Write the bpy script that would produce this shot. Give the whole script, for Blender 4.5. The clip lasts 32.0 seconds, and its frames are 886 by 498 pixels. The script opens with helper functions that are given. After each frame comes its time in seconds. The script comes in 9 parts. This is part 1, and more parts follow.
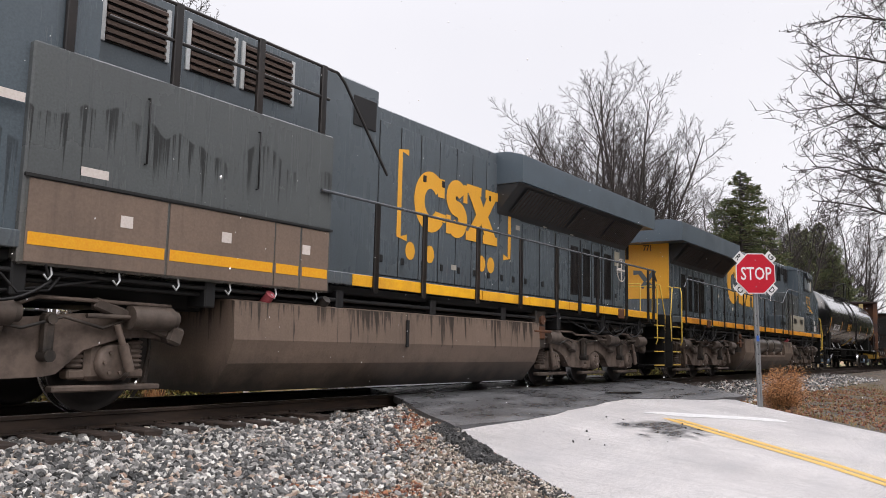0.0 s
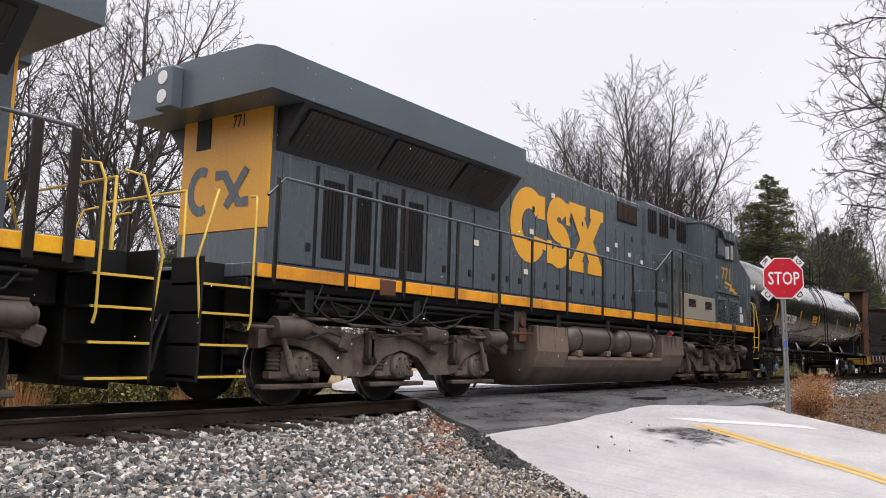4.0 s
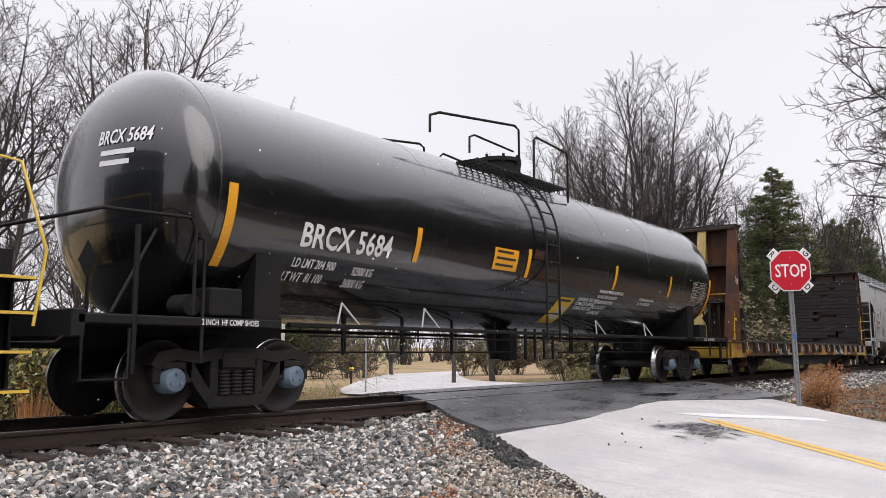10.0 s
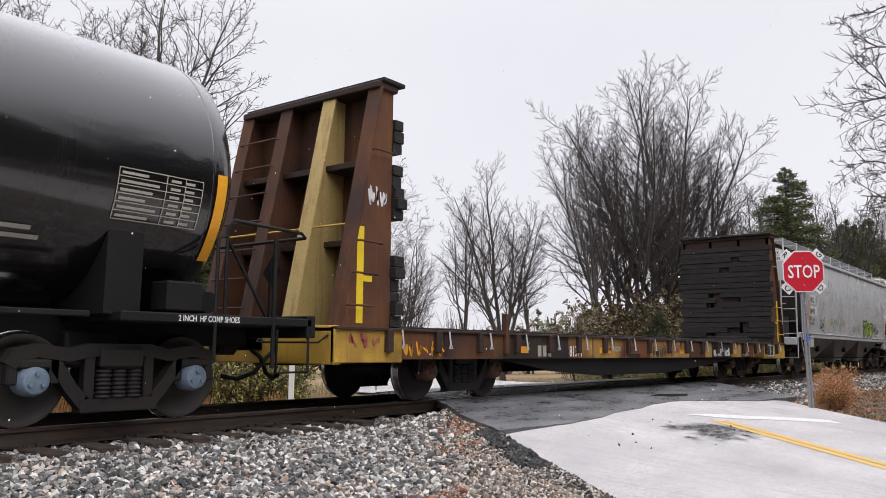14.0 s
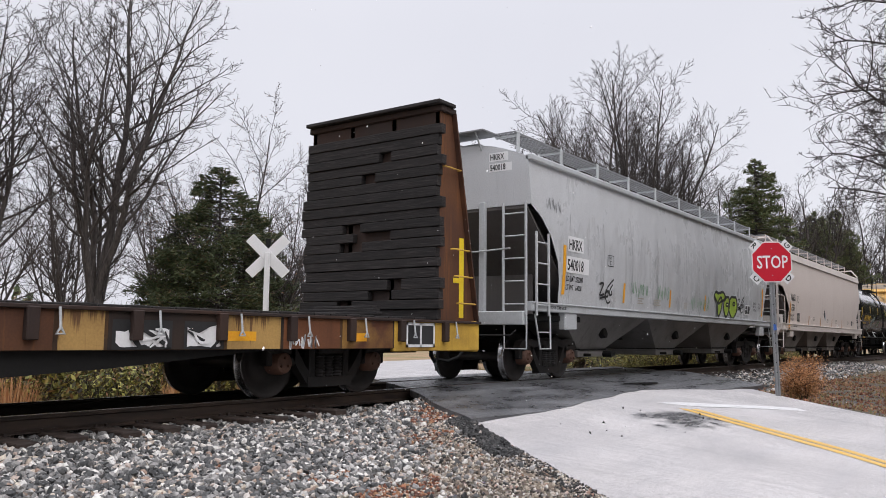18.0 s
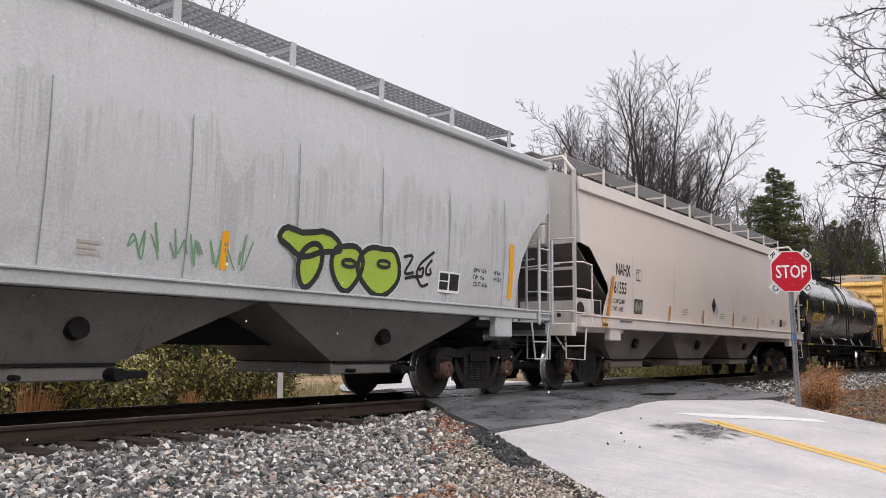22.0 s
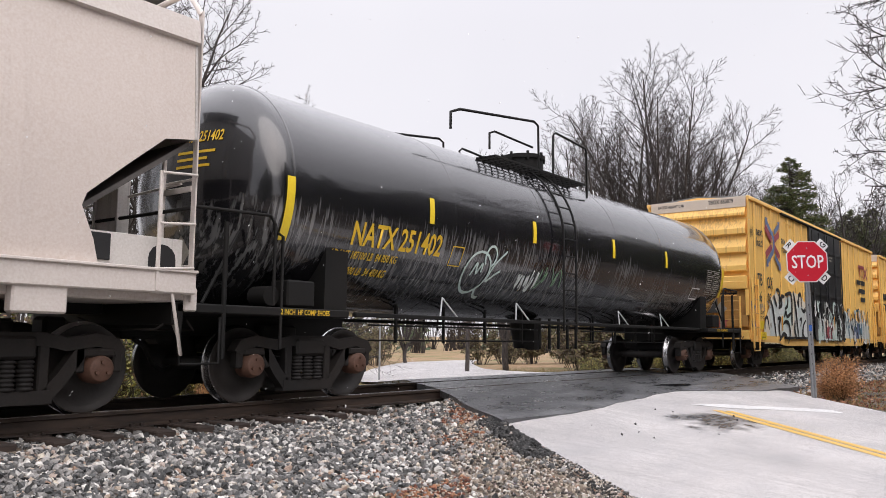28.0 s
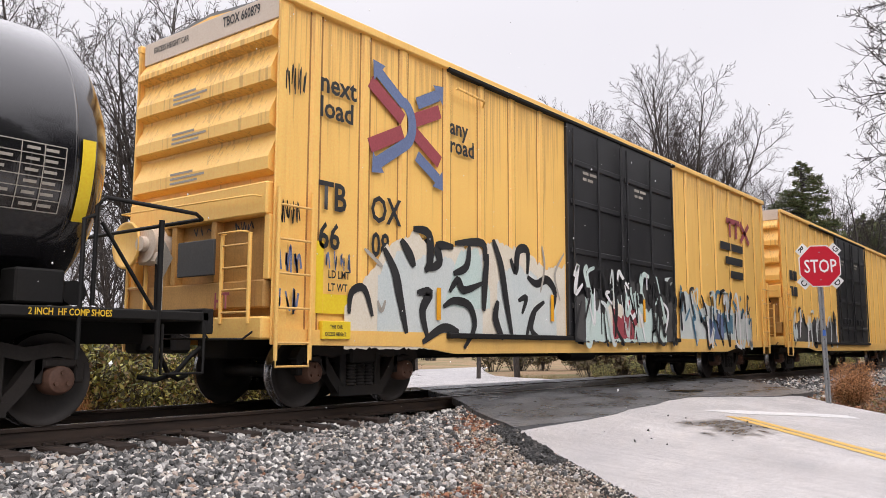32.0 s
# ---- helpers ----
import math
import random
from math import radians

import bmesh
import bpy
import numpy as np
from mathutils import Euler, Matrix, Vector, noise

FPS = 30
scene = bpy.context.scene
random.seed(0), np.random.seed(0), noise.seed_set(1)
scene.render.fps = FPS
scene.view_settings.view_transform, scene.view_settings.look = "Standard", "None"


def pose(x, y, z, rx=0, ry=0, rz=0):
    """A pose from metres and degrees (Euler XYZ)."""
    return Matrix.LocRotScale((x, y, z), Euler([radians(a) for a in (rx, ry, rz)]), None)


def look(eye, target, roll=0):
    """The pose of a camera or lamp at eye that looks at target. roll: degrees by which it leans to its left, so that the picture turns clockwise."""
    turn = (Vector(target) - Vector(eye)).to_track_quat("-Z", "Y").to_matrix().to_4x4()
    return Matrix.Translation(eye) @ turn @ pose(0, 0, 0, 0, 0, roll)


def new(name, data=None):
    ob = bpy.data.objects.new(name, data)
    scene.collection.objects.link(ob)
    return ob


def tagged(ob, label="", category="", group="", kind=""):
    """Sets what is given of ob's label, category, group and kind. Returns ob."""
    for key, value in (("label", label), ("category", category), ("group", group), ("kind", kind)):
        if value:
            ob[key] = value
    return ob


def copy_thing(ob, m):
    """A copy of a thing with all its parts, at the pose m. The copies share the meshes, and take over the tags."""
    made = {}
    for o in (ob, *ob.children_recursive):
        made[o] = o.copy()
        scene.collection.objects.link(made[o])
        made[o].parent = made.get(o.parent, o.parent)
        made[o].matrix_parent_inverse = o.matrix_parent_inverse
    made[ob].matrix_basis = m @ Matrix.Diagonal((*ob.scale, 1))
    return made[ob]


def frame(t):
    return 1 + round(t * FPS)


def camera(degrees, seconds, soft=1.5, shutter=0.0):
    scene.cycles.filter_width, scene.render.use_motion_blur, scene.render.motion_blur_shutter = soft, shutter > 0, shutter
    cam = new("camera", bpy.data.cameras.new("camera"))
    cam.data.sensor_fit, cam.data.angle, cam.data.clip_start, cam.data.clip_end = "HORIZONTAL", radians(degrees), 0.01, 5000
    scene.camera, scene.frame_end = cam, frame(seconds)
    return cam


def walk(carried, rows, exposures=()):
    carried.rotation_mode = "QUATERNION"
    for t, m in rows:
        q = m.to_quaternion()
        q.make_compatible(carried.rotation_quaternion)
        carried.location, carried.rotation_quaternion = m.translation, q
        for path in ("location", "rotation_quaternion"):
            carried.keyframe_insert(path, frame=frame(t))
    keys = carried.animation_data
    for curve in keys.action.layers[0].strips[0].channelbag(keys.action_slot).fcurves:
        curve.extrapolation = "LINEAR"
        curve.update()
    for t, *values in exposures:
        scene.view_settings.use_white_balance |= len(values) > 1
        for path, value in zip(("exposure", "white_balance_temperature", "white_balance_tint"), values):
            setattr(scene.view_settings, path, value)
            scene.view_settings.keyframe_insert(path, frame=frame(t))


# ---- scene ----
# ---- camera and its way ----
cam = camera(57.06, 32.0, soft=0.7)
EYE = Vector((0.0, -8.860, 0.790))


def aim(turn, tilt, lean):
    """The camera's pose: degrees from +y towards +x, above the horizon, and leaning."""
    a, b = radians(turn), radians(tilt)
    return look(EYE, EYE + Vector((math.sin(a) * math.cos(b), math.cos(a) * math.cos(b), math.sin(b))), lean)


walk(cam, [(t, aim(a, b, c)) for t, a, b, c in (
    (0, 55.30, 6.74, 1.38), (0.5, 55.28, 6.73, 1.42), (1, 55.13, 6.73, 1.54), (1.5, 54.91, 6.77, 1.68),
    (2, 54.59, 6.82, 1.71), (2.5, 54.19, 6.99, 1.64), (3, 53.81, 7.03, 1.60), (3.5, 53.61, 7.03, 1.63),
    (5.5, 53.91, 6.96, 1.22), (6, 54.09, 6.98, 1.11), (6.5, 54.17, 7.02, 0.99), (7, 54.22, 7.04, 0.84),
    (7.5, 54.22, 7.00, 0.66), (8, 54.17, 6.86, 0.47), (8.5, 54.01, 6.77, 0.33), (9, 53.79, 6.79, 0.21),
    (9.5, 53.51, 6.97, 0.12), (10, 53.22, 7.09, 0.13), (10.5, 52.97, 7.15, 0.18), (11, 52.80, 7.20, 0.22),
    (11.5, 52.77, 7.19, 0.31), (12, 52.85, 7.17, 0.32), (12.5, 52.94, 7.26, 0.29), (13, 52.78, 7.14, 0.38),
    (13.5, 52.68, 7.11, 0.49), (14, 52.44, 7.01, 0.53), (14.5, 52.32, 6.96, 0.47), (16.5, 54.48, 6.28, 0.49),
    (17, 54.68, 6.10, 0.54), (17.5, 54.56, 6.11, 0.56), (18, 54.33, 6.27, 0.56), (18.5, 54.05, 6.47, 0.64),
    (19, 53.75, 6.65, 0.72), (19.5, 53.67, 6.80, 0.72), (20, 53.56, 6.87, 0.71), (20.5, 53.39, 6.91, 0.70),
    (21, 53.37, 6.94, 0.64), (21.5, 53.29, 6.95, 0.61), (22, 53.17, 6.94, 0.64), (22.5, 53.11, 6.95, 0.64),
    (23, 52.90, 6.97, 0.65), (23.5, 52.66, 6.94, 0.70), (24, 52.46, 6.91, 0.72), (24.5, 52.21, 6.92, 0.72),
    (25, 52.14, 6.87, 0.71), (25.5, 52.21, 6.80, 0.64), (27.5, 52.42, 6.28, 0.51), (28, 52.22, 6.30, 0.59),
    (28.5, 52.10, 6.32, 0.63), (29, 51.85, 6.43, 0.60), (29.5, 51.74, 6.56, 0.50), (30, 51.68, 6.60, 0.41),
    (30.5, 51.57, 6.65, 0.35), (31, 51.49, 6.73, 0.26), (31.5, 51.57, 6.78, 0.18), (32, 51.48, 6.80, 0.22),
)], [(0, 0.54, 6500, 13), (12, 0.52, 6500, 13), (14.5, 0.42, 6400, 13), (17, 0.32, 6300, 13), (19, 0.37, 6300, 13),
     (21, 0.42, 6450, 13), (25.5, 0.44, 6500, 14), (29, 0.50, 6500, 14), (32, 0.50, 6550, 15)])

# the train's speed in m/s, every two seconds; it runs towards -x
SPEED = (3.972, 4.021, 3.958, 3.890, 3.924, 4.024, 4.075, 4.064, 4.086, 4.161, 4.274, 4.264, 4.276, 4.389, 4.495, 4.475, 4.355)


def run(t):
    """How far the train has run at t seconds."""
    k, d = min(int(t // 2), len(SPEED) - 2), 0.0
    for i in range(k):
        d += SPEED[i] + SPEED[i + 1]
    u = t - 2 * k
    return d + u * SPEED[k] + u * u / 4 * (SPEED[k + 1] - SPEED[k])


# ---- sky and light: a low, even overcast ----
world = bpy.data.worlds.new("overcast_sky")
scene.world = world
world.use_nodes = True
wn, wl = world.node_tree.nodes, world.node_tree.links
wn.clear()
w_out, w_bg = wn.new("ShaderNodeOutputWorld"), wn.new("ShaderNodeBackground")
w_sky = wn.new("ShaderNodeTexSky")
w_sky.sky_type, w_sky.sun_disc = "NISHITA", False
w_sky.sun_elevation, w_sky.sun_rotation = radians(45), radians(203)
w_sky.air_density, w_sky.dust_density = 1.0, 4.0
w_gain = wn.new("ShaderNodeMix")
w_gain.data_type, w_gain.blend_type = "RGBA", "MULTIPLY"
w_gain.inputs[0].default_value = 1.0
w_gain.inputs[7].default_value = (0.09, 0.09, 0.09, 1)
w_noise = wn.new("ShaderNodeTexNoise")
w_noise.inputs["Scale"].default_value, w_noise.inputs["Detail"].default_value = 1.6, 4.0
w_ramp = wn.new("ShaderNodeValToRGB")
w_ramp.color_ramp.elements[0].position, w_ramp.color_ramp.elements[0].color = 0.25, (0.61, 0.613, 0.645, 1)
w_ramp.color_ramp.elements[1].position, w_ramp.color_ramp.elements[1].color = 0.75, (0.68, 0.68, 0.70, 1)
w_mix = wn.new("ShaderNodeMix")
w_mix.data_type = "RGBA"
w_mix.inputs[0].default_value = 0.94
w_geo = wn.new("ShaderNodeTexCoord")
wl.new(w_geo.outputs["Generated"], w_noise.inputs["Vector"])
wl.new(w_noise.outputs["Fac"], w_ramp.inputs["Fac"])
wl.new(w_sky.outputs[0], w_gain.inputs[6])
wl.new(w_gain.outputs[2], w_mix.inputs[6])
wl.new(w_ramp.outputs["Color"], w_mix.inputs[7])
w_up = wn.new("ShaderNodeSeparateXYZ")
w_zen = wn.new("ShaderNodeMapRange")
w_zen.interpolation_type = "SMOOTHSTEP"
for w_i, w_v in ((1, 0.35), (2, 1.0), (3, 1.0), (4, 2.5)):
    w_zen.inputs[w_i].default_value = w_v
wl.new(w_geo.outputs["Generated"], w_up.inputs[0])
wl.new(w_up.outputs[2], w_zen.inputs[0])
wl.new(w_zen.outputs[0], w_bg.inputs["Strength"])
wl.new(w_mix.outputs[2], w_bg.inputs["Color"])
wl.new(w_bg.outputs[0], w_out.inputs["Surface"])

sun_data = bpy.data.lights.new("sun", "SUN")
sun_data.energy, sun_data.angle, sun_data.color = 1.0, radians(60), (1.0, 0.955, 0.90)
sun = new("sun", sun_data)
sun.matrix_world = look((-16, -38, 42), (0, 0, 0))

# ---- mesh building ----
class M:
    """A mesh in the making: plain lists of corners and faces."""

    def __init__(self):
        self.v, self.f, self.s = [], [], []

    def add(self, verts, faces, smooth=False, m=None):
        k = len(self.v)
        if m is not None:
            verts = [tuple(m @ Vector(p)) for p in verts]
        self.v.extend(tuple(p) for p in verts)
        self.f.extend(tuple(i + k for i in face) for face in faces)
        self.s.extend([smooth] * len(faces))
        return self

    def box(self, x0, x1, y0, y1, z0, z1, c=0.0, m=None):
        """A box, its long edges and corners cut off by c."""
        if c <= 0:
            v = [(x, y, z) for x in (x0, x1) for y in (y0, y1) for z in (z0, z1)]
            f = [(0, 1, 3, 2), (4, 6, 7, 5), (0, 4, 5, 1), (2, 3, 7, 6), (0, 2, 6, 4), (1, 5, 7, 3)]
            return self.add(v, f, False, m)
        c = min(c, (x1 - x0) * 0.45, (y1 - y0) * 0.45, (z1 - z0) * 0.45)
        v, ix = [], {}
        for i, x in enumerate((x0, x1)):
            for j, y in enumerate((y0, y1)):
                for k, z in enumerate((z0, z1)):
                    sx, sy, sz = (c, -c)[i], (c, -c)[j], (c, -c)[k]
                    ix[i, j, k, 0] = len(v); v.append((x, y + sy, z + sz))
                    ix[i, j, k, 1] = len(v); v.append((x + sx, y, z + sz))
                    ix[i, j, k, 2] = len(v); v.append((x + sx, y + sy, z))
        g = lambda i, j, k, a: ix[i, j, k, a]
        f = []
        for a in (0, 1):
            q = [(0, 0), (1, 0), (1, 1), (0, 1)]
            f.append(tuple(g(a, j, k, 0) for j, k in (q if a else q[::-1])))
            f.append(tuple(g(j, a, k, 1) for j, k in (q[::-1] if a else q)))
            f.append(tuple(g(j, k, a, 2) for j, k in (q if a else q[::-1])))
        for a in (0, 1):
            for b in (0, 1):
                e = [(g(0, a, b, 1), g(1, a, b, 1), g(1, a, b, 2), g(0, a, b, 2)),
                     (g(a, 0, b, 0), g(a, 1, b, 0), g(a, 1, b, 2), g(a, 0, b, 2)),
                     (g(a, b, 0, 0), g(a, b, 1, 0), g(a, b, 1, 1), g(a, b, 0, 1))]
                f += e
                for d in (0, 1):
                    f.append((g(a, b, d, 0), g(a, b, d, 1), g(a, b, d, 2)))
        return self.add(v, f, False, m)

    def cyl(self, a, b, r, r2=None, n=12, caps=True, smooth=True):
        a, b = Vector(a), Vector(b)
        r2 = r if r2 is None else r2
        d = (b - a).normalized()
        u = d.orthogonal().normalized()
        w = d.cross(u)
        ring = [(math.cos(2 * math.pi * i / n), math.sin(2 * math.pi * i / n)) for i in range(n)]
        v = [a + (u * c + w * s) * r for c, s in ring] + [b + (u * c + w * s) * r2 for c, s in ring]
        self.add(v, [(i, (i + 1) % n, n + (i + 1) % n, n + i) for i in range(n)], smooth)
        if caps:
            self.add(v, [tuple(range(n - 1, -1, -1)), tuple(range(n, 2 * n))])
        return self

    def tube(self, pts, r, n=6, r2=None):
        """A bent round bar through the points."""
        pts = [Vector(p) for p in pts]
        v, u = [], None
        for i, p in enumerate(pts):
            d = (pts[min(i + 1, len(pts) - 1)] - pts[max(i - 1, 0)]).normalized()
            u = d.orthogonal() if u is None else u - d * u.dot(d)
            u = u.normalized() if u.length > 1e-6 else d.orthogonal().normalized()
            w = d.cross(u)
            q = r if r2 is None else r + (r2 - r) * i / (len(pts) - 1)
            v += [p + (u * math.cos(2 * math.pi * k / n) + w * math.sin(2 * math.pi * k / n)) * q for k in range(n)]
        f = [(i * n + k, i * n + (k + 1) % n, (i + 1) * n + (k + 1) % n, (i + 1) * n + k) for i in range(len(pts) - 1) for k in range(n)]
        self.add(v, f, True)
        return self.add(v, [tuple(range(n - 1, -1, -1)), tuple(range((len(pts) - 1) * n, len(pts) * n))])

    def ext(self, poly, axis, a, b, m=None, smooth=False):
        """A flat outline pushed along an axis from a to b: (y, z) along x, (x, z) along y, (x, y) along z."""
        put = {"x": lambda p, t: (t, p[0], p[1]), "y": lambda p, t: (p[0], t, p[1]), "z": lambda p, t: (p[0], p[1], t)}[axis]
        n = len(poly)
        v = [put(p, a) for p in poly] + [put(p, b) for p in poly]
        self.add(v, [(i, (i + 1) % n, n + (i + 1) % n, n + i) for i in range(n)], smooth, m)
        return self.add(v, [tuple(range(n - 1, -1, -1)), tuple(range(n, 2 * n))], False, m)

    def lathe(self, prof, centre, axis="y", n=24, close=False):
        """Rings of (distance along the axis, radius)."""
        c = Vector(centre)
        v = []
        for t, r in prof:
            for k in range(n):
                p, q = r * math.cos(2 * math.pi * k / n), r * math.sin(2 * math.pi * k / n)
                v.append(c + Vector({"x": (t, p, q), "y": (p, t, q), "z": (p, q, t)}[axis]))
        f = [(i * n + k, i * n + (k + 1) % n, (i + 1) * n + (k + 1) % n, (i + 1) * n + k) for i in range(len(prof) - 1) for k in range(n)]
        self.add(v, f, True)
        if close:
            m = len(prof) - 1
            self.add(v, [tuple(range(n - 1, -1, -1)), tuple(range(m * n, m * n + n))])
        return self

    def sheet(self, rows, smooth=True):
        """A skin over rows of points of equal length."""
        n = len(rows[0])
        v = [p for row in rows for p in row]
        return self.add(v, [(i * n + k, i * n + k + 1, (i + 1) * n + k + 1, (i + 1) * n + k) for i in range(len(rows) - 1) for k in range(n - 1)], smooth)

    def mesh(self, name):
        me = bpy.data.meshes.new(name)
        me.from_pydata(self.v, [], self.f)
        me.polygons.foreach_set("use_smooth", self.s)
        bm = bmesh.new()
        bm.from_mesh(me)
        bmesh.ops.recalc_face_normals(bm, faces=bm.faces)
        bm.to_mesh(me)
        bm.free()
        return me


def part(name, m, material, parent, label="", at=None):
    """Links a mesh as one object under a thing or a part."""
    me = m.mesh(name) if isinstance(m, M) else m
    if material is not None and not me.materials:
        me.materials.append(material)
    ob = new(name, me)
    ob.parent = parent
    if at is not None:
        ob.matrix_basis = at
    return tagged(ob, label)


def thing(name, label, category, at=None, group="", kind=""):
    """An empty that carries the parts of one thing."""
    ob = new(name)
    ob.empty_display_size = 0.2
    if at is not None:
        ob.matrix_basis = at
    return tagged(ob, label, category, group, kind)


def solid(name, m, material, label="", category="", group="", kind=""):
    """A thing of one mesh."""
    return tagged(part(name, m, material, None), label, category, group, kind)


# ---- materials ----
class Mat:
    """A node material with a base colour that varies at two scales."""

    def __init__(self, name, rough=0.6, metal=0.0, spec=0.5):
        self.m = bpy.data.materials.new(name)
        self.m.use_nodes = True
        self.n, self.l = self.m.node_tree.nodes, self.m.node_tree.links
        self.b = self.n["Principled BSDF"]
        self.b.inputs["Roughness"].default_value, self.b.inputs["Metallic"].default_value = rough, metal
        self.b.inputs["Specular IOR Level"].default_value = spec
        self.co = self.n.new("ShaderNodeTexCoord").outputs["Object"]

    def node(self, kind, **inputs):
        nd = self.n.new(kind)
        for key, value in inputs.items():
            self.put(nd.inputs[key.replace("_", " ")], value)
        return nd

    def put(self, socket, value):
        if isinstance(value, bpy.types.NodeSocket):
            self.l.new(value, socket)
        else:
            socket.default_value = value

    def scaled(self, sx, sy, sz):
        nd = self.n.new("ShaderNodeMapping")
        self.l.new(self.co, nd.inputs["Vector"])
        nd.inputs["Scale"].default_value = (sx, sy, sz)
        return nd.outputs[0]

    def noise(self, scale, detail=4.0, vec=None, rough=0.55, dist=0.0):
        nd = self.n.new("ShaderNodeTexNoise")
        self.l.new(self.co if vec is None else vec, nd.inputs["Vector"])
        nd.inputs["Scale"].default_value, nd.inputs["Detail"].default_value = scale, detail
        nd.inputs["Roughness"].default_value, nd.inputs["Distortion"].default_value = rough, dist
        return nd.outputs["Fac"]

    def ramp(self, fac, *stops):
        nd = self.n.new("ShaderNodeValToRGB")
        self.l.new(fac, nd.inputs["Fac"])
        e = nd.color_ramp.elements
        while len(e) < len(stops):
            e.new(0.5)
        for i, (pos, col) in enumerate(stops):
            e[i].position = pos
            e[i].color = (*((col,) * 3 if isinstance(col, (int, float)) else col), 1)
        return nd.outputs["Color"]

    def mix(self, fac, a, b, mode="MIX"):
        nd = self.n.new("ShaderNodeMix")
        nd.data_type, nd.blend_type = "RGBA", mode
        self.put(nd.inputs[0], fac)
        for k, v in ((6, a), (7, b)):
            self.put(nd.inputs[k], v if isinstance(v, bpy.types.NodeSocket) else (*v, 1))
        return nd.outputs[2]

    def math(self, op, a, b=0.0):
        nd = self.n.new("ShaderNodeMath")
        nd.operation = op
        self.put(nd.inputs[0], a)
        self.put(nd.inputs[1], b)
        return nd.outputs[0]

    def axis(self, k):
        nd = self.n.new("ShaderNodeSeparateXYZ")
        self.l.new(self.co, nd.inputs[0])
        return nd.outputs[k]

    def rand(self):
        return self.n.new("ShaderNodeObjectInfo").outputs["Random"]

    def island(self):
        return self.n.new("ShaderNodeNewGeometry").outputs["Random Per Island"]

    def done(self, colour, rough=None, bump=None, strength=0.3, dist=0.01):
        self.put(self.b.inputs["Base Color"], colour if isinstance(colour, bpy.types.NodeSocket) else (*colour, 1))
        if rough is not None:
            self.put(self.b.inputs["Roughness"], rough)
        if bump is not None:
            nd = self.n.new("ShaderNodeBump")
            nd.inputs["Strength"].default_value, nd.inputs["Distance"].default_value = strength, dist
            self.l.new(bump, nd.inputs["Height"])
            self.l.new(nd.outputs[0], self.b.inputs["Normal"])
        return self.m


def worn(name, base, dirt, amount=0.5, rough=0.5, streak=0.5, metal=0.0, grain=40.0, spec=0.5, low=None, drip=None, dent=0.0, blot_scale=0.9):
    """Painted steel with dirt in blotches and rain streaks; low: (height, fade, colour) of road dirt thrown up from
    below, on the fuel tanks also of painted shade.
    """
    k = Mat(name, rough, metal, spec)
    blot = k.ramp(k.noise(blot_scale, 6.0), (0.42, 0.0), (0.68, 1.0))
    wide = k.ramp(k.noise(1.0, 4.0, k.scaled(1.3, 1.3, 0.16)), (0.42, 0.0), (0.70, 1.0))
    thin = k.ramp(k.noise(1.0, 5.0, k.scaled(11.0, 11.0, 0.6), 0.65), (0.52, 0.0), (0.72, 1.0))
    runs = k.math("MULTIPLY", thin, k.math("ADD", k.math("MULTIPLY", wide, 0.85), 0.15))
    f = k.math("MULTIPLY", k.math("ADD", k.math("MULTIPLY", blot, 1 - streak), k.math("MULTIPLY", runs, streak)), amount)
    col = k.mix(f, base, dirt)
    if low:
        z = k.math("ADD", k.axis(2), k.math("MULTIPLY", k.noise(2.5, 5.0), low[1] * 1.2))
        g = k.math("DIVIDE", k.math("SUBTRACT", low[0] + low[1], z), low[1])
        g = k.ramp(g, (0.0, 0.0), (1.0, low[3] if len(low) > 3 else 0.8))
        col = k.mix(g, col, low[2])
    if drip:
        # runs of oil or water that start at a height and thin out downwards: (top, length, colour, strength)
        high = k.math("SUBTRACT", drip[0], k.math("MULTIPLY", k.noise(1.0, 2.0, k.scaled(1.6, 1.6, 0.0)), drip[4] if len(drip) > 4 else 0.0))
        down = k.math("DIVIDE", k.math("SUBTRACT", high, k.axis(2)), drip[1])
        run = k.noise(1.0, 3.0, k.scaled(16.0, 16.0, 0.22), 0.7)
        where = k.noise(0.9, 3.0, k.scaled(1.0, 1.0, 0.0))
        f2 = k.math("SUBTRACT", k.math("ADD", run, k.math("MULTIPLY", where, 0.45)), k.math("MULTIPLY", k.math("MAXIMUM", down, 0.0), 0.30))
        f2 = k.math("MULTIPLY", k.ramp(f2, (0.68, 0.0), (0.76, 1.0)), k.ramp(down, (0.0, 0.0), (0.02, drip[3])))
        col = k.mix(f2, col, drip[2])
    fine = k.noise(grain, 3.0)
    col = k.mix(0.12, col, k.ramp(fine, (0.3, 0.0), (0.7, 1.0)), "OVERLAY")
    rg = k.math("ADD", k.math("MULTIPLY", f, 0.3), rough)
    if dent:
        fine = k.math("ADD", k.math("MULTIPLY", fine, 0.04), k.math("MULTIPLY", k.noise(1.0, 3.0, k.scaled(1.1, 1.1, 0.35)), 1.0))
        return k.done(col, rg, fine, dent, 0.05)
    return k.done(col, rg, fine, 0.08, 0.003)


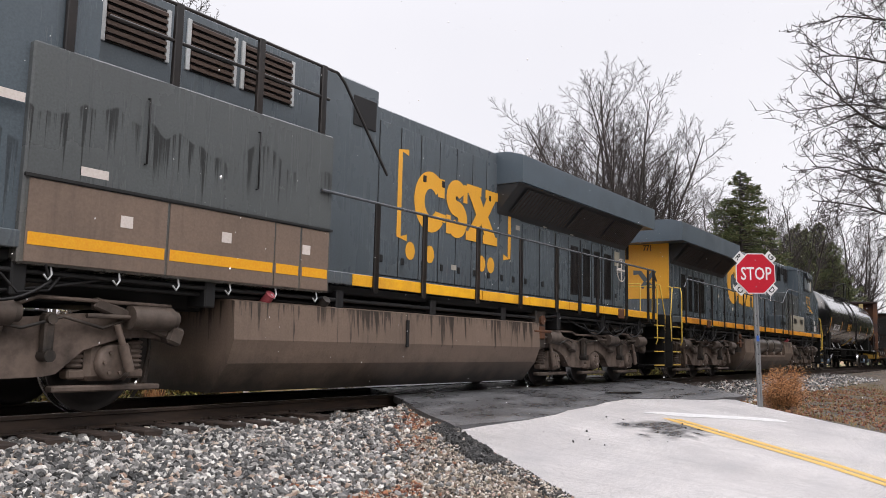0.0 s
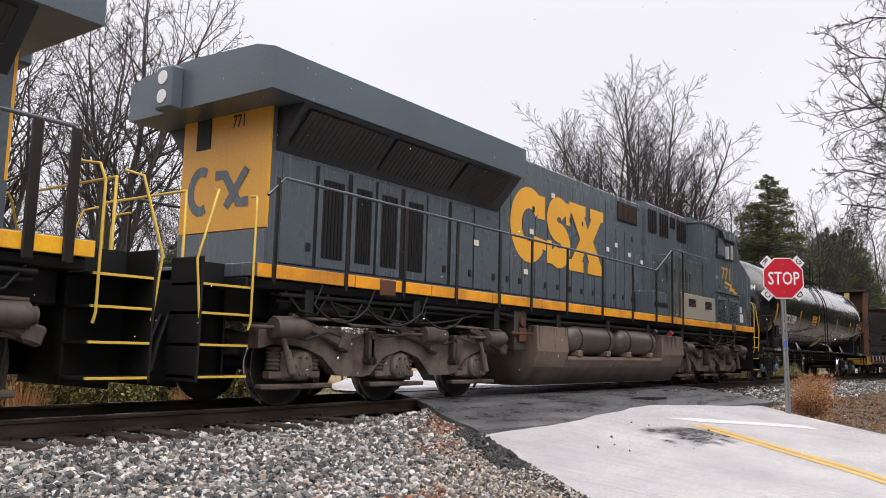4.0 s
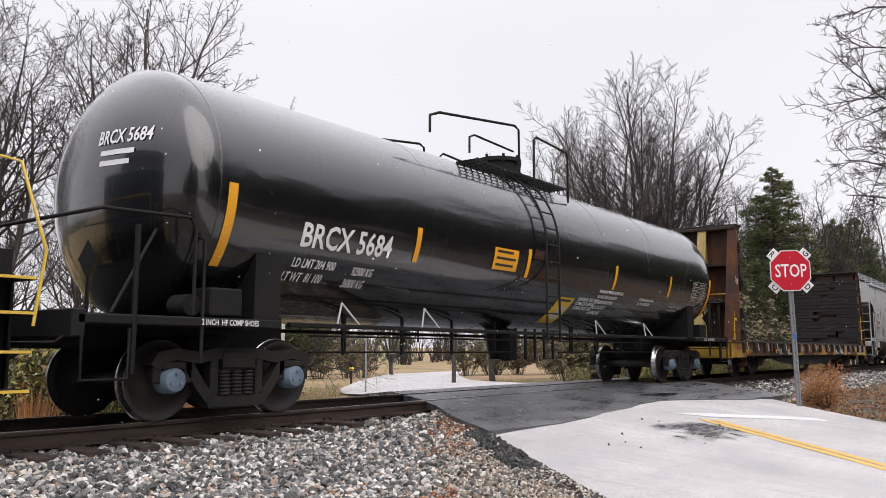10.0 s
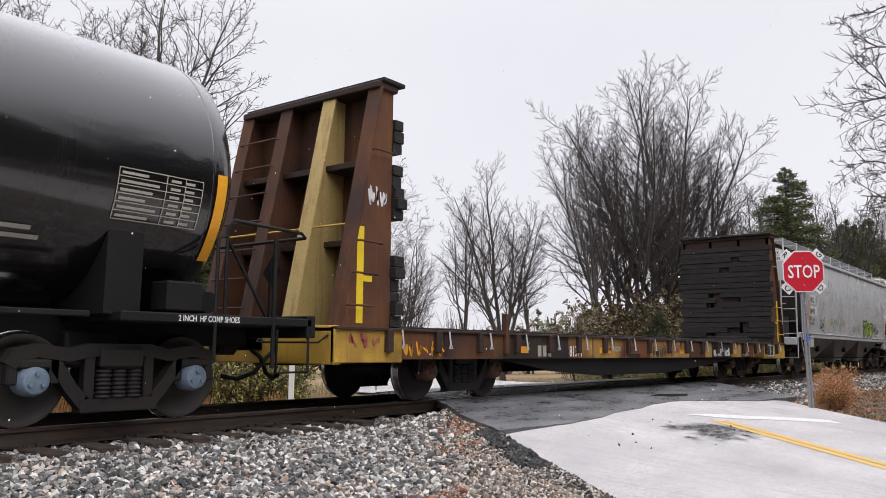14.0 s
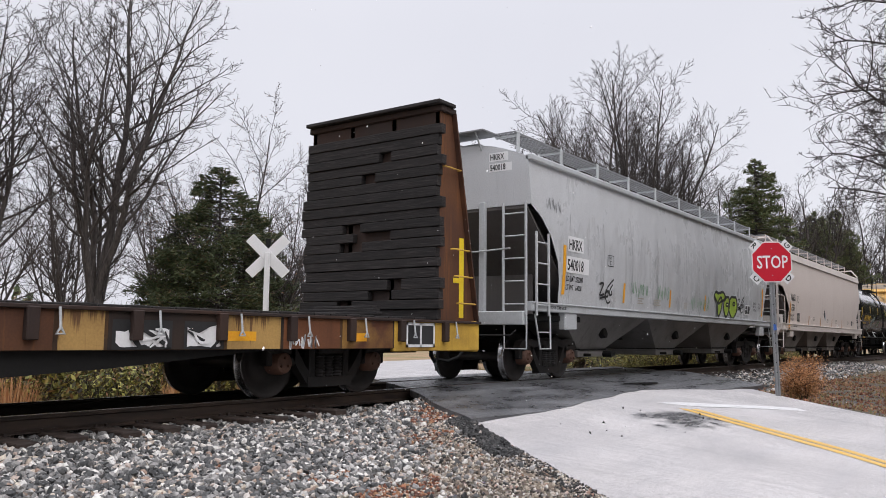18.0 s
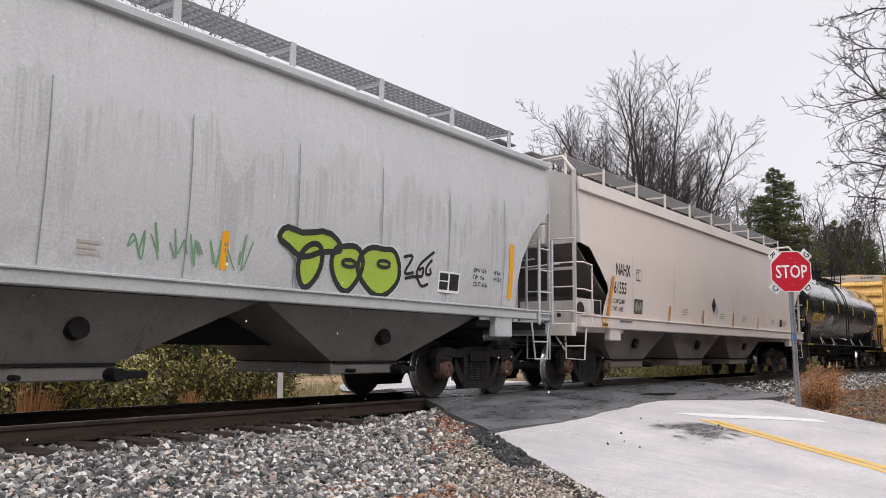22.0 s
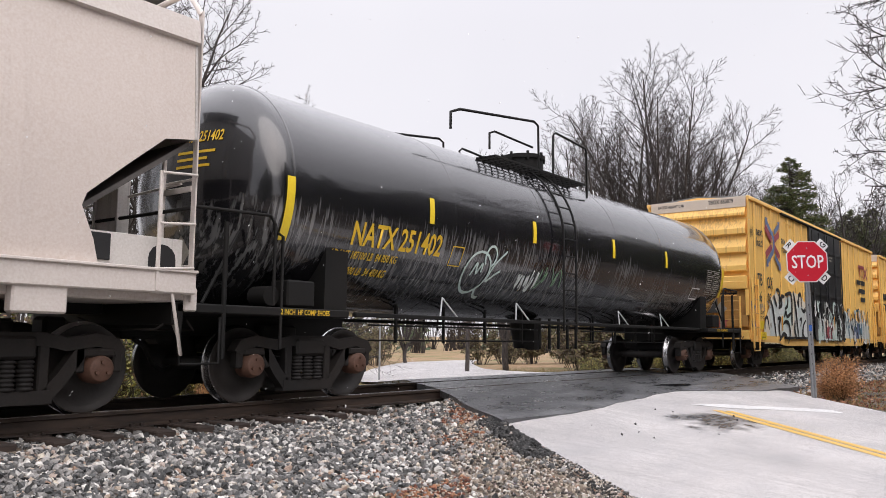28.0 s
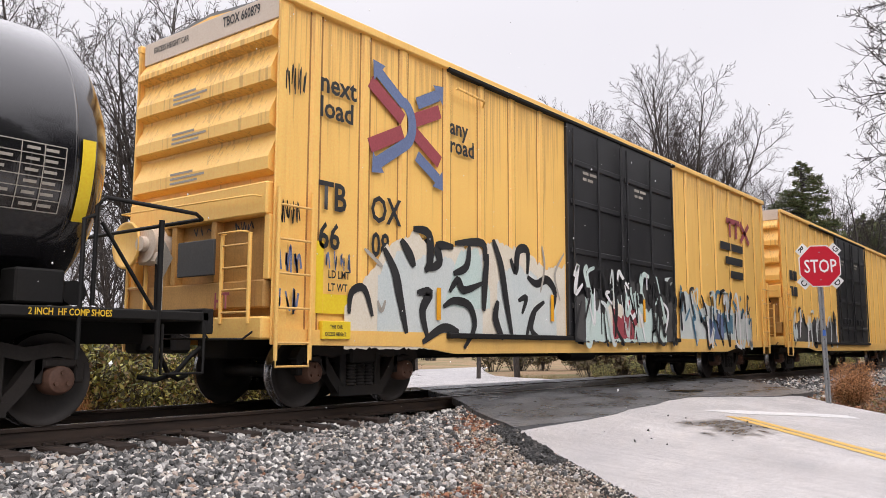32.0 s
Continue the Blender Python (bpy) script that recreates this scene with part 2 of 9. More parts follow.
# ---- the ground, the road and the track: surfaces ----
def ground_mat():
    k = Mat("ground_gravel_and_litter", 0.85)
    big, mid, fine = k.noise(0.35, 5.0), k.noise(3.0, 6.0), k.noise(28.0, 4.0)
    vor = k.n.new("ShaderNodeTexVoronoi")
    k.l.new(k.co, vor.inputs["Vector"])
    vor.inputs["Scale"].default_value = 38.0
    stone = k.ramp(vor.outputs["Distance"], (0.1, (0.20, 0.19, 0.18)), (0.5, (0.045, 0.042, 0.04)))
    stone = k.mix(0.55, stone, vor.outputs["Color"], "SOFT_LIGHT")
    litter = k.ramp(mid, (0.3, (0.06, 0.042, 0.028)), (0.55, (0.14, 0.10, 0.068)), (0.75, (0.24, 0.205, 0.16)))
    y = k.axis(1)
    far = k.ramp(k.math("ADD", k.math("MULTIPLY", y, 0.2), k.math("MULTIPLY", big, 1.2)), (0.95, 0.0), (1.35, 1.0))
    grass = k.ramp(k.noise(0.25, 8.0), (0.35, (0.40, 0.25, 0.14)), (0.52, (0.31, 0.22, 0.11)), (0.70, (0.15, 0.17, 0.05)))
    near = k.mix(k.ramp(k.math("ADD", mid, k.math("MULTIPLY", big, 0.8)), (0.72, 0.0), (1.05, 1.0)), stone, litter)
    col = k.mix(far, near, k.mix(0.35, grass, k.ramp(fine, (0.3, 0.05), (0.7, 0.5)), "OVERLAY"))
    return k.done(col, 0.85, k.math("ADD", fine, vor.outputs["Distance"]), 0.8, 0.02)


def road_mat():
    k = Mat("worn_chip_seal", 0.5)
    fine, mid, big = k.noise(150.0, 3.0), k.noise(9.0, 6.0), k.noise(0.6, 5.0)
    col = k.mix(k.ramp(big, (0.35, 0.0), (0.7, 1.0)), (0.55, 0.525, 0.515), (0.40, 0.383, 0.378))
    col = k.mix(0.75, col, k.ramp(fine, (0.34, 0.10), (0.64, 0.90)), "OVERLAY")
    grit = k.ramp(k.noise(38.0, 4.0), (0.57, 0.0), (0.66, 0.75))
    col = k.mix(grit, col, (0.17, 0.165, 0.16))
    # faint ruts and scrape lines along the way of the traffic
    turn = k.n.new("ShaderNodeMapping")
    k.l.new(k.co, turn.inputs["Vector"])
    turn.inputs["Rotation"].default_value[2] = radians(38)
    turn.inputs["Scale"].default_value = (9.0, 0.35, 1.0)
    line = k.ramp(k.noise(1.6, 5.0, turn.outputs[0]), (0.48, 0.0), (0.64, 1.0))
    col = k.mix(k.math("MULTIPLY", line, 0.30), col, (0.26, 0.25, 0.25))
    # wet oily patch ahead of the stop line
    px = k.math("ADD", k.math("SUBTRACT", k.axis(0), 11.4), k.math("MULTIPLY", k.math("SUBTRACT", k.noise(2.0, 5.0), 0.5), 2.4))
    py = k.math("ADD", k.math("SUBTRACT", k.axis(1), -4.80), k.math("MULTIPLY", k.math("SUBTRACT", k.noise(2.7, 5.0), 0.5), 1.4))
    rr = k.math("ADD", k.math("MULTIPLY", k.math("MULTIPLY", px, px), 1.1), k.math("MULTIPLY", k.math("MULTIPLY", py, py), 2.0))
    wet = k.ramp(rr, (0.35, 1.0), (1.7, 0.0))
    wet = k.math("MULTIPLY", wet, k.ramp(k.noise(1.0, 6.0, k.scaled(2.6, 13.0, 1.0), 0.65), (0.32, 0.35), (0.50, 1.0)))
    col = k.mix(wet, col, (0.035, 0.034, 0.035))
    damp = k.ramp(k.noise(1.1, 5.0, k.scaled(0.5, 1.6, 1.0)), (0.42, 0.0), (0.7, 1.0))
    col = k.mix(k.math("MULTIPLY", damp, 0.35), col, (0.25, 0.25, 0.265))
    rough = k.math("SUBTRACT", k.math("ADD", 0.42, k.math("MULTIPLY", mid, 0.25)), k.math("MULTIPLY", wet, 0.3))
    return k.done(col, rough, fine, 0.45, 0.008)


def asphalt_mat():
    k = Mat("wet_asphalt_patch", 0.35)
    fine, mid, big = k.noise(140.0, 2.0), k.noise(6.0, 6.0), k.noise(0.8, 5.0, k.scaled(1.0, 2.5, 1.0))
    col = k.mix(k.ramp(big, (0.35, 0.0), (0.7, 1.0)), (0.055, 0.056, 0.060), (0.15, 0.152, 0.158))
    col = k.mix(0.4, col, k.ramp(fine, (0.3, 0.2), (0.7, 0.75)), "OVERLAY")
    rough = k.ramp(k.math("ADD", k.math("MULTIPLY", mid, 0.5), k.math("MULTIPLY", big, 0.5)), (0.35, 0.16), (0.65, 0.55))
    return k.done(col, rough, fine, 0.5, 0.008)


def paint_mat(name, colour, under, wear=0.5):
    k = Mat(name, 0.5)
    f = k.ramp(k.noise(22.0, 6.0), (0.40, 0.0), (0.62, 1.0))
    col = k.mix(k.math("MULTIPLY", f, wear), colour, under)
    return k.done(col, 0.5, k.noise(160.0, 2.0), 0.3, 0.004)


GROUND, ROAD, ASPHALT = ground_mat(), road_mat(), asphalt_mat()
HOLE = Mat("black_standing_water", 0.25).done((0.006, 0.006, 0.007))
YELLOW_LINE = paint_mat("yellow_road_paint", (0.72, 0.42, 0.035), (0.42, 0.40, 0.36), 0.35)
WHITE_LINE = paint_mat("white_road_paint", (0.78, 0.78, 0.77), (0.47, 0.465, 0.47), 0.85)


def stone_mat():
    k = Mat("ballast_stone", 0.7)
    col = k.ramp(k.island(), (0.0, (0.02, 0.02, 0.02)), (0.25, (0.07, 0.073, 0.073)), (0.5, (0.14, 0.135, 0.13)), (0.72, (0.34, 0.33, 0.315)),
                 (0.86, (0.72, 0.70, 0.66)), (0.95, (0.26, 0.17, 0.12)), (1.0, (0.60, 0.54, 0.45)))
    col = k.mix(0.4, col, k.ramp(k.noise(70.0, 4.0), (0.3, 0.15), (0.7, 0.85)), "OVERLAY")
    return k.done(col, 0.55, k.noise(110.0, 3.0), 0.4, 0.004)


STONE = stone_mat()


def rail_mat(name, a, b, rough, metal):
    k = Mat(name, rough, metal)
    n = k.noise(14.0, 6.0, k.scaled(0.15, 1.0, 1.0))
    return k.done(k.ramp(n, (0.3, a), (0.7, b)), rough, k.noise(60.0, 3.0), 0.2, 0.003)


RAIL_SIDE = rail_mat("rail_web_dark_rust", (0.018, 0.013, 0.011), (0.06, 0.038, 0.027), 0.65, 0.0)
RAIL_TOP = rail_mat("rail_head_polished", (0.30, 0.30, 0.31), (0.55, 0.55, 0.56), 0.25, 1.0)
TIE = rail_mat("creosoted_tie", (0.018, 0.013, 0.011), (0.075, 0.05, 0.038), 0.85, 0.0)


def lerp_table(v, table):
    for (a, p), (b, q) in zip(table, table[1:]):
        if v <= b:
            return p + (q - p) * max(0.0, (v - a) / (b - a))
    return table[-1][1]


ROAD_RISE = ((-60, -1.9), (-14, -1.05), (-9, -0.74), (-7, -0.50), (-4.4, -0.27), (-3.5, -0.16), (-1.6, -0.015), (1.6, -0.015), (4, -0.22), (9, -0.55), (20, -1.0), (40, -1.3), (200, -0.6))
LAND_RISE = ((-60, -1.9), (-14, -1.15), (-9, -0.80), (-6, -0.60), (-4, -0.47), (-2.7, -0.35), (-1.75, -0.265), (-1.35, -0.235), (1.75, -0.235), (3.0, -0.55), (6, -0.75), (14, -0.95), (40, -1.3), (120, -0.8), (400, 3.0))


def road_mid(y):
    """Where the middle of the road lies, along y."""
    return 12.8 + (y + 4.45) * 0.786 + (0.010 * y * y if y > 0 else 0.0)


PATCH_SEAM = ((7.0, -3.40), (8.1, -3.46), (9.7, -3.55), (12.0, -3.28), (13.4, -3.06), (14.6, -2.98), (15.6, -3.25), (16.3, -3.55), (17.4, -3.75), (20.0, -3.9))
HALF = 5.45  # half the road's width, along x
def road_off(x, y):
    return abs(x - road_mid(y)) - HALF


def land_z(x, y):
    d = road_off(x, y)
    z = lerp_table(y, LAND_RISE)
    z += 0.05 * noise.noise((x * 0.6, y * 0.6, 0)) * min(1, abs(y) / 6)
    if y < -1.7 or y > 1.7:
        r = lerp_table(y, ROAD_RISE) - 0.05
        if d < 0:
            return min(r, r)
        if d < 1.6:
            return r + (z - r) * d / 1.6
    return z


def build_ground():
    def steps(lo, hi, fine_lo, fine_hi, fine):
        out, a = [], fine_lo
        while a < fine_hi:
            out.append(a)
            a += fine
        g, a = fine, fine_hi
        while a < hi:
            out.append(a)
            g *= 1.35
            a += g
        out.append(hi)
        g, a = fine, fine_lo
        low = []
        while a > lo:
            g *= 1.35
            a -= g
            low.append(max(a, lo))
        return low[::-1] + out
    xs, ys = steps(-1500, 1500, -6, 30, 0.3), steps(-1500, 1500, -14, 14, 0.3)
    m = M()
    m.sheet([[(x, y, land_z(x, y)) for y in ys] for x in xs])
    solid("ground", m, GROUND, "gravel, leaf litter and dry winter grass", "ground", kind="structure")


def build_road():
    m = M()
    ys = [-34 + 0.5 * i for i in range(62)] + [-3.2, -2.9, -2.6]
    rows = []
    for y in ys:
        w = 0.10 * noise.noise((y * 0.8, 3.3, 0)) + 0.05 * noise.noise((y * 3.1, 7.3, 0))
        half = HALF + w
        x0, x1 = road_mid(y) - half, road_mid(y) + half
        rows.append([(x0 + (x1 - x0) * u, y, lerp_table(y, ROAD_RISE) - 0.05 * (2 * u - 1) ** 6) for u in [i / 16 for i in range(17)]])
    m.sheet(rows)
    # broken edges with thickness
    for k in (0, -1):
        m.sheet([[r[k] for r in rows], [(r[k][0] + (-0.05 if k == 0 else 0.05), r[k][1], r[k][2] - 0.10) for r in rows]])
    solid("road", m, ROAD, "pale worn chip-seal road, damp after rain", "road", kind="structure")
    far = M()
    rows = []
    for i in range(60):
        y = 3.4 + i * 0.62
        x = road_mid(y)
        rows.append([(x - HALF + 2 * HALF * u / 8, y, lerp_table(y, ROAD_RISE)) for u in range(9)])
    far.sheet(rows)
    solid("road_beyond_track", far, ROAD, "pale road running on beyond the track", "road", kind="structure")
    # the dark patch over the track
    patch = thing("asphalt_crossing", "dark wet asphalt patch over the level crossing", "road", kind="structure")
    for y0, y1, lift in ((None, -0.84, 0.010), (-0.66, 0.66, 0.004), (0.84, 4.6, 0.010)):
        m, n, rows = M(), 12, []
        for i in range(n + 1):
            f, row = i / n, []
            ya = -3.5 if y0 is None else y0
            y = ya + (y1 - ya) * f
            left, right = road_mid(y) - HALF - 0.32 + 0.06 * noise.noise((y * 2.3, 5.0, 0)) + max(0, -1.2 - y) * 0.16 + max(0, min(y, -0.6) + 2.4) * 0.28, road_mid(y) + HALF + 0.55
            for u in range(49):
                x = left + (right - left) * u / 48
                yy = y
                if y0 is None:
                    # the ragged seam between the old road and the patch
                    seam = lerp_table(x, PATCH_SEAM) + 0.06 * noise.noise((x * 0.9, 9.0, 0)) + 0.03 * noise.noise((x * 3.1, 4.0, 0))
                    yy = seam + (y1 - seam) * f
                row.append((x, yy, lerp_table(yy, ROAD_RISE) + lift + 0.006 * noise.noise((x * 1.3, yy * 1.3, 2.0))))
            rows.append(row)
        m.sheet(rows)
        for e in (rows[0], rows[-1], [r[0] for r in rows], [r[-1] for r in rows]):
            m.sheet([e, [(p[0], p[1], p[2] - 0.10) for p in e]])
        part("asphalt_strip", m, ASPHALT, patch)
    # a pothole filled with black water
    m = M()
    m.add([(15.72 + 0.62 * math.cos(a) * (1 + 0.25 * math.sin(3 * a)), -2.50 + 0.14 * math.sin(a) - 0.10 * math.cos(a), lerp_table(-2.5 + 0.14 * math.sin(a) - 0.10 * math.cos(a), ROAD_RISE) + 0.022) for a in [i * math.pi / 10 for i in range(20)]], [tuple(range(20))])
    part("pothole", m, HOLE, patch, "shallow black pothole")
    # painted lines
    d = Vector((0.786, 1.0)).normalized()
    nrm = Vector((d.y, -d.x))
    for off in (-0.105, 0.105):
        m, rows = M(), []
        for i in range(60):
            y = -4.45 - i * 0.5
            c = Vector((road_mid(y) + 0.0, y)) + nrm * off
            rows.append([(c.x + nrm.x * s, c.y + nrm.y * s, lerp_table(c.y + nrm.y * s, ROAD_RISE) + 0.006) for s in (-0.078, 0.078)])
        m.sheet(rows)
        solid("center_line", m, YELLOW_LINE, "solid yellow centre line worn thin on the road", "road marking", "double centre line", "structure")
    m, rows = M(), []
    for i in range(15):
        u = i / 14
        x, y = 12.86 + 3.35 * u, -3.92 - 2.25 * u ** 1.15
        h = min(1.0, 0.08 + 5 * u)
        rows.append([(x + a * h, y + b * h, lerp_table(y + b * h, ROAD_RISE) + 0.006 - 0.05 * u ** 6) for a, b in ((0.10, 0.13), (-0.16, -0.17))])
    m.sheet(rows)
    solid("stop_line", m, WHITE_LINE, "white stop bar worn thin before the crossing", "road marking", kind="structure")


def build_track():
    track = thing("railway_track", "steel rails on dark wooden ties in stone ballast", "railway track", kind="structure")
    prof = [(-0.07, -0.18), (0.07, -0.18), (0.07, -0.165), (0.012, -0.145), (0.010, -0.05), (0.035, -0.04), (0.035, -0.012), (0.025, -0.001), (-0.025, -0.001), (-0.035, -0.012), (-0.035, -0.04), (-0.010, -0.05), (-0.012, -0.145), (-0.07, -0.165)]
    for y in (-0.753, 0.753):
        m = M().ext([(y + a, b) for a, b in prof], "x", -60, 260)
        rail = part("rail", m, RAIL_SIDE, track)
        part("rail_head", M().box(-60, 260, y - 0.027, y + 0.027, -0.002, 0.001), RAIL_TOP, rail, "polished running surface")
    tie = M().box(-0.115, 0.115, -1.42, 1.42, -0.36, -0.172, 0.012).mesh("tie")
    plate = M().box(-0.10, 0.10, -0.17, 0.17, -0.182, -0.166, 0.004)
    for sx in (-0.06, 0.06):
        for sy in (-0.095, 0.095):
            plate.box(sx - 0.016, sx + 0.016, sy - 0.02, sy + 0.02, -0.17, -0.135, 0.004)
    plate = plate.mesh("tie_plate")
    rng = random.Random(5)
    for i in range(150):
        x = -8 + i * 0.52
        if 8.6 < x < 17.5:
            continue
        t = part("tie", tie, TIE, track, at=pose(x + rng.uniform(-0.03, 0.03), rng.uniform(-0.06, 0.06), rng.uniform(-0.012, 0.008), rz=rng.uniform(-1.5, 1.5)))
        if x < 9:
            for y in (-0.753, 0.753):
                part("tie_plate", plate, RAIL_SIDE, t, at=pose(0, y, 0))


build_ground()
build_road()
build_track()


# ---- the train: paints ----
BLACK_TANK = worn("black_tank_paint", (0.005, 0.005, 0.006), (0.018, 0.018, 0.020), 0.35, 0.24, 0.7, spec=0.45)


def comb_runs():
    """Pale vertical comb marks on the lower half of a tank, in patches."""
    k = Mat("black_tank_with_grey_runs", 0.24, 0.0, 0.45)
    z = k.axis(2)
    comb = k.ramp(k.noise(1.0, 3.0, k.scaled(26.0, 6.0, 0.5), 0.6), (0.50, 0.0), (0.58, 1.0))
    patch = k.ramp(k.noise(1.0, 2.0, k.scaled(0.42, 0.0, 0.25)), (0.42, 0.0), (0.50, 1.0))
    edge = k.math("MULTIPLY", k.math("SUBTRACT", k.noise(1.0, 3.0, k.scaled(9.0, 0.0, 0.0)), 0.5), 0.9)
    h = k.math("ADD", z, edge)
    band = k.math("MULTIPLY", k.ramp(k.math("SUBTRACT", h, 1.35), (0.0, 0.0), (0.35, 1.0)), k.ramp(k.math("SUBTRACT", 2.45, h), (0.0, 0.0), (0.15, 1.0)))
    f = k.math("MULTIPLY", k.math("MULTIPLY", comb, patch), band)
    soft = k.ramp(k.noise(0.9, 5.0), (0.42, 0.0), (0.7, 0.35))
    col = k.mix(f, k.mix(soft, (0.008, 0.008, 0.010), (0.024, 0.024, 0.026)), (0.15, 0.15, 0.15))
    return k.done(col, k.math("ADD", 0.24, k.math("MULTIPLY", f, 0.3)), k.noise(40.0, 3.0), 0.06, 0.003)


STREAK_TANK = comb_runs()
for wet in (BLACK_TANK, STREAK_TANK):
    shader = wet.node_tree.nodes["Principled BSDF"]
    shader.inputs["Coat Weight"].default_value, shader.inputs["Coat Roughness"].default_value, shader.inputs["Coat IOR"].default_value = 1.0, 0.08, 1.58
FRAME = worn("underframe_black", (0.009, 0.009, 0.009), (0.026, 0.022, 0.019), 0.6, 0.65, spec=0.25)
BOGIE = worn("bogie_cast_steel", (0.016, 0.015, 0.015), (0.046, 0.034, 0.027), 0.6, 0.62, spec=0.3)
WHEEL = worn("wheel_plate_grime", (0.035, 0.030, 0.028), (0.012, 0.011, 0.011), 0.7, 0.55, 0.0)
GREY_SEAM = worn("dirty_grey_seam", (0.24, 0.245, 0.25), (0.14, 0.14, 0.14), 0.5, 0.5)
GREY_CAR = worn("grey_hopper_paint", (0.53, 0.54, 0.55), (0.24, 0.24, 0.245), 0.42, 0.27, 0.7, low=(1.5, 0.9, (0.24, 0.225, 0.21), 0.5), drip=(4.1, 2.2, (0.27, 0.27, 0.27), 0.30, 2.2), dent=0.30)
GREY_TRIM = worn("pale_grey_trim", (0.47, 0.49, 0.50), (0.22, 0.21, 0.20), 0.5, 0.5)
BEIGE_CAR = worn("beige_hopper_paint", (0.69, 0.61, 0.56), (0.42, 0.35, 0.31), 0.28, 0.42, 0.7, low=(1.4, 0.8, (0.36, 0.31, 0.27), 0.4), dent=0.22)
BEIGE_SEAM = worn("dirty_beige_seam", (0.47, 0.41, 0.37), (0.30, 0.25, 0.21), 0.5, 0.5)
TAPE_RUST = worn("faded_orange_reflector", (0.56, 0.24, 0.04), (0.30, 0.13, 0.04), 0.5, 0.5)
BEIGE_TRIM = worn("pale_beige_trim", (0.66, 0.60, 0.56), (0.34, 0.30, 0.27), 0.4, 0.5)
BEIGE_END = worn("streaked_beige_end", (0.60, 0.57, 0.54), (0.30, 0.28, 0.26), 0.5, 0.45, 0.3, drip=(3.9, 2.4, (0.30, 0.29, 0.28), 0.35, 2.2))
# the shade below the hopper ends is put into this dark colour
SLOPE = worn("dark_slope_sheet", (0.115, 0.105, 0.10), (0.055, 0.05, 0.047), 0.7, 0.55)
GRATE = worn("galvanised_grating", (0.22, 0.225, 0.23), (0.09, 0.085, 0.08), 0.5, 0.5, metal=0.3)
BOX_YELLOW = worn("yellow_boxcar_paint", (0.97, 0.60, 0.165), (0.62, 0.30, 0.08), 0.5, 0.40, 0.8, low=(0.9, 0.9, (0.46, 0.29, 0.13), 0.45), drip=(4.9, 3.0, (0.42, 0.21, 0.07), 0.45), dent=0.12)
# darker, blotched copy of the yellow: shade of the end recess in colour
BOX_SHADED = worn("sooty_yellow_end", (0.50, 0.27, 0.075), (0.09, 0.055, 0.03), 0.9, 0.6, 0.5)
# dirt on the welds, dark enough to paint the posts' edge shade too
BOX_SEAM = worn("dirty_weld_line", (0.40, 0.20, 0.06), (0.16, 0.08, 0.035), 0.6, 0.6)
CREAM_SPRAY = worn("cream_spray_paint", (0.74, 0.68, 0.56), (0.60, 0.50, 0.36), 0.5, 0.55)
MINT_SPRAY = worn("mint_spray_paint", (0.52, 0.66, 0.62), (0.66, 0.66, 0.62), 0.6, 0.55)
INK = worn("black_spray_paint", (0.016, 0.016, 0.017), (0.05, 0.05, 0.05), 0.5, 0.5)
BOX_PALE = worn("pale_boxcar_top", (0.68, 0.58, 0.48), (0.42, 0.34, 0.26), 0.4, 0.5)
PALE_DARK = worn("weathered_dark_board", (0.055, 0.055, 0.055), (0.13, 0.12, 0.11), 0.6, 0.6)
BOX_DOOR = worn("black_door_paint", (0.018, 0.018, 0.02), (0.06, 0.06, 0.062), 0.5, 0.4)
RUST = worn("rusted_brown_steel", (0.036, 0.015, 0.010), (0.22, 0.080, 0.022), 0.9, 0.75, 0.55)
RUST_DARK = worn("dark_rusted_steel", (0.022, 0.012, 0.009), (0.08, 0.032, 0.014), 0.7, 0.75, 0.6)
SILL_RUST = worn("sooty_sill_with_yellow_remnants", (0.012, 0.008, 0.007), (0.22, 0.10, 0.022), 0.8, 0.7, 0.25)
SILL_TAN = worn("tan_yellow_sill_with_rust_runs", (0.44, 0.27, 0.085), (0.075, 0.026, 0.011), 1.0, 0.6, 0.55, drip=(1.03, 0.35, (0.075, 0.026, 0.012), 0.8))
SILL_BROWN = worn("orange_brown_sill", (0.17, 0.060, 0.020), (0.030, 0.012, 0.008), 1.0, 0.65, 0.6)
SILL_SOOT = worn("black_sill_with_rust_flecks", (0.012, 0.009, 0.008), (0.10, 0.045, 0.018), 0.55, 0.65, 0.5)
SILL_PATCH = worn("rust_sill_with_tan_paint_left", (0.085, 0.028, 0.012), (0.50, 0.29, 0.065), 1.0, 0.65, 0.12)
RUST_ORANGE = worn("bright_orange_rust", (0.075, 0.028, 0.012), (0.34, 0.135, 0.03), 0.9, 0.75, 0.8)
FADED = worn("faded_tan_paint", (0.46, 0.34, 0.13), (0.14, 0.06, 0.025), 0.85, 0.65, 0.7)
RUST_YELLOW = worn("flaking_yellow_paint", (0.62, 0.38, 0.05), (0.075, 0.03, 0.016), 0.95, 0.65, 0.3)
TAPE = worn("yellow_reflector", (0.82, 0.38, 0.02), (0.5, 0.27, 0.03), 0.3, 0.4)
TAPE_BRIGHT = worn("bright_yellow_paint", (0.85, 0.62, 0.03), (0.6, 0.42, 0.04), 0.3, 0.4)
LETTER_WHITE = worn("white_lettering", (0.78, 0.78, 0.78), (0.5, 0.5, 0.5), 0.4, 0.5)
LETTER_BLACK = worn("black_lettering", (0.02, 0.02, 0.022), (0.06, 0.06, 0.06), 0.4, 0.5)
LETTER_YELLOW = worn("yellow_lettering", (0.78, 0.50, 0.03), (0.5, 0.3, 0.03), 0.4, 0.5)
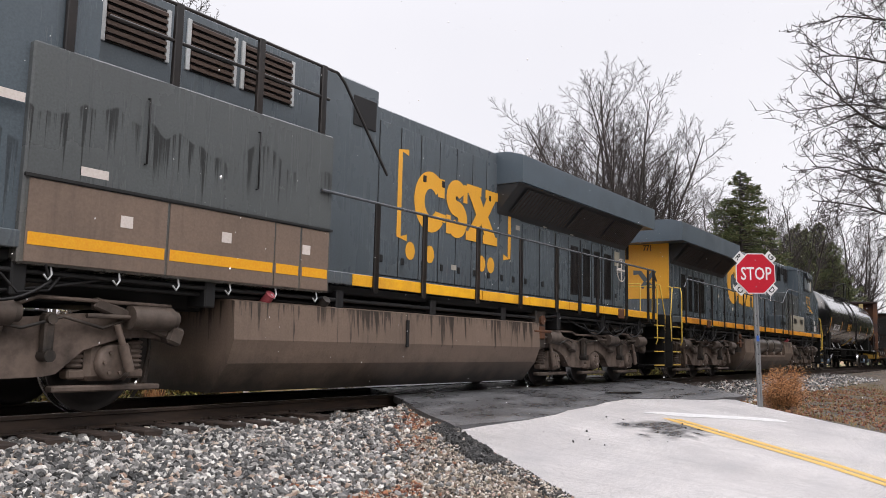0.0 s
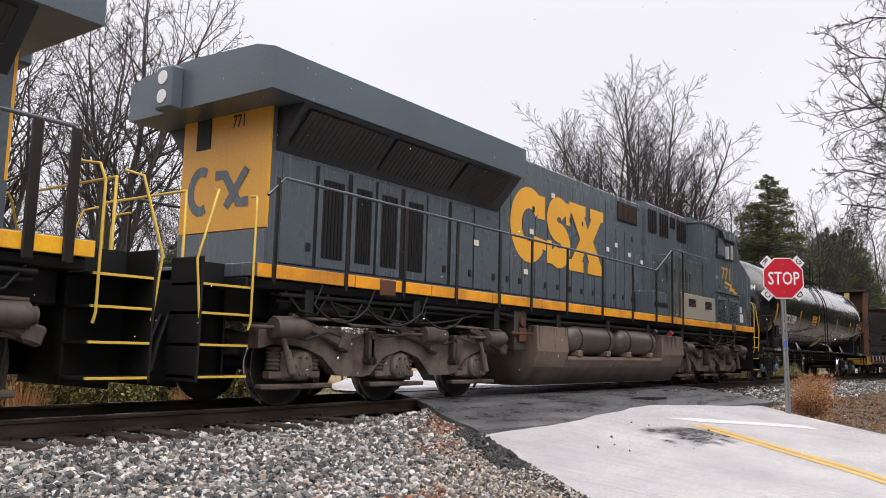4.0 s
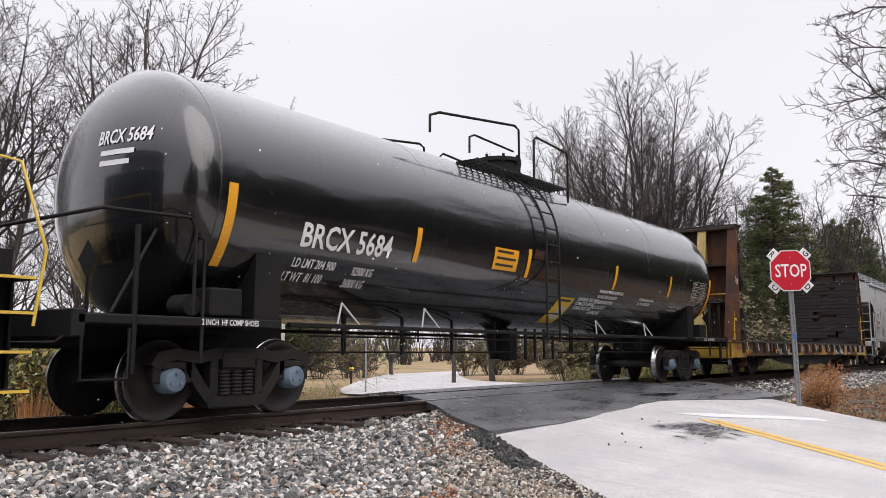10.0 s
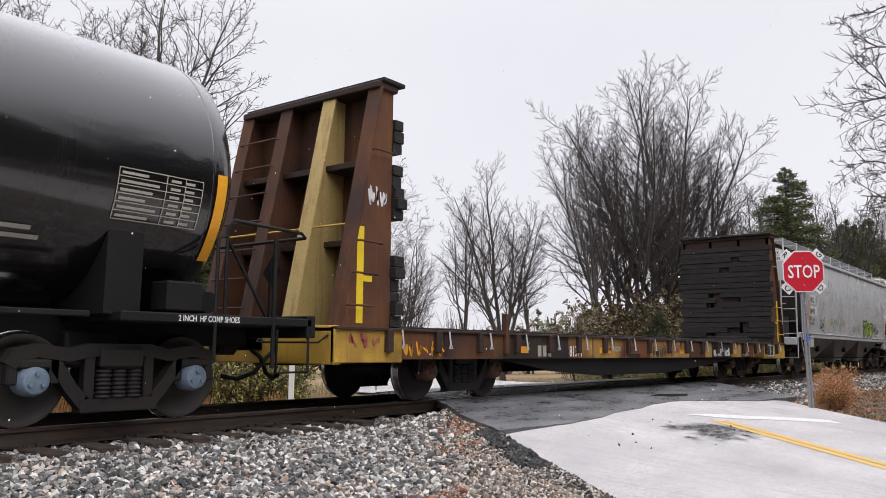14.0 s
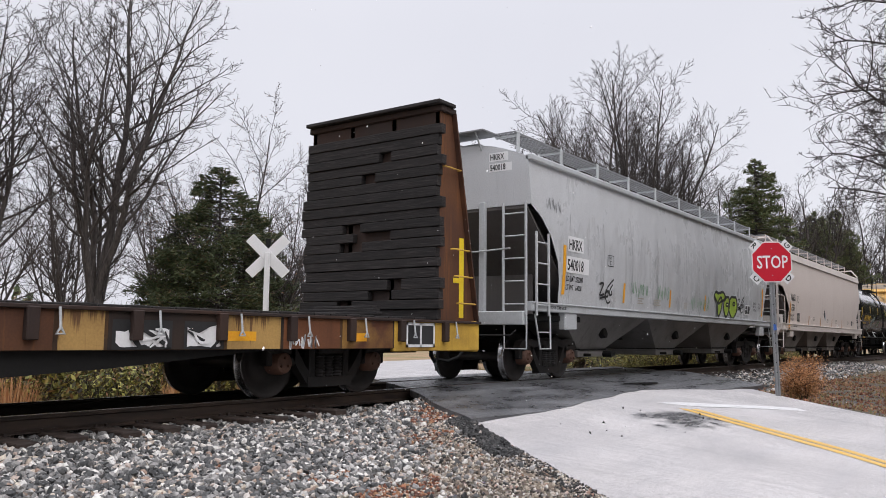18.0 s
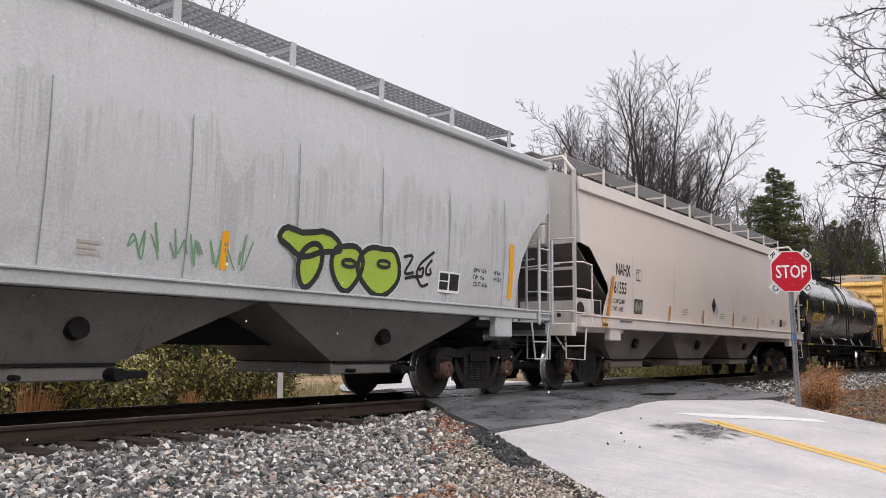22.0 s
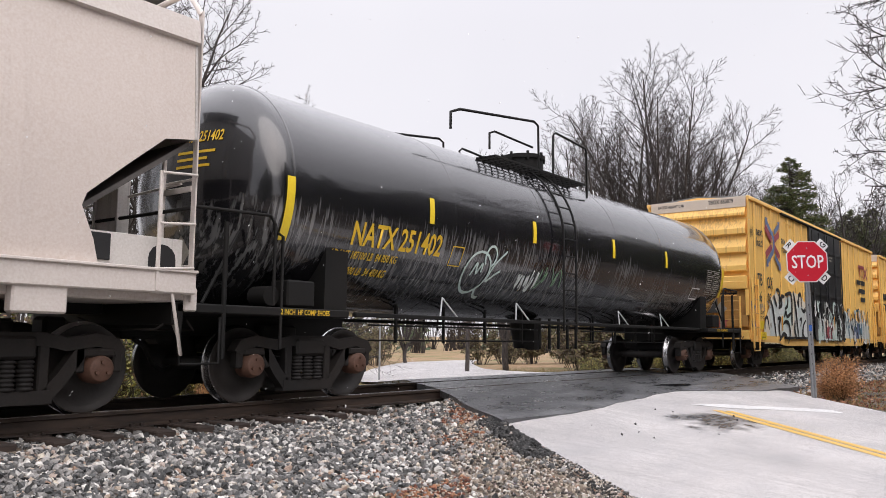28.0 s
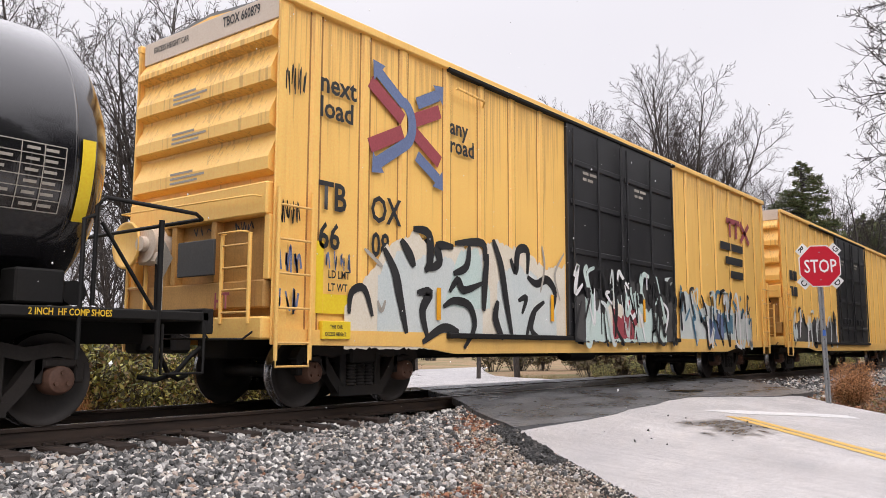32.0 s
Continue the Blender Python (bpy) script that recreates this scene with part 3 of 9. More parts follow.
LETTER_DIM = worn("faded_lettering", (0.40, 0.37, 0.32), (0.2, 0.18, 0.15), 0.5, 0.6)
RED_PAINT = worn("red_paint", (0.34, 0.065, 0.08), (0.2, 0.05, 0.05), 0.3, 0.5)
BLUE_PAINT = worn("blue_paint", (0.14, 0.19, 0.34), (0.08, 0.1, 0.2), 0.3, 0.5)
LIME = worn("lime_spray_paint", (0.36, 0.50, 0.06), (0.22, 0.32, 0.05), 0.4, 0.5)
PALE_SPRAY = worn("pale_spray_paint", (0.62, 0.66, 0.64), (0.38, 0.52, 0.55), 0.5, 0.5)
TEAL_SPRAY = worn("blue_spray_paint", (0.05, 0.16, 0.26), (0.30, 0.42, 0.40), 0.6, 0.5)
GREEN_SPRAY = worn("thin_green_spray", (0.16, 0.30, 0.17), (0.32, 0.36, 0.34), 0.7, 0.5)
CAP_BLUE = worn("bearing_cap_blue", (0.16, 0.22, 0.29), (0.05, 0.05, 0.055), 0.6, 0.5)
CAP_RUST = worn("bearing_cap_rust", (0.12, 0.06, 0.04), (0.04, 0.03, 0.025), 0.6, 0.6)


def timber_mat():
    k = Mat("weathered_dark_boards", 0.85)
    g = k.noise(3.0, 6.0, k.scaled(6.0, 1.0, 22.0))
    col = k.ramp(g, (0.3, (0.005, 0.0045, 0.0045)), (0.55, (0.016, 0.013, 0.012)), (0.75, (0.05, 0.042, 0.040)))
    col = k.mix(0.5, col, k.ramp(k.rand(), (0.0, 0.25), (1.0, 0.7)), "OVERLAY")
    return k.done(col, 0.85, g, 0.7, 0.012)


TIMBER = timber_mat()
TRAIN, WHEELSETS = [], []


def vehicle(name, label, category, x0):
    ob = thing(name, label, category, pose(x0, 0, 0))
    TRAIN.append((ob, x0))
    return ob


# ---- lettering and flat painted shapes ----
def onto(y, drum=None):
    """Maps (x, z) to the near side: flat at y, or on a drum of (axis height, radius)."""
    if drum is None:
        return lambda x, z: (x, y, z)
    zc, r = drum
    return lambda x, z: (x, -math.sqrt(max(0.01, r * r - (z - zc) ** 2)) - y, z)


def lettering(parent, body, x, z, size, material, put, wide=1.0, name="lettering", bold=0.028):
    cu = bpy.data.curves.new("lettering", "FONT")
    cu.body, cu.size, cu.resolution_u = body, size * 1.38, 2
    cu.offset = size * bold
    tmp = bpy.data.objects.new("lettering", cu)
    me = bpy.data.meshes.new_from_object(tmp)
    bpy.data.objects.remove(tmp)
    bpy.data.curves.remove(cu)
    for v in me.vertices:
        v.co = put(x + v.co.x * wide, z + v.co.y)
    me.materials.clear()
    me.name = name
    return part(name, me, material, parent)


def bars(parent, x, z, rows, material, put, high=0.05, gap=0.085, name="small_print"):
    """Rows of plain bars for print too small to read: each row a list of lengths."""
    m = M()
    for i, row in enumerate(rows):
        a = x
        for w in row:
            n = max(1, int(w / 0.25))
            for k in range(n):
                p, q = a + w * k / n, a + w * (k + 1) / n
                m.add([put(p, z - i * gap), put(q, z - i * gap), put(q, z - i * gap + high), put(p, z - i * gap + high)], [(0, 1, 2, 3)])
            a += w + 0.05
    return part(name, m, material, parent)


def flat(parent, name, outline, material, put, label=""):
    """A painted patch; long outlines follow the surface by strips."""
    return part(name, M().add([put(x, z) for x, z in outline], [tuple(range(len(outline)))]), material, parent, label)


def plate(parent, name, x0, x1, z0, z1, material, put, label="", n=5):
    m = M()
    m.sheet([[put(x, z0 + (z1 - z0) * k / n) for k in range(n + 1)] for x in (x0, x1)], False)
    return part(name, m, material, parent, label)


def ribbon(m, pts, width, put):
    """A flat painted stroke through (x, z) points."""
    rows = []
    for i, p in enumerate(pts):
        a, b = pts[max(i - 1, 0)], pts[min(i + 1, len(pts) - 1)]
        d = Vector((b[0] - a[0], b[1] - a[1]))
        d = d.normalized() if d.length > 1e-6 else Vector((1, 0))
        n = Vector((-d.y, d.x)) * width / 2
        rows.append([put(p[0] + n.x, p[1] + n.y), put(p[0] - n.x, p[1] - n.y)])
    return m.sheet(rows, False)


def arc(cx, cz, rx, rz, a0, a1, n=14):
    return [(cx + rx * math.cos(radians(a0 + (a1 - a0) * i / n)), cz + rz * math.sin(radians(a0 + (a1 - a0) * i / n))) for i in range(n + 1)]


def smooth(pts, n=5):
    """A soft curve through the points."""
    fine = []
    for a in range(len(pts) - 1):
        p0, p1, p2, p3 = (Vector(pts[max(0, min(len(pts) - 1, a + d))]) for d in (-1, 0, 1, 2))
        for f in [i / n for i in range(n)]:
            q = 0.5 * (2 * p1 + (p2 - p0) * f + (2 * p0 - 5 * p1 + 4 * p2 - p3) * f * f + (3 * p1 - p0 - 3 * p2 + p3) * f ** 3)
            fine.append((q.x, q.y))
    return fine + [tuple(pts[-1])]


def cloud(parent, tops, z0, material, y, seed, ragged=0.10, label="pale sprayed graffiti ground"):
    """A sprayed ground with a ragged top that follows the points, thinning into drips below."""
    x0, x1 = tops[0][0], tops[-1][0]
    n, up, dn = int((x1 - x0) * 22), [], []
    for k in range(n + 1):
        x = x0 + (x1 - x0) * k / n
        g = ragged * (noise.noise((x * 5.0, seed, 0)) + 0.7 * noise.noise((x * 19.0, seed, 3)))
        up.append(onto(y)(x, max(z0 + 0.02, lerp_table(x, tops) + g)))
        dn.append(onto(y)(x, z0 + abs(0.10 * noise.noise((x * 9.0, seed, 7)))))
    part("graffiti_cloud", M().sheet([dn, up], False), material, parent, label)


STROKE_LIFT = [0]


def strokes(parent, lines, y, material, width=0.10, label=""):
    """Sprayed strokes, each one part, swelling in the middle."""
    for pts in lines:
        STROKE_LIFT[0] = (STROKE_LIFT[0] + 1) % 24
        rows, fine = [], smooth(pts)
        put_ = onto(y - 0.003 - 0.0007 * STROKE_LIFT[0])
        for i, q in enumerate(fine):
            a, b = fine[max(i - 1, 0)], fine[min(i + 1, len(fine) - 1)]
            d = Vector((b[0] - a[0], b[1] - a[1]))
            d = d.normalized() if d.length > 1e-6 else Vector((1, 0))
            w = width * 0.5 * (0.45 + 0.75 * math.sin(math.pi * (i + 0.6) / (len(fine) + 0.2)))
            rows.append([put_(q[0] - d.y * w, q[1] + d.x * w), put_(q[0] + d.y * w, q[1] - d.x * w)])
        part("graffiti_stroke", M().sheet(rows, False), material, parent, label)


def wild(parent, x0, x1, z0, z1, y, seed, ground, inks, n=24, width=0.09):
    """Wild sprayed lettering that cannot be read: ragged grounds and crossing hooked strokes."""
    rng = random.Random(seed)
    for i, g in enumerate(ground):
        a, b = (x0, x1) if i == 0 else sorted((rng.uniform(x0, x1), rng.uniform(x0, x1)))
        if b - a < 0.4:
            b = min(x1, a + 0.6)
            a = b - 0.6
        k = max(3, int((b - a) / 0.35))
        cloud(parent, [(a + (b - a) * j / k, z0 + (z1 - z0) * rng.uniform(0.55, 0.95) * (1.0 if i == 0 else rng.uniform(0.5, 0.9))) for j in range(k + 1)], z0 + (0 if i == 0 else rng.uniform(0, 0.3) * (z1 - z0)), g, y - 0.0015 * i, seed + i)
    for i in range(n):
        c, h = x0 + (x1 - x0) * (i + rng.random()) / n, z1 - z0
        pts = [(c + rng.uniform(-0.1, 0.1), z0 + h * rng.uniform(0.5, 1.0))]
        for k in range(rng.randint(2, 4)):
            last = pts[-1]
            pts.append((min(x1, max(x0, last[0] + rng.uniform(-0.22, 0.3))), min(z1, max(z0, last[1] + h * rng.uniform(-0.65, 0.35)))))
        strokes(parent, [pts], y - 0.006, inks[rng.randrange(len(inks))], width * rng.uniform(0.5, 1.3))


def tag_scrawl(parent, x0, x1, z0, z1, put, seed, material, n=3, width=0.025):
    """A quick sprayed tag that cannot be read: slanted hooked strokes, letter by letter."""
    rng = random.Random(seed)
    w, h = (x1 - x0) / n, z1 - z0
    for i in range(n):
        m, cx = M(), x0 + w * (i + 0.35)
        pts = [(cx + w * rng.uniform(-0.35, 0.1), z0 + h * rng.uniform(0.5, 1.0))]
        for k in range(rng.randint(3, 5)):
            up = k % 2
            pts.append((cx + w * (0.12 * k + rng.uniform(-0.25, 0.35)), z0 + h * (rng.uniform(0.6, 1.0) if up else rng.uniform(0.0, 0.35))))
        fine = []
        for a in range(len(pts) - 1):
            p0, p1, p2, p3 = (Vector(pts[max(0, min(len(pts) - 1, a + d))]) for d in (-1, 0, 1, 2))
            for f in (0.0, 0.2, 0.4, 0.6, 0.8):
                q = 0.5 * (2 * p1 + (p2 - p0) * f + (2 * p0 - 5 * p1 + 4 * p2 - p3) * f * f + (3 * p1 - p0 - 3 * p2 + p3) * f ** 3)
                fine.append((q.x, q.y))
        fine.append(pts[-1])
        ribbon(m, fine, width * rng.uniform(0.8, 1.2), put)
        part("graffiti_tag", m, material, parent, "sprayed graffiti tag")


# ---- running gear ----
def wheel_mesh(r):
    m, y = M(), 0.753
    for s in (-1, 1):
        p = [(s * (y + 0.05), 0.0), (s * (y + 0.05), 0.115), (s * (y + 0.012), 0.14), (s * (y + 0.008), r - 0.10), (s * (y + 0.058), r - 0.075), (s * (y + 0.062), r - 0.01)]
        m.lathe(p, (0, 0, 0), "y", 32)
        m.lathe([(s * (y - 0.04), r + 0.022), (s * (y - 0.065), r + 0.015), (s * (y - 0.07), r - 0.08), (s * (y - 0.03), r - 0.10), (s * (y - 0.03), 0.14), (s * (y - 0.08), 0.11), (s * (y - 0.08), 0.0)], (0, 0, 0), "y", 32)
    m.cyl((0, -0.8, 0), (0, 0.8, 0), 0.085, n=14, caps=False)
    n = len(m.f)
    for s in (-1, 1):
        m.lathe([(s * (y + 0.062), r - 0.01), (s * (y + 0.05), r), (s * (y - 0.03), r + 0.003), (s * (y - 0.04), r + 0.022)], (0, 0, 0), "y", 32)
    me = m.mesh("wheelset")
    me.materials.append(WHEEL)
    me.materials.append(RAIL_TOP)
    me.polygons.foreach_set("material_index", [0] * n + [1] * (len(m.f) - n))
    return me


WHEEL_36, WHEEL_42 = wheel_mesh(0.457), wheel_mesh(0.530)


def band(m, pts, thick, y0, y1):
    """A bent flat bar in the (x, z) plane, thick across, from y0 to y1."""
    up, dn = [], []
    for i, p in enumerate(pts):
        a, b = Vector(pts[max(i - 1, 0)]), Vector(pts[min(i + 1, len(pts) - 1)])
        d = (b - a).normalized()
        n = Vector((-d.y, d.x)) * thick / 2
        up.append((p[0] + n.x, p[1] + n.y))
        dn.append((p[0] - n.x, p[1] - n.y))
    for i in range(len(pts) - 1):
        m.ext([up[i], up[i + 1], dn[i + 1], dn[i]], "y", y0, y1)
    return m


def side_frame_mesh():
    m = M()
    band(m, [(-1.12, 0.60), (-1.06, 0.70), (-0.86, 0.745), (-0.55, 0.70), (-0.32, 0.75), (0.32, 0.75), (0.55, 0.70), (0.86, 0.745), (1.06, 0.70), (1.12, 0.60)], 0.13, -1.08, -0.93)
    band(m, [(-0.72, 0.66), (-0.52, 0.38), (-0.36, 0.20)], 0.13, -1.07, -0.94)
    band(m, [(0.72, 0.66), (0.52, 0.38), (0.36, 0.20)], 0.13, -1.07, -0.94)
    band(m, [(-0.42, 0.20), (0.42, 0.20)], 0.13, -1.08, -0.92)
    for s in (-1, 1):
        m.box(s * 0.33 - 0.055, s * 0.33 + 0.055, -1.07, -0.94, 0.22, 0.74, 0.015)
        for q in (-0.2, 0.2):
            m.box(s * 0.889 + q - 0.05, s * 0.889 + q + 0.05, -1.07, -0.94, 0.42, 0.70, 0.015)
        m.box(s * 0.889 - 0.16, s * 0.889 + 0.16, -1.09, -0.92, 0.57, 0.66, 0.02)
    return m


def spring_mesh():
    m = M()
    for x in (0.0,):
        m.lathe([p for i in range(7) for p in ((0.262 + i * 0.042, 0.060), (0.275 + i * 0.042, 0.082), (0.290 + i * 0.042, 0.082), (0.302 + i * 0.042, 0.060))], (x, -1.03, 0), "z", 12)
    return m


SIDE_FRAME, SPRINGS = side_frame_mesh().mesh("side_frame"), spring_mesh().mesh("coil_spring")
SIDE_FRAME.materials.append(BOGIE)
SPRINGS.materials.append(BOGIE)
_bm = M().box(-0.24, 0.24, -1.12, 1.12, 0.56, 0.78, 0.03).box(-0.30, 0.30, -0.5, 0.5, 0.7, 0.95, 0.03)
_bm.box(-0.62, -0.54, -0.62, 0.62, 0.40, 0.52, 0.01).box(0.54, 0.62, -0.62, 0.62, 0.40, 0.52, 0.01)
BOLSTER = _bm.mesh("bolster")
BOLSTER.materials.append(BOGIE)


def cap_mesh():
    m = M().lathe([(-0.90, 0.15), (-1.06, 0.15), (-1.075, 0.135), (-1.12, 0.13), (-1.13, 0.115), (-1.13, 0.0)], (0, 0, 0), "y", 18)
    for k in range(3):
        a = radians(90 + 120 * k)
        m.cyl((0.07 * math.cos(a), -1.13, 0.07 * math.sin(a)), (0.07 * math.cos(a), -1.155, 0.07 * math.sin(a)), 0.022, n=6)
    return m


CAP_B, CAP_R = cap_mesh().mesh("bearing_cap"), cap_mesh().mesh("bearing_cap")
CAP_B.materials.append(CAP_BLUE)
CAP_R.materials.append(CAP_RUST)


def freight_bogie(car, x, cap=CAP_R):
    b = part("bogie", BOLSTER, None, car, "three-piece cast steel bogie", pose(x, 0, 0))
    for turn in (0, 180):
        part("side_frame", SIDE_FRAME, None, b, at=pose(0, 0, 0, rz=turn))
        for s in (-0.17, 0.0, 0.17):
            part("coil_spring", SPRINGS, None, b, at=pose(s, 0, 0) @ pose(0, 0, 0, rz=turn))
        for s in (-0.889, 0.889):
            part("bearing_cap", cap, None, b, at=pose(s, 0, 0.457) @ pose(0, 0, 0, rz=turn))
    for s in (-0.889, 0.889):
        w = part("wheelset", WHEEL_36, None, b, at=pose(s, 0, 0.457))
        WHEELSETS.append((w, s, 0.457, x))


def coupler(car, x, s, z=0.84):
    """s: -1 at the leading end, 1 at the trailing end."""
    m = M().box(min(x, x + s * 0.55), max(x, x + s * 0.55), -0.09, 0.09, z - 0.09, z + 0.09, 0.02)
    m.box(min(x + s * 0.45, x + s * 0.72), max(x + s * 0.45, x + s * 0.72), -0.15, 0.15, z - 0.15, z + 0.15, 0.04)
    c = part("coupler", m, BOGIE, car)
    hose = M().tube([(x, -0.35, z - 0.08), (x + s * 0.15, -0.36, z - 0.18), (x + s * 0.3, -0.3, z - 0.38), (x + s * 0.5, -0.2, z - 0.46), (x + s * 0.68, -0.1, z - 0.42)], 0.03, 7)
    part("air_hose", hose, FRAME, car, "hanging black air hose")
    cut = M().tube([(x, -1.35, z + 0.12), (x + s * 0.12, -1.3, z + 0.02), (x + s * 0.12, -0.3, z + 0.02), (x + s * 0.35, -0.15, z + 0.15)], 0.013, 6)
    part("uncoupling_lever", cut, BOGIE, car)


def ladder(car, a, b, across, rungs, material, r=0.018, feet=True):
    """Two stiles from a to b, set apart by across, and rungs."""
    a, b, w = Vector(a), Vector(b), Vector(across)
    st = M()
    for o in (Vector((0, 0, 0)), w):
        st.tube([a + o, b + o], r * 1.5, 6)
    lad = part("ladder", st, material, car)
    rung = M().tube([(0, 0, 0), tuple(w)], r * 0.8, 6).mesh("rung")
    rung.materials.append(material)
    for i in range(rungs):
        p = a + (b - a) * ((i + 0.5) / rungs)
        part("rung", rung, None, lad, at=Matrix.Translation(p))
    return lad


def rod(car, name, pts, r, material, label="", n=6):
    return part(name, M().tube(pts, r, n), material, car, label)


def grab(car, a, b, out, material, r=0.012, name="grab_iron"):
    a, b, o = Vector(a), Vector(b), Vector(out)
    return rod(car, name, [a, a + o, b + o, b], r, material)


def end_put(x, y0=0.0):
    """Print on an end that faces -x; it starts at y0 and runs towards -y."""
    return lambda a, z: (x, y0 - a, z)


def brake_gear(car, x0, x1, z=0.72):
    rod(car, "brake_rod", [(x0, -0.55, z), (x1, -0.55, z)], 0.018, FRAME)
    rod(car, "train_pipe", [(x0, -0.95, z + 0.2), ((x0 + x1) / 2, -0.95, z + 0.12), (x1, -0.95, z + 0.2)], 0.022, FRAME)


# ---- boxcars ----
def boxcar(x0, first):
    L, W, zb, zt = 18.1, 1.50, 0.92, 4.98
    car = vehicle("boxcar", "yellow corrugated-end boxcar with black double doors and graffiti" if first else "second yellow boxcar with black doors and grey graffiti", "boxcar", x0)
    shell = M()
    shell.ext([(-W, zb), (W, zb), (W, zt), (0.0, zt + 0.13), (-W, zt)], "x", 0.10, L - 0.10)
    part("body", shell, BOX_YELLOW, car)
    # roof eaves and seams
    part("roof_edge", M().box(0, L, -W - 0.075, -W + 0.02, zt - 0.06, zt + 0.05, 0.012).box(0, L, W - 0.02, W + 0.075, zt - 0.06, zt + 0.05, 0.012), BOX_YELLOW, car)
    roof = M()
    for i in range(19):
        a = 0.15 + i * (L - 0.3) / 18
        roof.ext([(-W - 0.05, zt + 0.01), (0, zt + 0.135), (W + 0.05, zt + 0.01), (W + 0.05, zt + 0.05), (0, zt + 0.175), (-W - 0.05, zt + 0.05)], "x", a - 0.04, a + 0.04)
    part("roof_ribs", roof, GRATE, car)
    # side posts
    post = M().ext([(-0.085, 0), (-0.05, -0.036), (0.05, -0.036), (0.085, 0)], "z", zb + 0.02, zt - 0.04).mesh("side_post")
    post.materials.append(BOX_YELLOW)
    # dirty weld lines that also draw the shade beside the shallow posts
    seam = M().box(-0.012, 0.012, -0.004, 0.0, zb + 0.05, zt - 0.05).mesh("weld_line")
    seam.materials.append(BOX_SEAM)
    xs = [0.62, 1.50, 2.26, 3.25, 4.12, 4.98, 5.87] + [12.4, 13.24, 14.26, 15.3, 16.4, 17.3]
    for x in xs:
        for o in (-0.098, 0.098):
            part("weld_line", seam, None, car, at=pose(x + o, -W, 0))
    for x in xs:
        part("side_post", post, None, car, at=pose(x, -W, 0))
        part("side_post", post, None, car, at=pose(x, W, 0, rz=180))
    # corner posts
    for x in (0.0, L - 0.22):
        for s in (-1, 1):
            part("corner_post", M().box(x, x + 0.22, min(s * W, s * (W + 0.03)), max(s * W, s * (W + 0.03)), zb - 0.12, zt, 0.01), BOX_YELLOW, car)
    # side sill
    for s in (-1, 1):
        y = s * (W + 0.02)
        sill = M().ext([(0.05, zb + 0.06), (L - 0.05, zb + 0.06), (L - 0.05, zb - 0.12), (L - 2.6, zb - 0.14), (L - 3.4, zb - 0.24), (3.4, zb - 0.24), (2.6, zb - 0.14), (0.05, zb - 0.12)], "y", y - 0.03, y + 0.03)
        part("side_sill", sill, BOX_YELLOW, car)
    # doors
    for x, w in ((6.72, 2.16), (8.92, 2.50)):
        d = part("door", M().box(x, x + w, -W - 0.07, -W + 0.02, zb + 0.06, zt - 0.10, 0.015), BOX_DOOR, car, "black plug door with locking bars")
        for z in (zb + 0.55, zb + 1.55, zb + 2.45, zb + 3.2):
            part("door_rib", M().box(x + 0.08, x + w - 0.08, -W - 0.105, -W - 0.06, z, z + 0.10, 0.012), BOX_DOOR, d)
        for a in (x + 0.12, x + w * 0.5, x + w - 0.12):
            rod(d, "locking_bar", [(a, -W - 0.12, zb + 0.1), (a, -W - 0.12, zt - 0.2)], 0.022, BOX_DOOR)
        bars(d, x + 0.55, 4.12, [[0.16, 0.14, 0.18], [0.22, 0.28], [0.14, 0.2]], LETTER_DIM, onto(-W - 0.077), 0.055, 0.12)
        for k in range(3):
            part("latch", M().box(x + 0.5 + k * 0.45, x + 0.62 + k * 0.45, -W - 0.16, -W - 0.09, zb + 0.75, zb + 0.95, 0.01), BOX_DOOR, d)
    part("door_track", M().box(3.2, 11.6, -W - 0.12, -W - 0.03, zb - 0.02, zb + 0.06, 0.01), FRAME, car)
    part("door_rail", M().box(3.2, 11.6, -W - 0.10, -W, zt - 0.10, zt - 0.04, 0.01), FRAME, car)
    # corrugated ends
    for x, s in ((0.10, -1), (L - 0.10, 1)):
        for z0, z1 in ((4.42, 4.66), (3.88, 4.28), (3.34, 3.74), (2.80, 3.20)):
            zm = (z0 + z1) / 2
            m = M().ext([(x, z0), (x + s * 0.14, z0 + 0.05), (x + s * 0.14, zm), (x, z1 + 0.10)], "y", -W + 0.06, W - 0.06)
            part("end_rib", m, BOX_YELLOW, car)
        part("end_header", M().box(min(x, x + s * 0.16), max(x, x + s * 0.16), -W + 0.04, W - 0.04, 2.31, 2.70, 0.02), BOX_YELLOW, car)
        # the recess and what stands in it carry their shade in the paint
        part("end_recess", M().box(min(x, x + s * 0.012), max(x, x + s * 0.012), -W + 0.06, W - 0.06, 1.12, 2.31), BOX_SHADED, car, "recessed panel of the end, painted dark for its shade")
        part("end_step_beam", M().box(min(x, x + s * 0.15), max(x, x + s * 0.15), -W + 0.06, W - 0.06, 1.22, 1.55, 0.02), BOX_SHADED, car)
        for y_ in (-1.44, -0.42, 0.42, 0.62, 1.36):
            part("end_stiffener", M().box(min(x, x + s * 0.13), max(x, x + s * 0.13), y_ - 0.05, y_ + 0.05, 1.55, 2.31, 0.01), BOX_SHADED if abs(y_) < 1 else BOX_YELLOW, car)
        part("end_top_panel", M().box(min(x, x + s * 0.05), max(x, x + s * 0.05), -W + 0.04, W - 0.04, 4.72, zt + 0.06, 0.008), BOX_PALE, car, "pale painted top panel of the end")
        part("end_sill", M().box(min(x - s * 0.1, x + s * 0.22), max(x - s * 0.1, x + s * 0.22), -W, W, 0.86, 1.12, 0.02), BOX_YELLOW, car)
        coupler(car, x + s * 0.2, s)
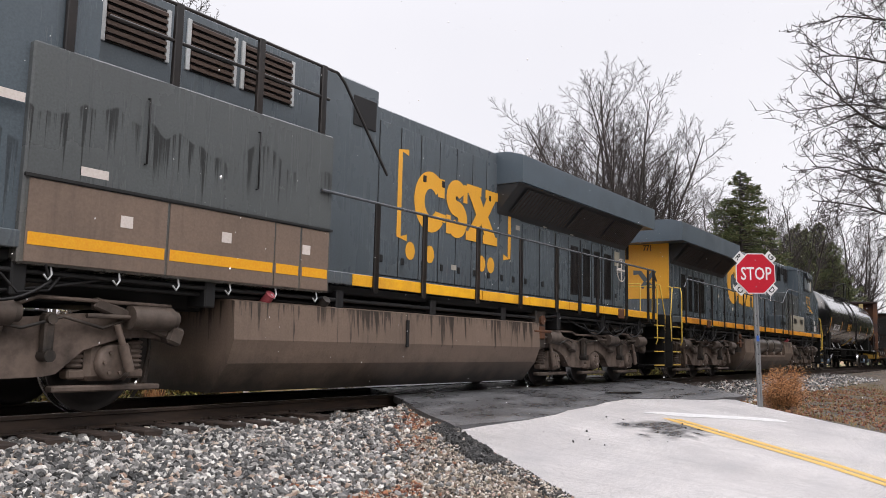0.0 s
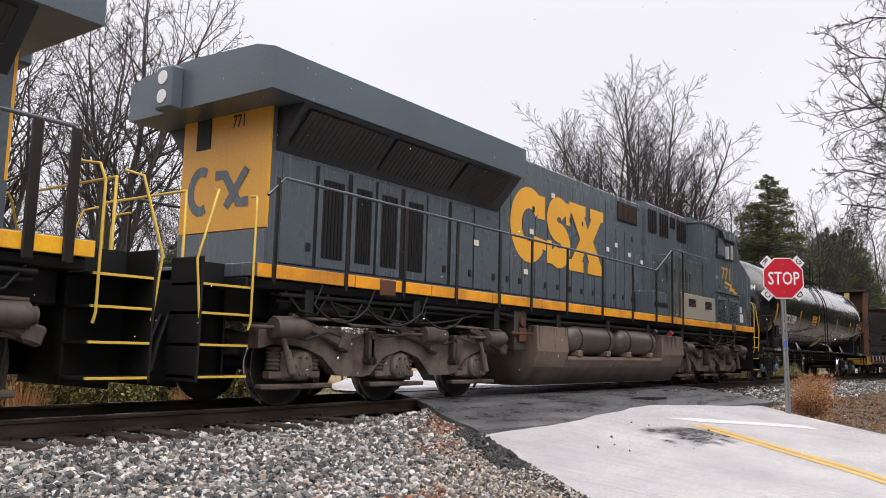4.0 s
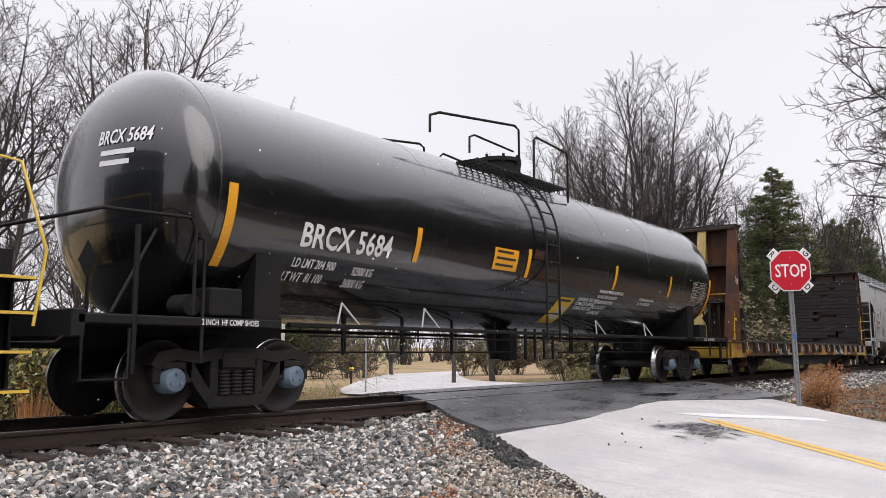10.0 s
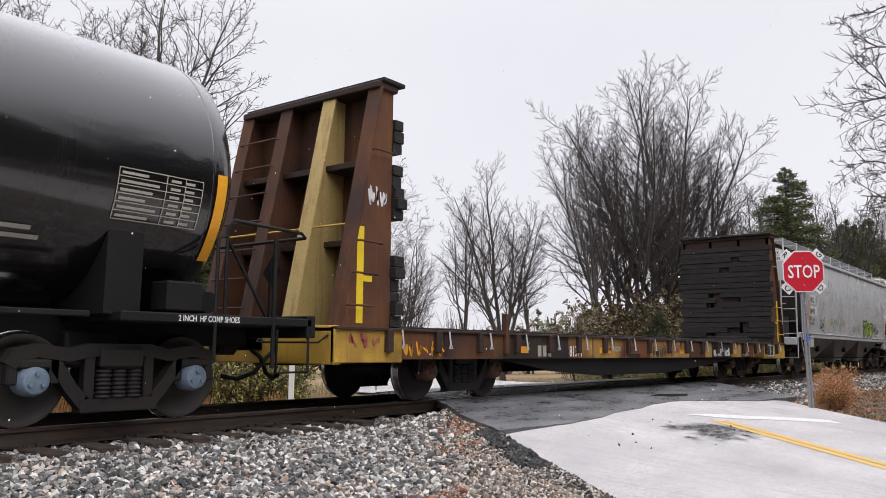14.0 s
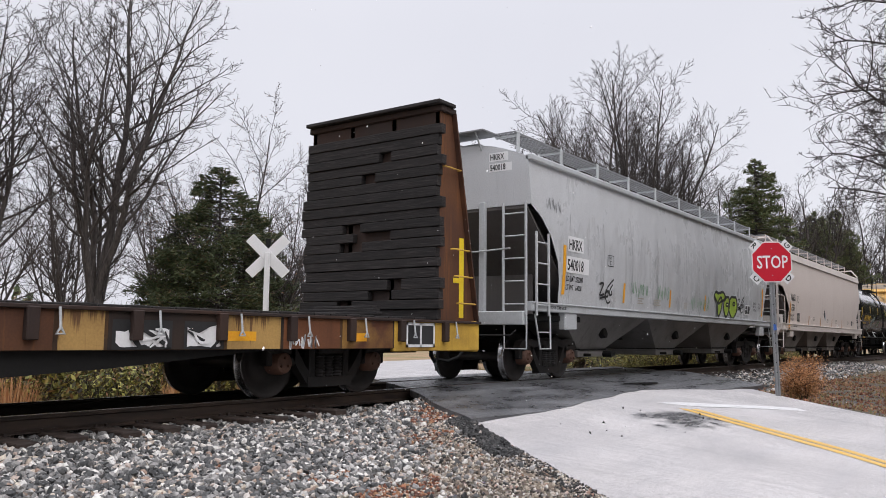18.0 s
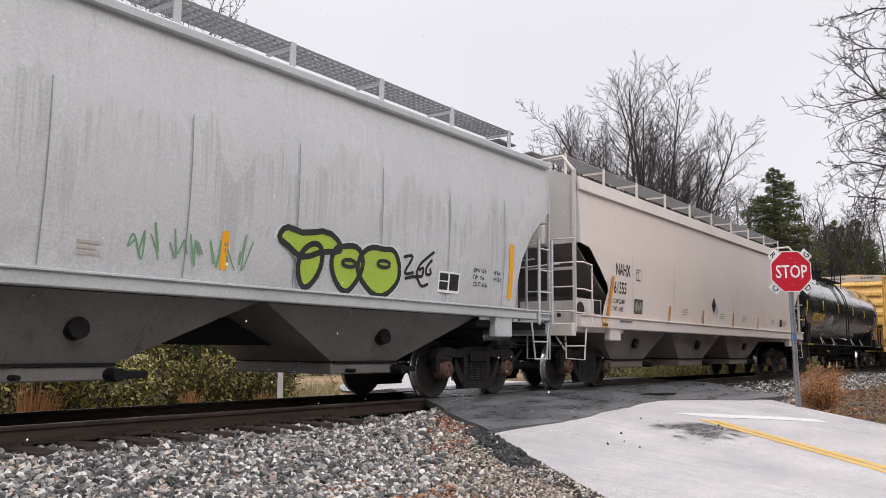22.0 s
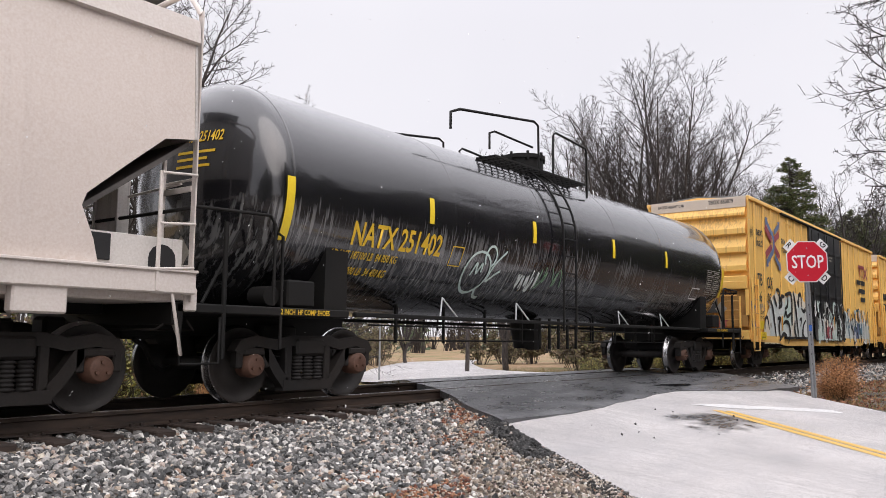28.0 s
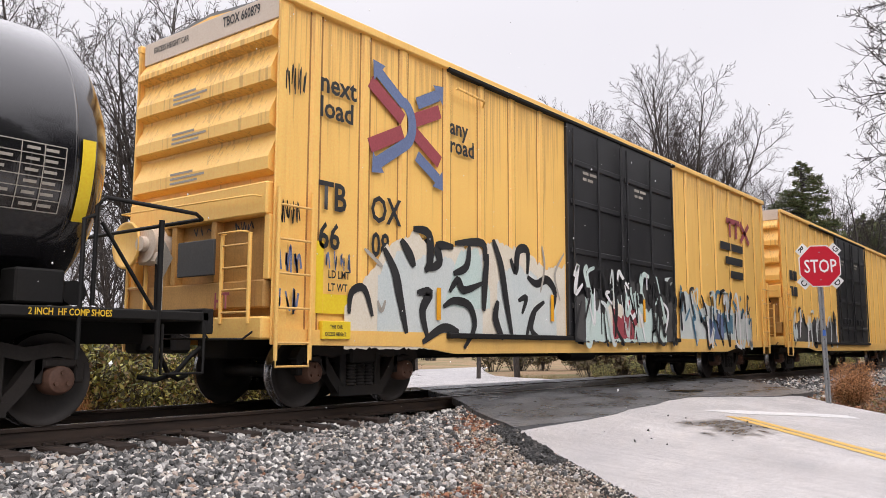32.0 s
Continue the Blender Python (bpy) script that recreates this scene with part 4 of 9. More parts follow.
    # front end fittings
    ladder(car, (-0.12, -1.26, 1.04), (-0.12, -1.26, 2.10), (0, 0.52, 0), 4, BOX_YELLOW)
    ladder(car, (-0.08, 1.4, 0.7), (-0.08, 1.4, 2.4), (0, -0.45, 0), 5, BOX_YELLOW)
    ladder(car, (0.02, -W - 0.09, 0.62), (0.02, -W - 0.09, 2.62), (0.52, 0, 0), 5, BOX_YELLOW)
    ladder(car, (L - 0.6, -W - 0.09, 0.62), (L - 0.6, -W - 0.09, 2.62), (0.52, 0, 0), 5, BOX_YELLOW)
    rod(car, "stirrup", [(0.02, -W - 0.09, 0.86), (0.02, -W - 0.09, 0.55), (0.52, -W - 0.09, 0.55), (0.52, -W - 0.09, 0.86)], 0.016, BOX_YELLOW)
    grab(car, (-0.06, -1.36, 2.52), (-0.06, 1.45, 2.56), (-0.12, 0, 0), BOX_YELLOW)
    grab(car, (-0.06, -1.15, 2.12), (-0.06, -0.72, 2.12), (-0.1, 0, 0), BOX_YELLOW)
    bw = part("brake_wheel", M().lathe([(-0.18, 0.05), (-0.2, 0.28), (-0.22, 0.31), (-0.18, 0.32), (-0.16, 0.28), (-0.12, 0.05)], (-0.1, 1.10, 2.10), "x", 24, True), BOX_YELLOW, car)
    part("brake_housing", M().cyl((-0.22, 0.78, 2.10), (0.05, 0.78, 2.10), 0.24, n=18).box(-0.2, 0.05, 0.55, 1.0, 1.84, 2.0, 0.03).cyl((-0.3, 0.78, 2.10), (-0.22, 0.78, 2.10), 0.10, n=12), BOX_PALE, car, "cream hand brake gear housing")
    rod(car, "brake_chain_rod", [(-0.12, 0.66, 1.9), (-0.12, 0.64, 1.0)], 0.018, FRAME)
    part("end_plate", M().box(-0.16, -0.12, -0.62, 0.13, 1.63, 2.07, 0.01), PALE_DARK, car, "dark grey routing board on the end")
    tag_scrawl(car, -0.1, 0.35, 2.14, 2.28, end_put(0.02), 5, LETTER_BLACK, 3, 0.018)
    tag_scrawl(car, 0.75, 1.15, 2.14, 2.28, end_put(0.02), 6, LETTER_BLACK, 3, 0.018)
    part("end_step", M().box(-0.32, 0.1, -0.3, 1.4, 1.16, 1.19, 0.01), GRATE, car)
    # lettering
    p = onto(-W - 0.039)
    if first:
        lettering(car, "next", 0.66, 3.95, 0.27, LETTER_BLACK, p, 0.95)
        lettering(car, "load", 0.66, 3.63, 0.27, LETTER_BLACK, p, 0.95)
        lettering(car, "any", 3.28, 3.95, 0.25, LETTER_BLACK, p, 0.95)
        lettering(car, "road", 3.28, 3.67, 0.25, LETTER_BLACK, p, 0.95)
        red, blue = M(), M()
        ribbon(red, [(1.56, 4.30), (2.22, 3.92)], 0.20, p)
        ribbon(red, [(2.40, 3.82), (3.04, 3.46)], 0.20, p)
        ribbon(red, [(1.56, 3.42), (2.22, 3.74)], 0.20, p)
        ribbon(red, [(2.44, 3.95), (3.04, 4.22)], 0.20, p)
        ribbon(blue, [(1.72, 4.46), (2.20, 4.16)] + arc(2.16, 3.86, 0.26, 0.32, 70, -70, 9) + [(1.72, 3.22)], 0.17, onto(-W - 0.042))
        ribbon(blue, [(2.52, 4.22), (3.00, 4.46)], 0.17, onto(-W - 0.042))
        ribbon(blue, [(2.52, 3.46), (3.00, 3.20)], 0.17, onto(-W - 0.042))
        for cx, cz, dx, dz in ((1.70, 4.47, -1, 1), (1.70, 3.21, -1, -1), (3.02, 4.47, 1, 1), (3.02, 3.19, 1, -1)):
            blue.add([onto(-W - 0.044)(cx + dx * u * 0.16, cz + dz * v * 0.16) for u, v, w in ((0.6, 0.9, 0), (0.5, -0.9, 0), (-0.9, 0.7, 0))], [(0, 1, 2)])
        part("emblem_red", red, RED_PAINT, car, "red bands of the painted cross emblem")
        part("emblem_blue", blue, BLUE_PAINT, car, "blue bands of the painted cross emblem")
        lettering(car, "TB", 0.68, 2.47, 0.36, LETTER_BLACK, p, 0.82)
        lettering(car, "OX", 1.60, 2.42, 0.36, LETTER_BLACK, p, 0.78)
        lettering(car, "66", 0.68, 1.98, 0.33, LETTER_BLACK, p, 0.82)
        lettering(car, "08", 1.62, 1.96, 0.33, LETTER_BLACK, p, 0.78)
        lettering(car, "79", 2.50, 1.98, 0.33, LETTER_BLACK, p, 0.72)
        plate(car, "yellow_panel", 0.66, 0.78, 1.18, 2.06, TAPE_BRIGHT, p)
        plate(car, "yellow_panel", 0.784, 1.20, 1.18, 1.42, TAPE_BRIGHT, p)
        lettering(car, "LD LMT", 0.86, 1.62, 0.10, LETTER_BLACK, p, 0.8)
        lettering(car, "LT WT", 0.86, 1.46, 0.10, LETTER_BLACK, p, 0.8)
        sg = part("warning_plate", M().box(0.74, 1.22, -W - 0.09, -W - 0.012, 0.87, 1.09, 0.006), TAPE_BRIGHT, car, "yellow and black excess height notice")
        lettering(sg, "THIS CAR", 0.86, 1.0, 0.045, LETTER_BLACK, onto(-W - 0.094), 0.8)
        lettering(sg, "EXCESS HEIGHT", 0.78, 0.91, 0.045, LETTER_BLACK, onto(-W - 0.094), 0.8)
        yg = -W - 0.041
        cloud(car, [(1.15, 1.30), (1.49, 1.60), (1.88, 2.10), (2.52, 2.38), (2.93, 2.18), (4.14, 2.34), (4.43, 2.44), (5.42, 2.36), (6.0, 2.1), (6.62, 2.25)], 0.74, CREAM_SPRAY, yg, 2, 0.10)
        cloud(car, [(1.75, 1.7), (2.2, 2.1), (2.6, 2.0), (3.0, 2.15), (3.6, 1.9), (4.1, 2.2)], 0.80, PALE_SPRAY, yg - 0.002, 5, 0.12)
        cloud(car, [(3.2, 1.5), (3.5, 2.2), (4.0, 2.25), (4.3, 1.6)], 1.35, MINT_SPRAY, yg - 0.003, 8, 0.12)
        cloud(car, [(4.5, 1.8), (5.0, 2.15), (5.5, 2.0), (6.3, 1.9)], 0.85, PALE_SPRAY, yg - 0.002, 9, 0.12)
        strokes(car, [[(1.85, 2.08), (2.07, 1.78), (2.18, 1.43), (2.32, 0.96)], [(2.19, 2.23), (2.36, 2.05), (2.47, 1.88)], [(2.44, 2.41), (2.78, 2.37), (2.81, 1.98), (2.70, 1.84)],
                      [(2.53, 1.52), (2.81, 1.54), (2.65, 1.28), (2.76, 0.92)], [(2.75, 1.87), (3.02, 1.98), (2.99, 2.22), (3.35, 2.24)]], yg - 0.004, INK, 0.13, "black sprayed outline")
        strokes(car, [[(3.38, 2.30), (4.08, 2.37), (4.14, 2.09)], [(3.74, 2.30), (3.67, 1.98), (3.35, 1.85)], [(3.26, 1.58), (3.45, 1.76), (3.61, 1.62), (4.07, 1.75)],
                      [(3.11, 1.35), (3.36, 1.45), (3.74, 1.39), (3.87, 1.08), (3.61, 0.76)], [(2.65, 0.84), (3.11, 1.05), (3.48, 1.0)]], yg - 0.004, INK, 0.11, "black sprayed outline")
        strokes(car, [[(4.36, 2.46), (4.57, 2.09), (4.71, 1.56), (4.89, 0.94)], [(4.21, 2.22), (4.14, 1.77), (4.11, 1.33)], [(4.49, 1.50), (4.42, 1.22), (4.63, 0.90)],
                      [(4.87, 2.20), (5.02, 2.0), (5.10, 2.35), (5.38, 2.37), (5.37, 1.98)], [(5.37, 1.94), (5.65, 1.84), (5.99, 1.93), (6.25, 1.72), (6.15, 1.36)]], yg - 0.004, INK, 0.13, "black sprayed outline")
        strokes(car, [[(5.09, 1.53), (5.33, 1.59), (5.20, 1.32)], [(5.31, 0.90), (5.52, 1.33), (5.90, 1.55)], [(5.80, 0.91), (5.48, 1.07), (5.64, 1.43)], [(1.22, 1.19), (1.26, 1.46), (1.49, 1.52), (1.65, 1.17)]], yg - 0.004, INK, 0.09, "black sprayed outline")
        strokes(car, [[(5.83, 2.50), (5.91, 2.15), (5.77, 1.70)], [(6.58, 2.44), (6.25, 2.04), (6.42, 1.59)], [(1.48, 2.04), (1.83, 1.83)], [(1.74, 1.38), (1.82, 1.25), (1.89, 1.39)]], yg - 0.004, LETTER_DIM, 0.05)
        wild(car, 6.80, 11.32, 0.86, 2.25, -W - 0.128, 4, [PALE_DARK, PALE_SPRAY, MINT_SPRAY, CREAM_SPRAY, RED_PAINT], [INK, INK, INK, LETTER_WHITE, PALE_SPRAY, MINT_SPRAY], 46, 0.08)
        wild(car, 11.75, 16.6, 0.82, 2.15, yg, 23, [PALE_SPRAY, TEAL_SPRAY, BLUE_PAINT], [INK, TEAL_SPRAY, LETTER_WHITE, PALE_SPRAY, INK], 40, 0.10)
        tag_scrawl(car, 0.04, 0.42, 1.62, 1.98, onto(-W - 0.034), 8, BLUE_PAINT, 3, 0.03)
        tag_scrawl(car, 0.04, 0.42, 1.12, 1.46, onto(-W - 0.034), 18, BLUE_PAINT, 3, 0.03)
        tag_scrawl(car, 0.08, 0.40, 2.2, 2.5, onto(-W - 0.034), 28, LETTER_BLACK, 4, 0.014)
        tag_scrawl(car, 0.10, 0.46, 3.75, 4.2, onto(-W - 0.034), 29, LETTER_BLACK, 4, 0.014)
        tag_scrawl(car, 0.80, 1.28, 1.70, 2.0, onto(-W - 0.041), 9, BLUE_PAINT, 4, 0.02)
        lettering(car, "EXCESS HEIGHT CAR", -1.22, 4.86, 0.085, LETTER_BLACK, end_put(0.045), 0.75)
        lettering(car, "TBOX 660879", 0.35, 4.86, 0.13, LETTER_BLACK, end_put(0.045), 0.7)
        for z in (4.08, 3.54, 3.0):
            bars(car, -0.55, z, [[0.5], [0.75], [0.6]], LETTER_DIM, end_put(-0.045), 0.03, 0.06)
        lettering(car, "HT", 0.62, 1.22, 0.2, RED_PAINT, end_put(-0.13), 0.8)
        for x_, z_ in ((2.95, 1.16), (6.08, 1.22), (9.6, 1.3)):
            flat(car, "reflector", [(x_, z_), (x_ + 0.10, z_), (x_ + 0.10, z_ + 0.46), (x_, z_ + 0.46)], TAPE, onto(-W - (0.068 if x_ < 6.5 else 0.15)))
        for i, row in enumerate(([0.75, 0.9], [1.3], [0.95])):
            bars(car, 14.5 + 0.35 * min(i, 2), 3.30 - 0.36 * i, [row], LETTER_BLACK, p, 0.20, 0.3)
        m = M()
        for pts in ([(15.0, 4.10), (16.0, 4.10)], [(15.25, 4.10), (15.25, 3.66)], [(15.72, 4.10), (15.72, 3.66)], [(16.05, 4.14), (16.75, 3.62)], [(16.75, 4.14), (16.05, 3.62)]):
            ribbon(m, pts, 0.14, p)
        part("emblem_red", m, RED_PAINT, car, "dull red painted emblem bands")
        rod(car, "hatch_latch", [(3.35, -W - 0.10, 4.62), (3.35, -W - 0.13, 4.64), (4.05, -W - 0.13, 4.60), (4.05, -W - 0.10, 4.5)], 0.02, BOX_YELLOW)
    else:
        wild(car, 0.8, 6.3, 0.85, 2.0, -W - 0.041, 31, [PALE_DARK, PALE_SPRAY], [LETTER_WHITE, INK, LETTER_WHITE, PALE_SPRAY], 24, 0.12)
        bars(car, 0.7, 2.9, [[0.35, 0.4], [0.35, 0.4]], LETTER_BLACK, p, 0.3, 0.5)
    freight_bogie(car, 1.95)
    freight_bogie(car, L - 1.95)
    part("centre_sill", M().box(0.3, L - 0.3, -0.3, 0.3, 0.62, 0.95, 0.02), FRAME, car)
    brake_gear(car, 3.2, L - 3.2, 0.62)
    part("brake_reservoir", M().cyl((8.0, -0.7, 0.68), (9.0, -0.7, 0.68), 0.17, n=14), FRAME, car)
    return car


def data_table(car, x0, x1, z0, z1, material, put):
    """A stencilled table of ruled lines, with bars for the print."""
    def rule(pts, w):
        m = M()
        ribbon(m, pts, w, put)
        part("table_line", m, material, car)
    n = 6
    for k in range(n + 1):
        z = z0 + (z1 - z0) * k / n
        rule([(x0 + (x1 - x0) * i / 4, z) for i in range(5)], 0.010)
        if k:
            bars(car, x0 + 0.03, z - 0.062, [[(x1 - x0) * (0.30 + 0.07 * (k % 3))]], material, put, 0.028, 0.1, "small_print")
            bars(car, x0 + (x1 - x0) * 0.60, z - 0.062, [[0.12, 0.12]], material, put, 0.028, 0.1, "small_print")
    for x in (x0, x0 + (x1 - x0) * 0.55, x0 + (x1 - x0) * 0.78, x1):
        rule([(x, z0 + (z1 - z0) * i / 4) for i in range(5)], 0.010)


# ---- covered hoppers ----
def hopper(x0, L, style):
    grey = style == "grey"
    body, trim = (GREY_CAR, GREY_TRIM) if grey else (BEIGE_CAR, BEIGE_TRIM)
    car = vehicle("covered_hopper", "pale grey covered hopper wagon with lime graffiti" if grey else "pinkish beige covered hopper wagon, rust-specked and clean", "hopper wagon", x0)
    if grey:
        cut = ((4.12, 0.0), (3.26, 0.03), (3.05, 0.35), (2.75, 0.70), (2.30, 1.0), (1.9, 1.1), (1.50, 1.12), (1.36, 1.12))
        wide = lambda z: 1.50 + 0.11 * math.sin(math.pi * min(1, max(0, (z - 1.2) / 3.1)))
    else:
        cut = ((4.12, 0.0), (2.86, 0.02), (2.80, 0.38), (2.45, 0.80), (2.12, 1.18), (2.0, 1.22), (1.70, 1.08), (1.36, 0.98))
        wide = lambda z: 1.52 + 0.09 * math.sin(math.pi * min(1, max(0, (z - 1.0) / 3.2)))
    zs = [c[0] for c in cut]
    ribs = 11 if grey else 7
    for s in (-1, 1):
        m, rows = M(), []
        for z, c in cut:
            row = []
            for i in range(89):
                u = i / 88
                x = c + (L - 2 * c) * u
                d = abs(((x / L) * ribs) % 1.0 - 0.5) * 2
                y = wide(z) - (0.040 if grey else 0.014) * max(0, (d - 0.70) / 0.30) ** 2 * (1 if 1.4 < z < 4.1 else 0)
                row.append((x, s * y, z))
            rows.append(row)
        m.sheet(rows)
        part("side_sheet", m, body, car)
        part("side_sill", M().box(-0.05, L + 0.05, min(s * 1.50, s * 1.63), max(s * 1.50, s * 1.63), 1.22 if not grey else 1.30, 1.46, 0.015).box(-0.05, L + 0.05, min(s * 1.50, s * 1.66), max(s * 1.50, s * 1.66), 1.44, 1.47, 0.006), trim, car)
        part("top_chord", M().box(0.0, L, min(s * 1.46, s * 1.60), max(s * 1.46, s * 1.60), 4.08, 4.20, 0.02) if grey else M().ext([(s * 1.44, 4.22), (s * 1.56, 4.18), (s * 1.60, 3.92), (s * 1.50, 3.90)], "x", 0.0, L), trim, car)
        for i in range(ribs - 1):
            x = L * (i + 1) / ribs
            m = M().sheet([[(x - 0.007, s * (wide(z) - 0.001), z) for z in zs[1:-1]], [(x + 0.007, s * (wide(z) - 0.001), z) for z in zs[1:-1]]])
            part("seam", m, GREY_SEAM if grey else BEIGE_SEAM, car)
    # roof
    roof = M().sheet([[(x, y, 4.16 + 0.36 * (1 - (y / 1.5) ** 2)) for y in [-1.5 + 0.25 * i for i in range(13)]] for x in (0.0, L)])
    part("roof", roof, body, car)
    for k in range(4):
        x = L * (k + 0.5) / 4
        part("roof_hatch", M().box(x - 1.9, x + 1.9, -0.3, 0.3, 4.50, 4.60, 0.02), trim, car)
    # ends and slope sheets
    zc = cut[1][0]
    for e, s in ((0.0, 1), (L, -1)):
        zz = [zc + (4.16 - zc) * k / 5 for k in range(6)]
        pts = [(-wide(z) + 0.004, z) for z in zz[::-1]] + [(wide(z) - 0.004, z) for z in zz] + [(y, 4.16 + 0.36 * (1 - (y / 1.5) ** 2)) for y in (1.0, 0.5, 0, -0.5, -1.0)]
        part("end_sheet", M().ext(pts, "x", min(e, e + s * 0.03), max(e, e + s * 0.03)), body if grey else BEIGE_END, car)
        # slope sheet and bulkhead painted dark for the shade under the overhang
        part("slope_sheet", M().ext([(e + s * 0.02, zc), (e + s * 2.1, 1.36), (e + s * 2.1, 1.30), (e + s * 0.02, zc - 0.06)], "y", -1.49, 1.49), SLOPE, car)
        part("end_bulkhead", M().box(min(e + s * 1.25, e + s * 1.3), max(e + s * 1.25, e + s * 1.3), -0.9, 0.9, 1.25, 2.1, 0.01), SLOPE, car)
        part("end_platform", M().box(min(e - s * 0.1, e + s * 2.2), max(e - s * 0.1, e + s * 2.2), -1.48, 1.48, 1.14, 1.25, 0.015), trim if not grey else FRAME, car)
        part("end_sill", M().box(min(e - s * 0.16, e), max(e - s * 0.16, e), -1.5, 1.5, 1.05, 1.3, 0.015), trim, car)
        part("jacking_pad", M().box(min(e + s * 1.3, e + s * 1.8), max(e + s * 1.3, e + s * 1.8), -1.60, -1.45, 0.98, 1.32, 0.02), trim, car)
        # corner posts, ladders, grabs
        x = e - s * 0.02
        if grey:
            for y in (-0.55, 0.55):
                part("end_post", M().box(x - 0.05, x + 0.05, y - 0.06, y + 0.06, 1.2, zc + 0.1, 0.01), trim, car)
            ladder(car, (x - s * 0.06, -1.52, 1.22), (x - s * 0.06, -1.52, 3.3), (0, 0.48, 0), 5, trim)
            rod(car, "stirrup", [(x - s * 0.06, -1.53, 1.2), (x - s * 0.06, -1.53, 0.62), (x - s * 0.06, -1.06, 0.62), (x - s * 0.06, -1.06, 1.2)], 0.018, trim)
            ladder(car, (e + s * 0.06, -1.66, 1.22), (e + s * 0.06, -1.66, 2.75), (s * 0.46, 0, 0), 4, trim)
            rod(car, "stirrup", [(e + s * 0.10, -1.60, 1.25), (e + s * 0.22, -1.64, 0.62), (e + s * 0.62, -1.64, 0.62), (e + s * 0.68, -1.60, 1.25)], 0.018, trim)
            rod(car, "stirrup_rung", [(e + s * 0.16, -1.62, 0.92), (e + s * 0.65, -1.62, 0.92)], 0.014, trim)
        else:
            # a broad post amid the end, flanged, and stiffening ribs pressed into the sheet
            lo, hi = min(x - s * 0.10, x + s * 0.06), max(x - s * 0.10, x + s * 0.06)
            part("end_post", M().box(lo + 0.03, hi - 0.03, -0.14, 0.34, 1.2, 3.0, 0.01).box(lo, hi, -0.17, -0.13, 1.2, 3.0, 0.006).box(lo, hi, 0.33, 0.37, 1.2, 3.0, 0.006), BEIGE_END, car, "grey-streaked end post")
            for y, w in ((-0.74, 0.08), (-0.10, 0.08), (0.55, 0.08), (1.15, 0.08)):
                part("end_rib", M().ext([(x - s * 0.045, y - w * 0.55), (x - s * 0.045, y + w * 0.55), (x + s * 0.02, y + w), (x + s * 0.02, y - w)], "z", zc + 0.02, 4.2), BEIGE_END, car)
            # web plates below the slope, with an arched opening and a patch
            for sg in (-1, 1):
                part("end_web", M().box(min(e + s * 0.02, e + s * 1.20), max(e + s * 0.02, e + s * 1.20), sg * 1.44 - 0.012, sg * 1.44 + 0.012, 1.25, 1.80, 0.004), BEIGE_END, car)
                part("web_plate", M().box(min(e + s * 0.02, e + s * 0.05), max(e + s * 0.02, e + s * 0.05), min(sg * 0.22, sg * 1.42), max(sg * 0.22, sg * 1.42), 1.25, 1.74, 0.004), BEIGE_END, car)
            hole = [(e + s * 0.10, 1.30), (e + s * 0.42, 1.30)] + [(e + s * (0.26 + 0.16 * math.cos(a)), 1.58 + 0.15 * math.sin(a)) for a in [i * math.pi / 8 for i in range(9)]]
            # no holes are cut: black faces paint the dark inside of the openings
            part("end_opening", M().add([(q[0], -1.457, q[1]) for q in hole], [tuple(range(len(hole)))]), INK, car, "arched opening in the web, painted as a dark face")
            part("end_opening", M().cyl((e + s * 0.0, -1.12, 1.46), (e + s * 0.018, -1.12, 1.46), 0.045, n=12), INK, car)
            part("web_patch", M().box(min(e + s * 0.84, e + s * 1.10), max(e + s * 0.84, e + s * 1.10), -1.472, -1.455, 1.52, 1.78, 0.006), INK, car)
            # flat corner bar up to the roof, end ladder and lower side ladder
            part("corner_bar", M().box(min(x - s * 0.05, x - s * 0.03), max(x - s * 0.05, x - s * 0.03), -1.54, -1.46, 1.15, 4.32, 0.004), trim, car)
            part("ladder_stile", M().box(min(x - s * 0.06, x - s * 0.02), max(x - s * 0.06, x - s * 0.02), -0.95, -0.91, 1.18, 3.0, 0.004), trim, car)
            for z in (2.94, 2.47, 2.0, 1.53):
                rod(car, "ladder_rung", [(x - s * 0.02, -0.93, z - 0.02), (x - s * 0.07, -0.95, z), (x - s * 0.07, -1.48, z), (x - s * 0.03, -1.50, z - 0.02)], 0.015, trim)
            part("ladder_brace", M().box(min(x - s * 0.045, x - s * 0.015), max(x - s * 0.045, x - s * 0.015), -1.47, -0.95, 2.33, 2.39, 0.004), trim, car)
            part("ladder_stile", M().box(min(e + s * 0.40, e + s * 0.44), max(e + s * 0.40, e + s * 0.44), -1.645, -1.62, 1.24, 2.46, 0.004), trim, car)
            for z in (2.44, 1.92, 1.46):
                rod(car, "ladder_rung", [(x - s * 0.04, -1.53, z + 0.04), (e + s * 0.02, -1.66, z + 0.03), (e + s * 0.42, -1.65, z)], 0.015, trim)
            rod(car, "stirrup", [(x - s * 0.06, -1.30, 1.2), (x - s * 0.06, -1.32, 0.62), (e + s * 0.10, -1.62, 0.60), (e + s * 0.22, -1.60, 1.22)], 0.018, trim)
            rod(car, "stirrup_rung", [(x - s * 0.06, -1.31, 0.86), (e + s * 0.15, -1.61, 0.86)], 0.014, trim)
            rod(car, "stirrup_brace", [(x - s * 0.06, -1.02, 1.15), (x - s * 0.06, -1.30, 0.78)], 0.018, trim)
        rod(car, "crossover_rail", [(x - s * 0.08, -1.2, 2.45), (x - s * 0.08, 1.3, 2.35)], 0.016, trim)
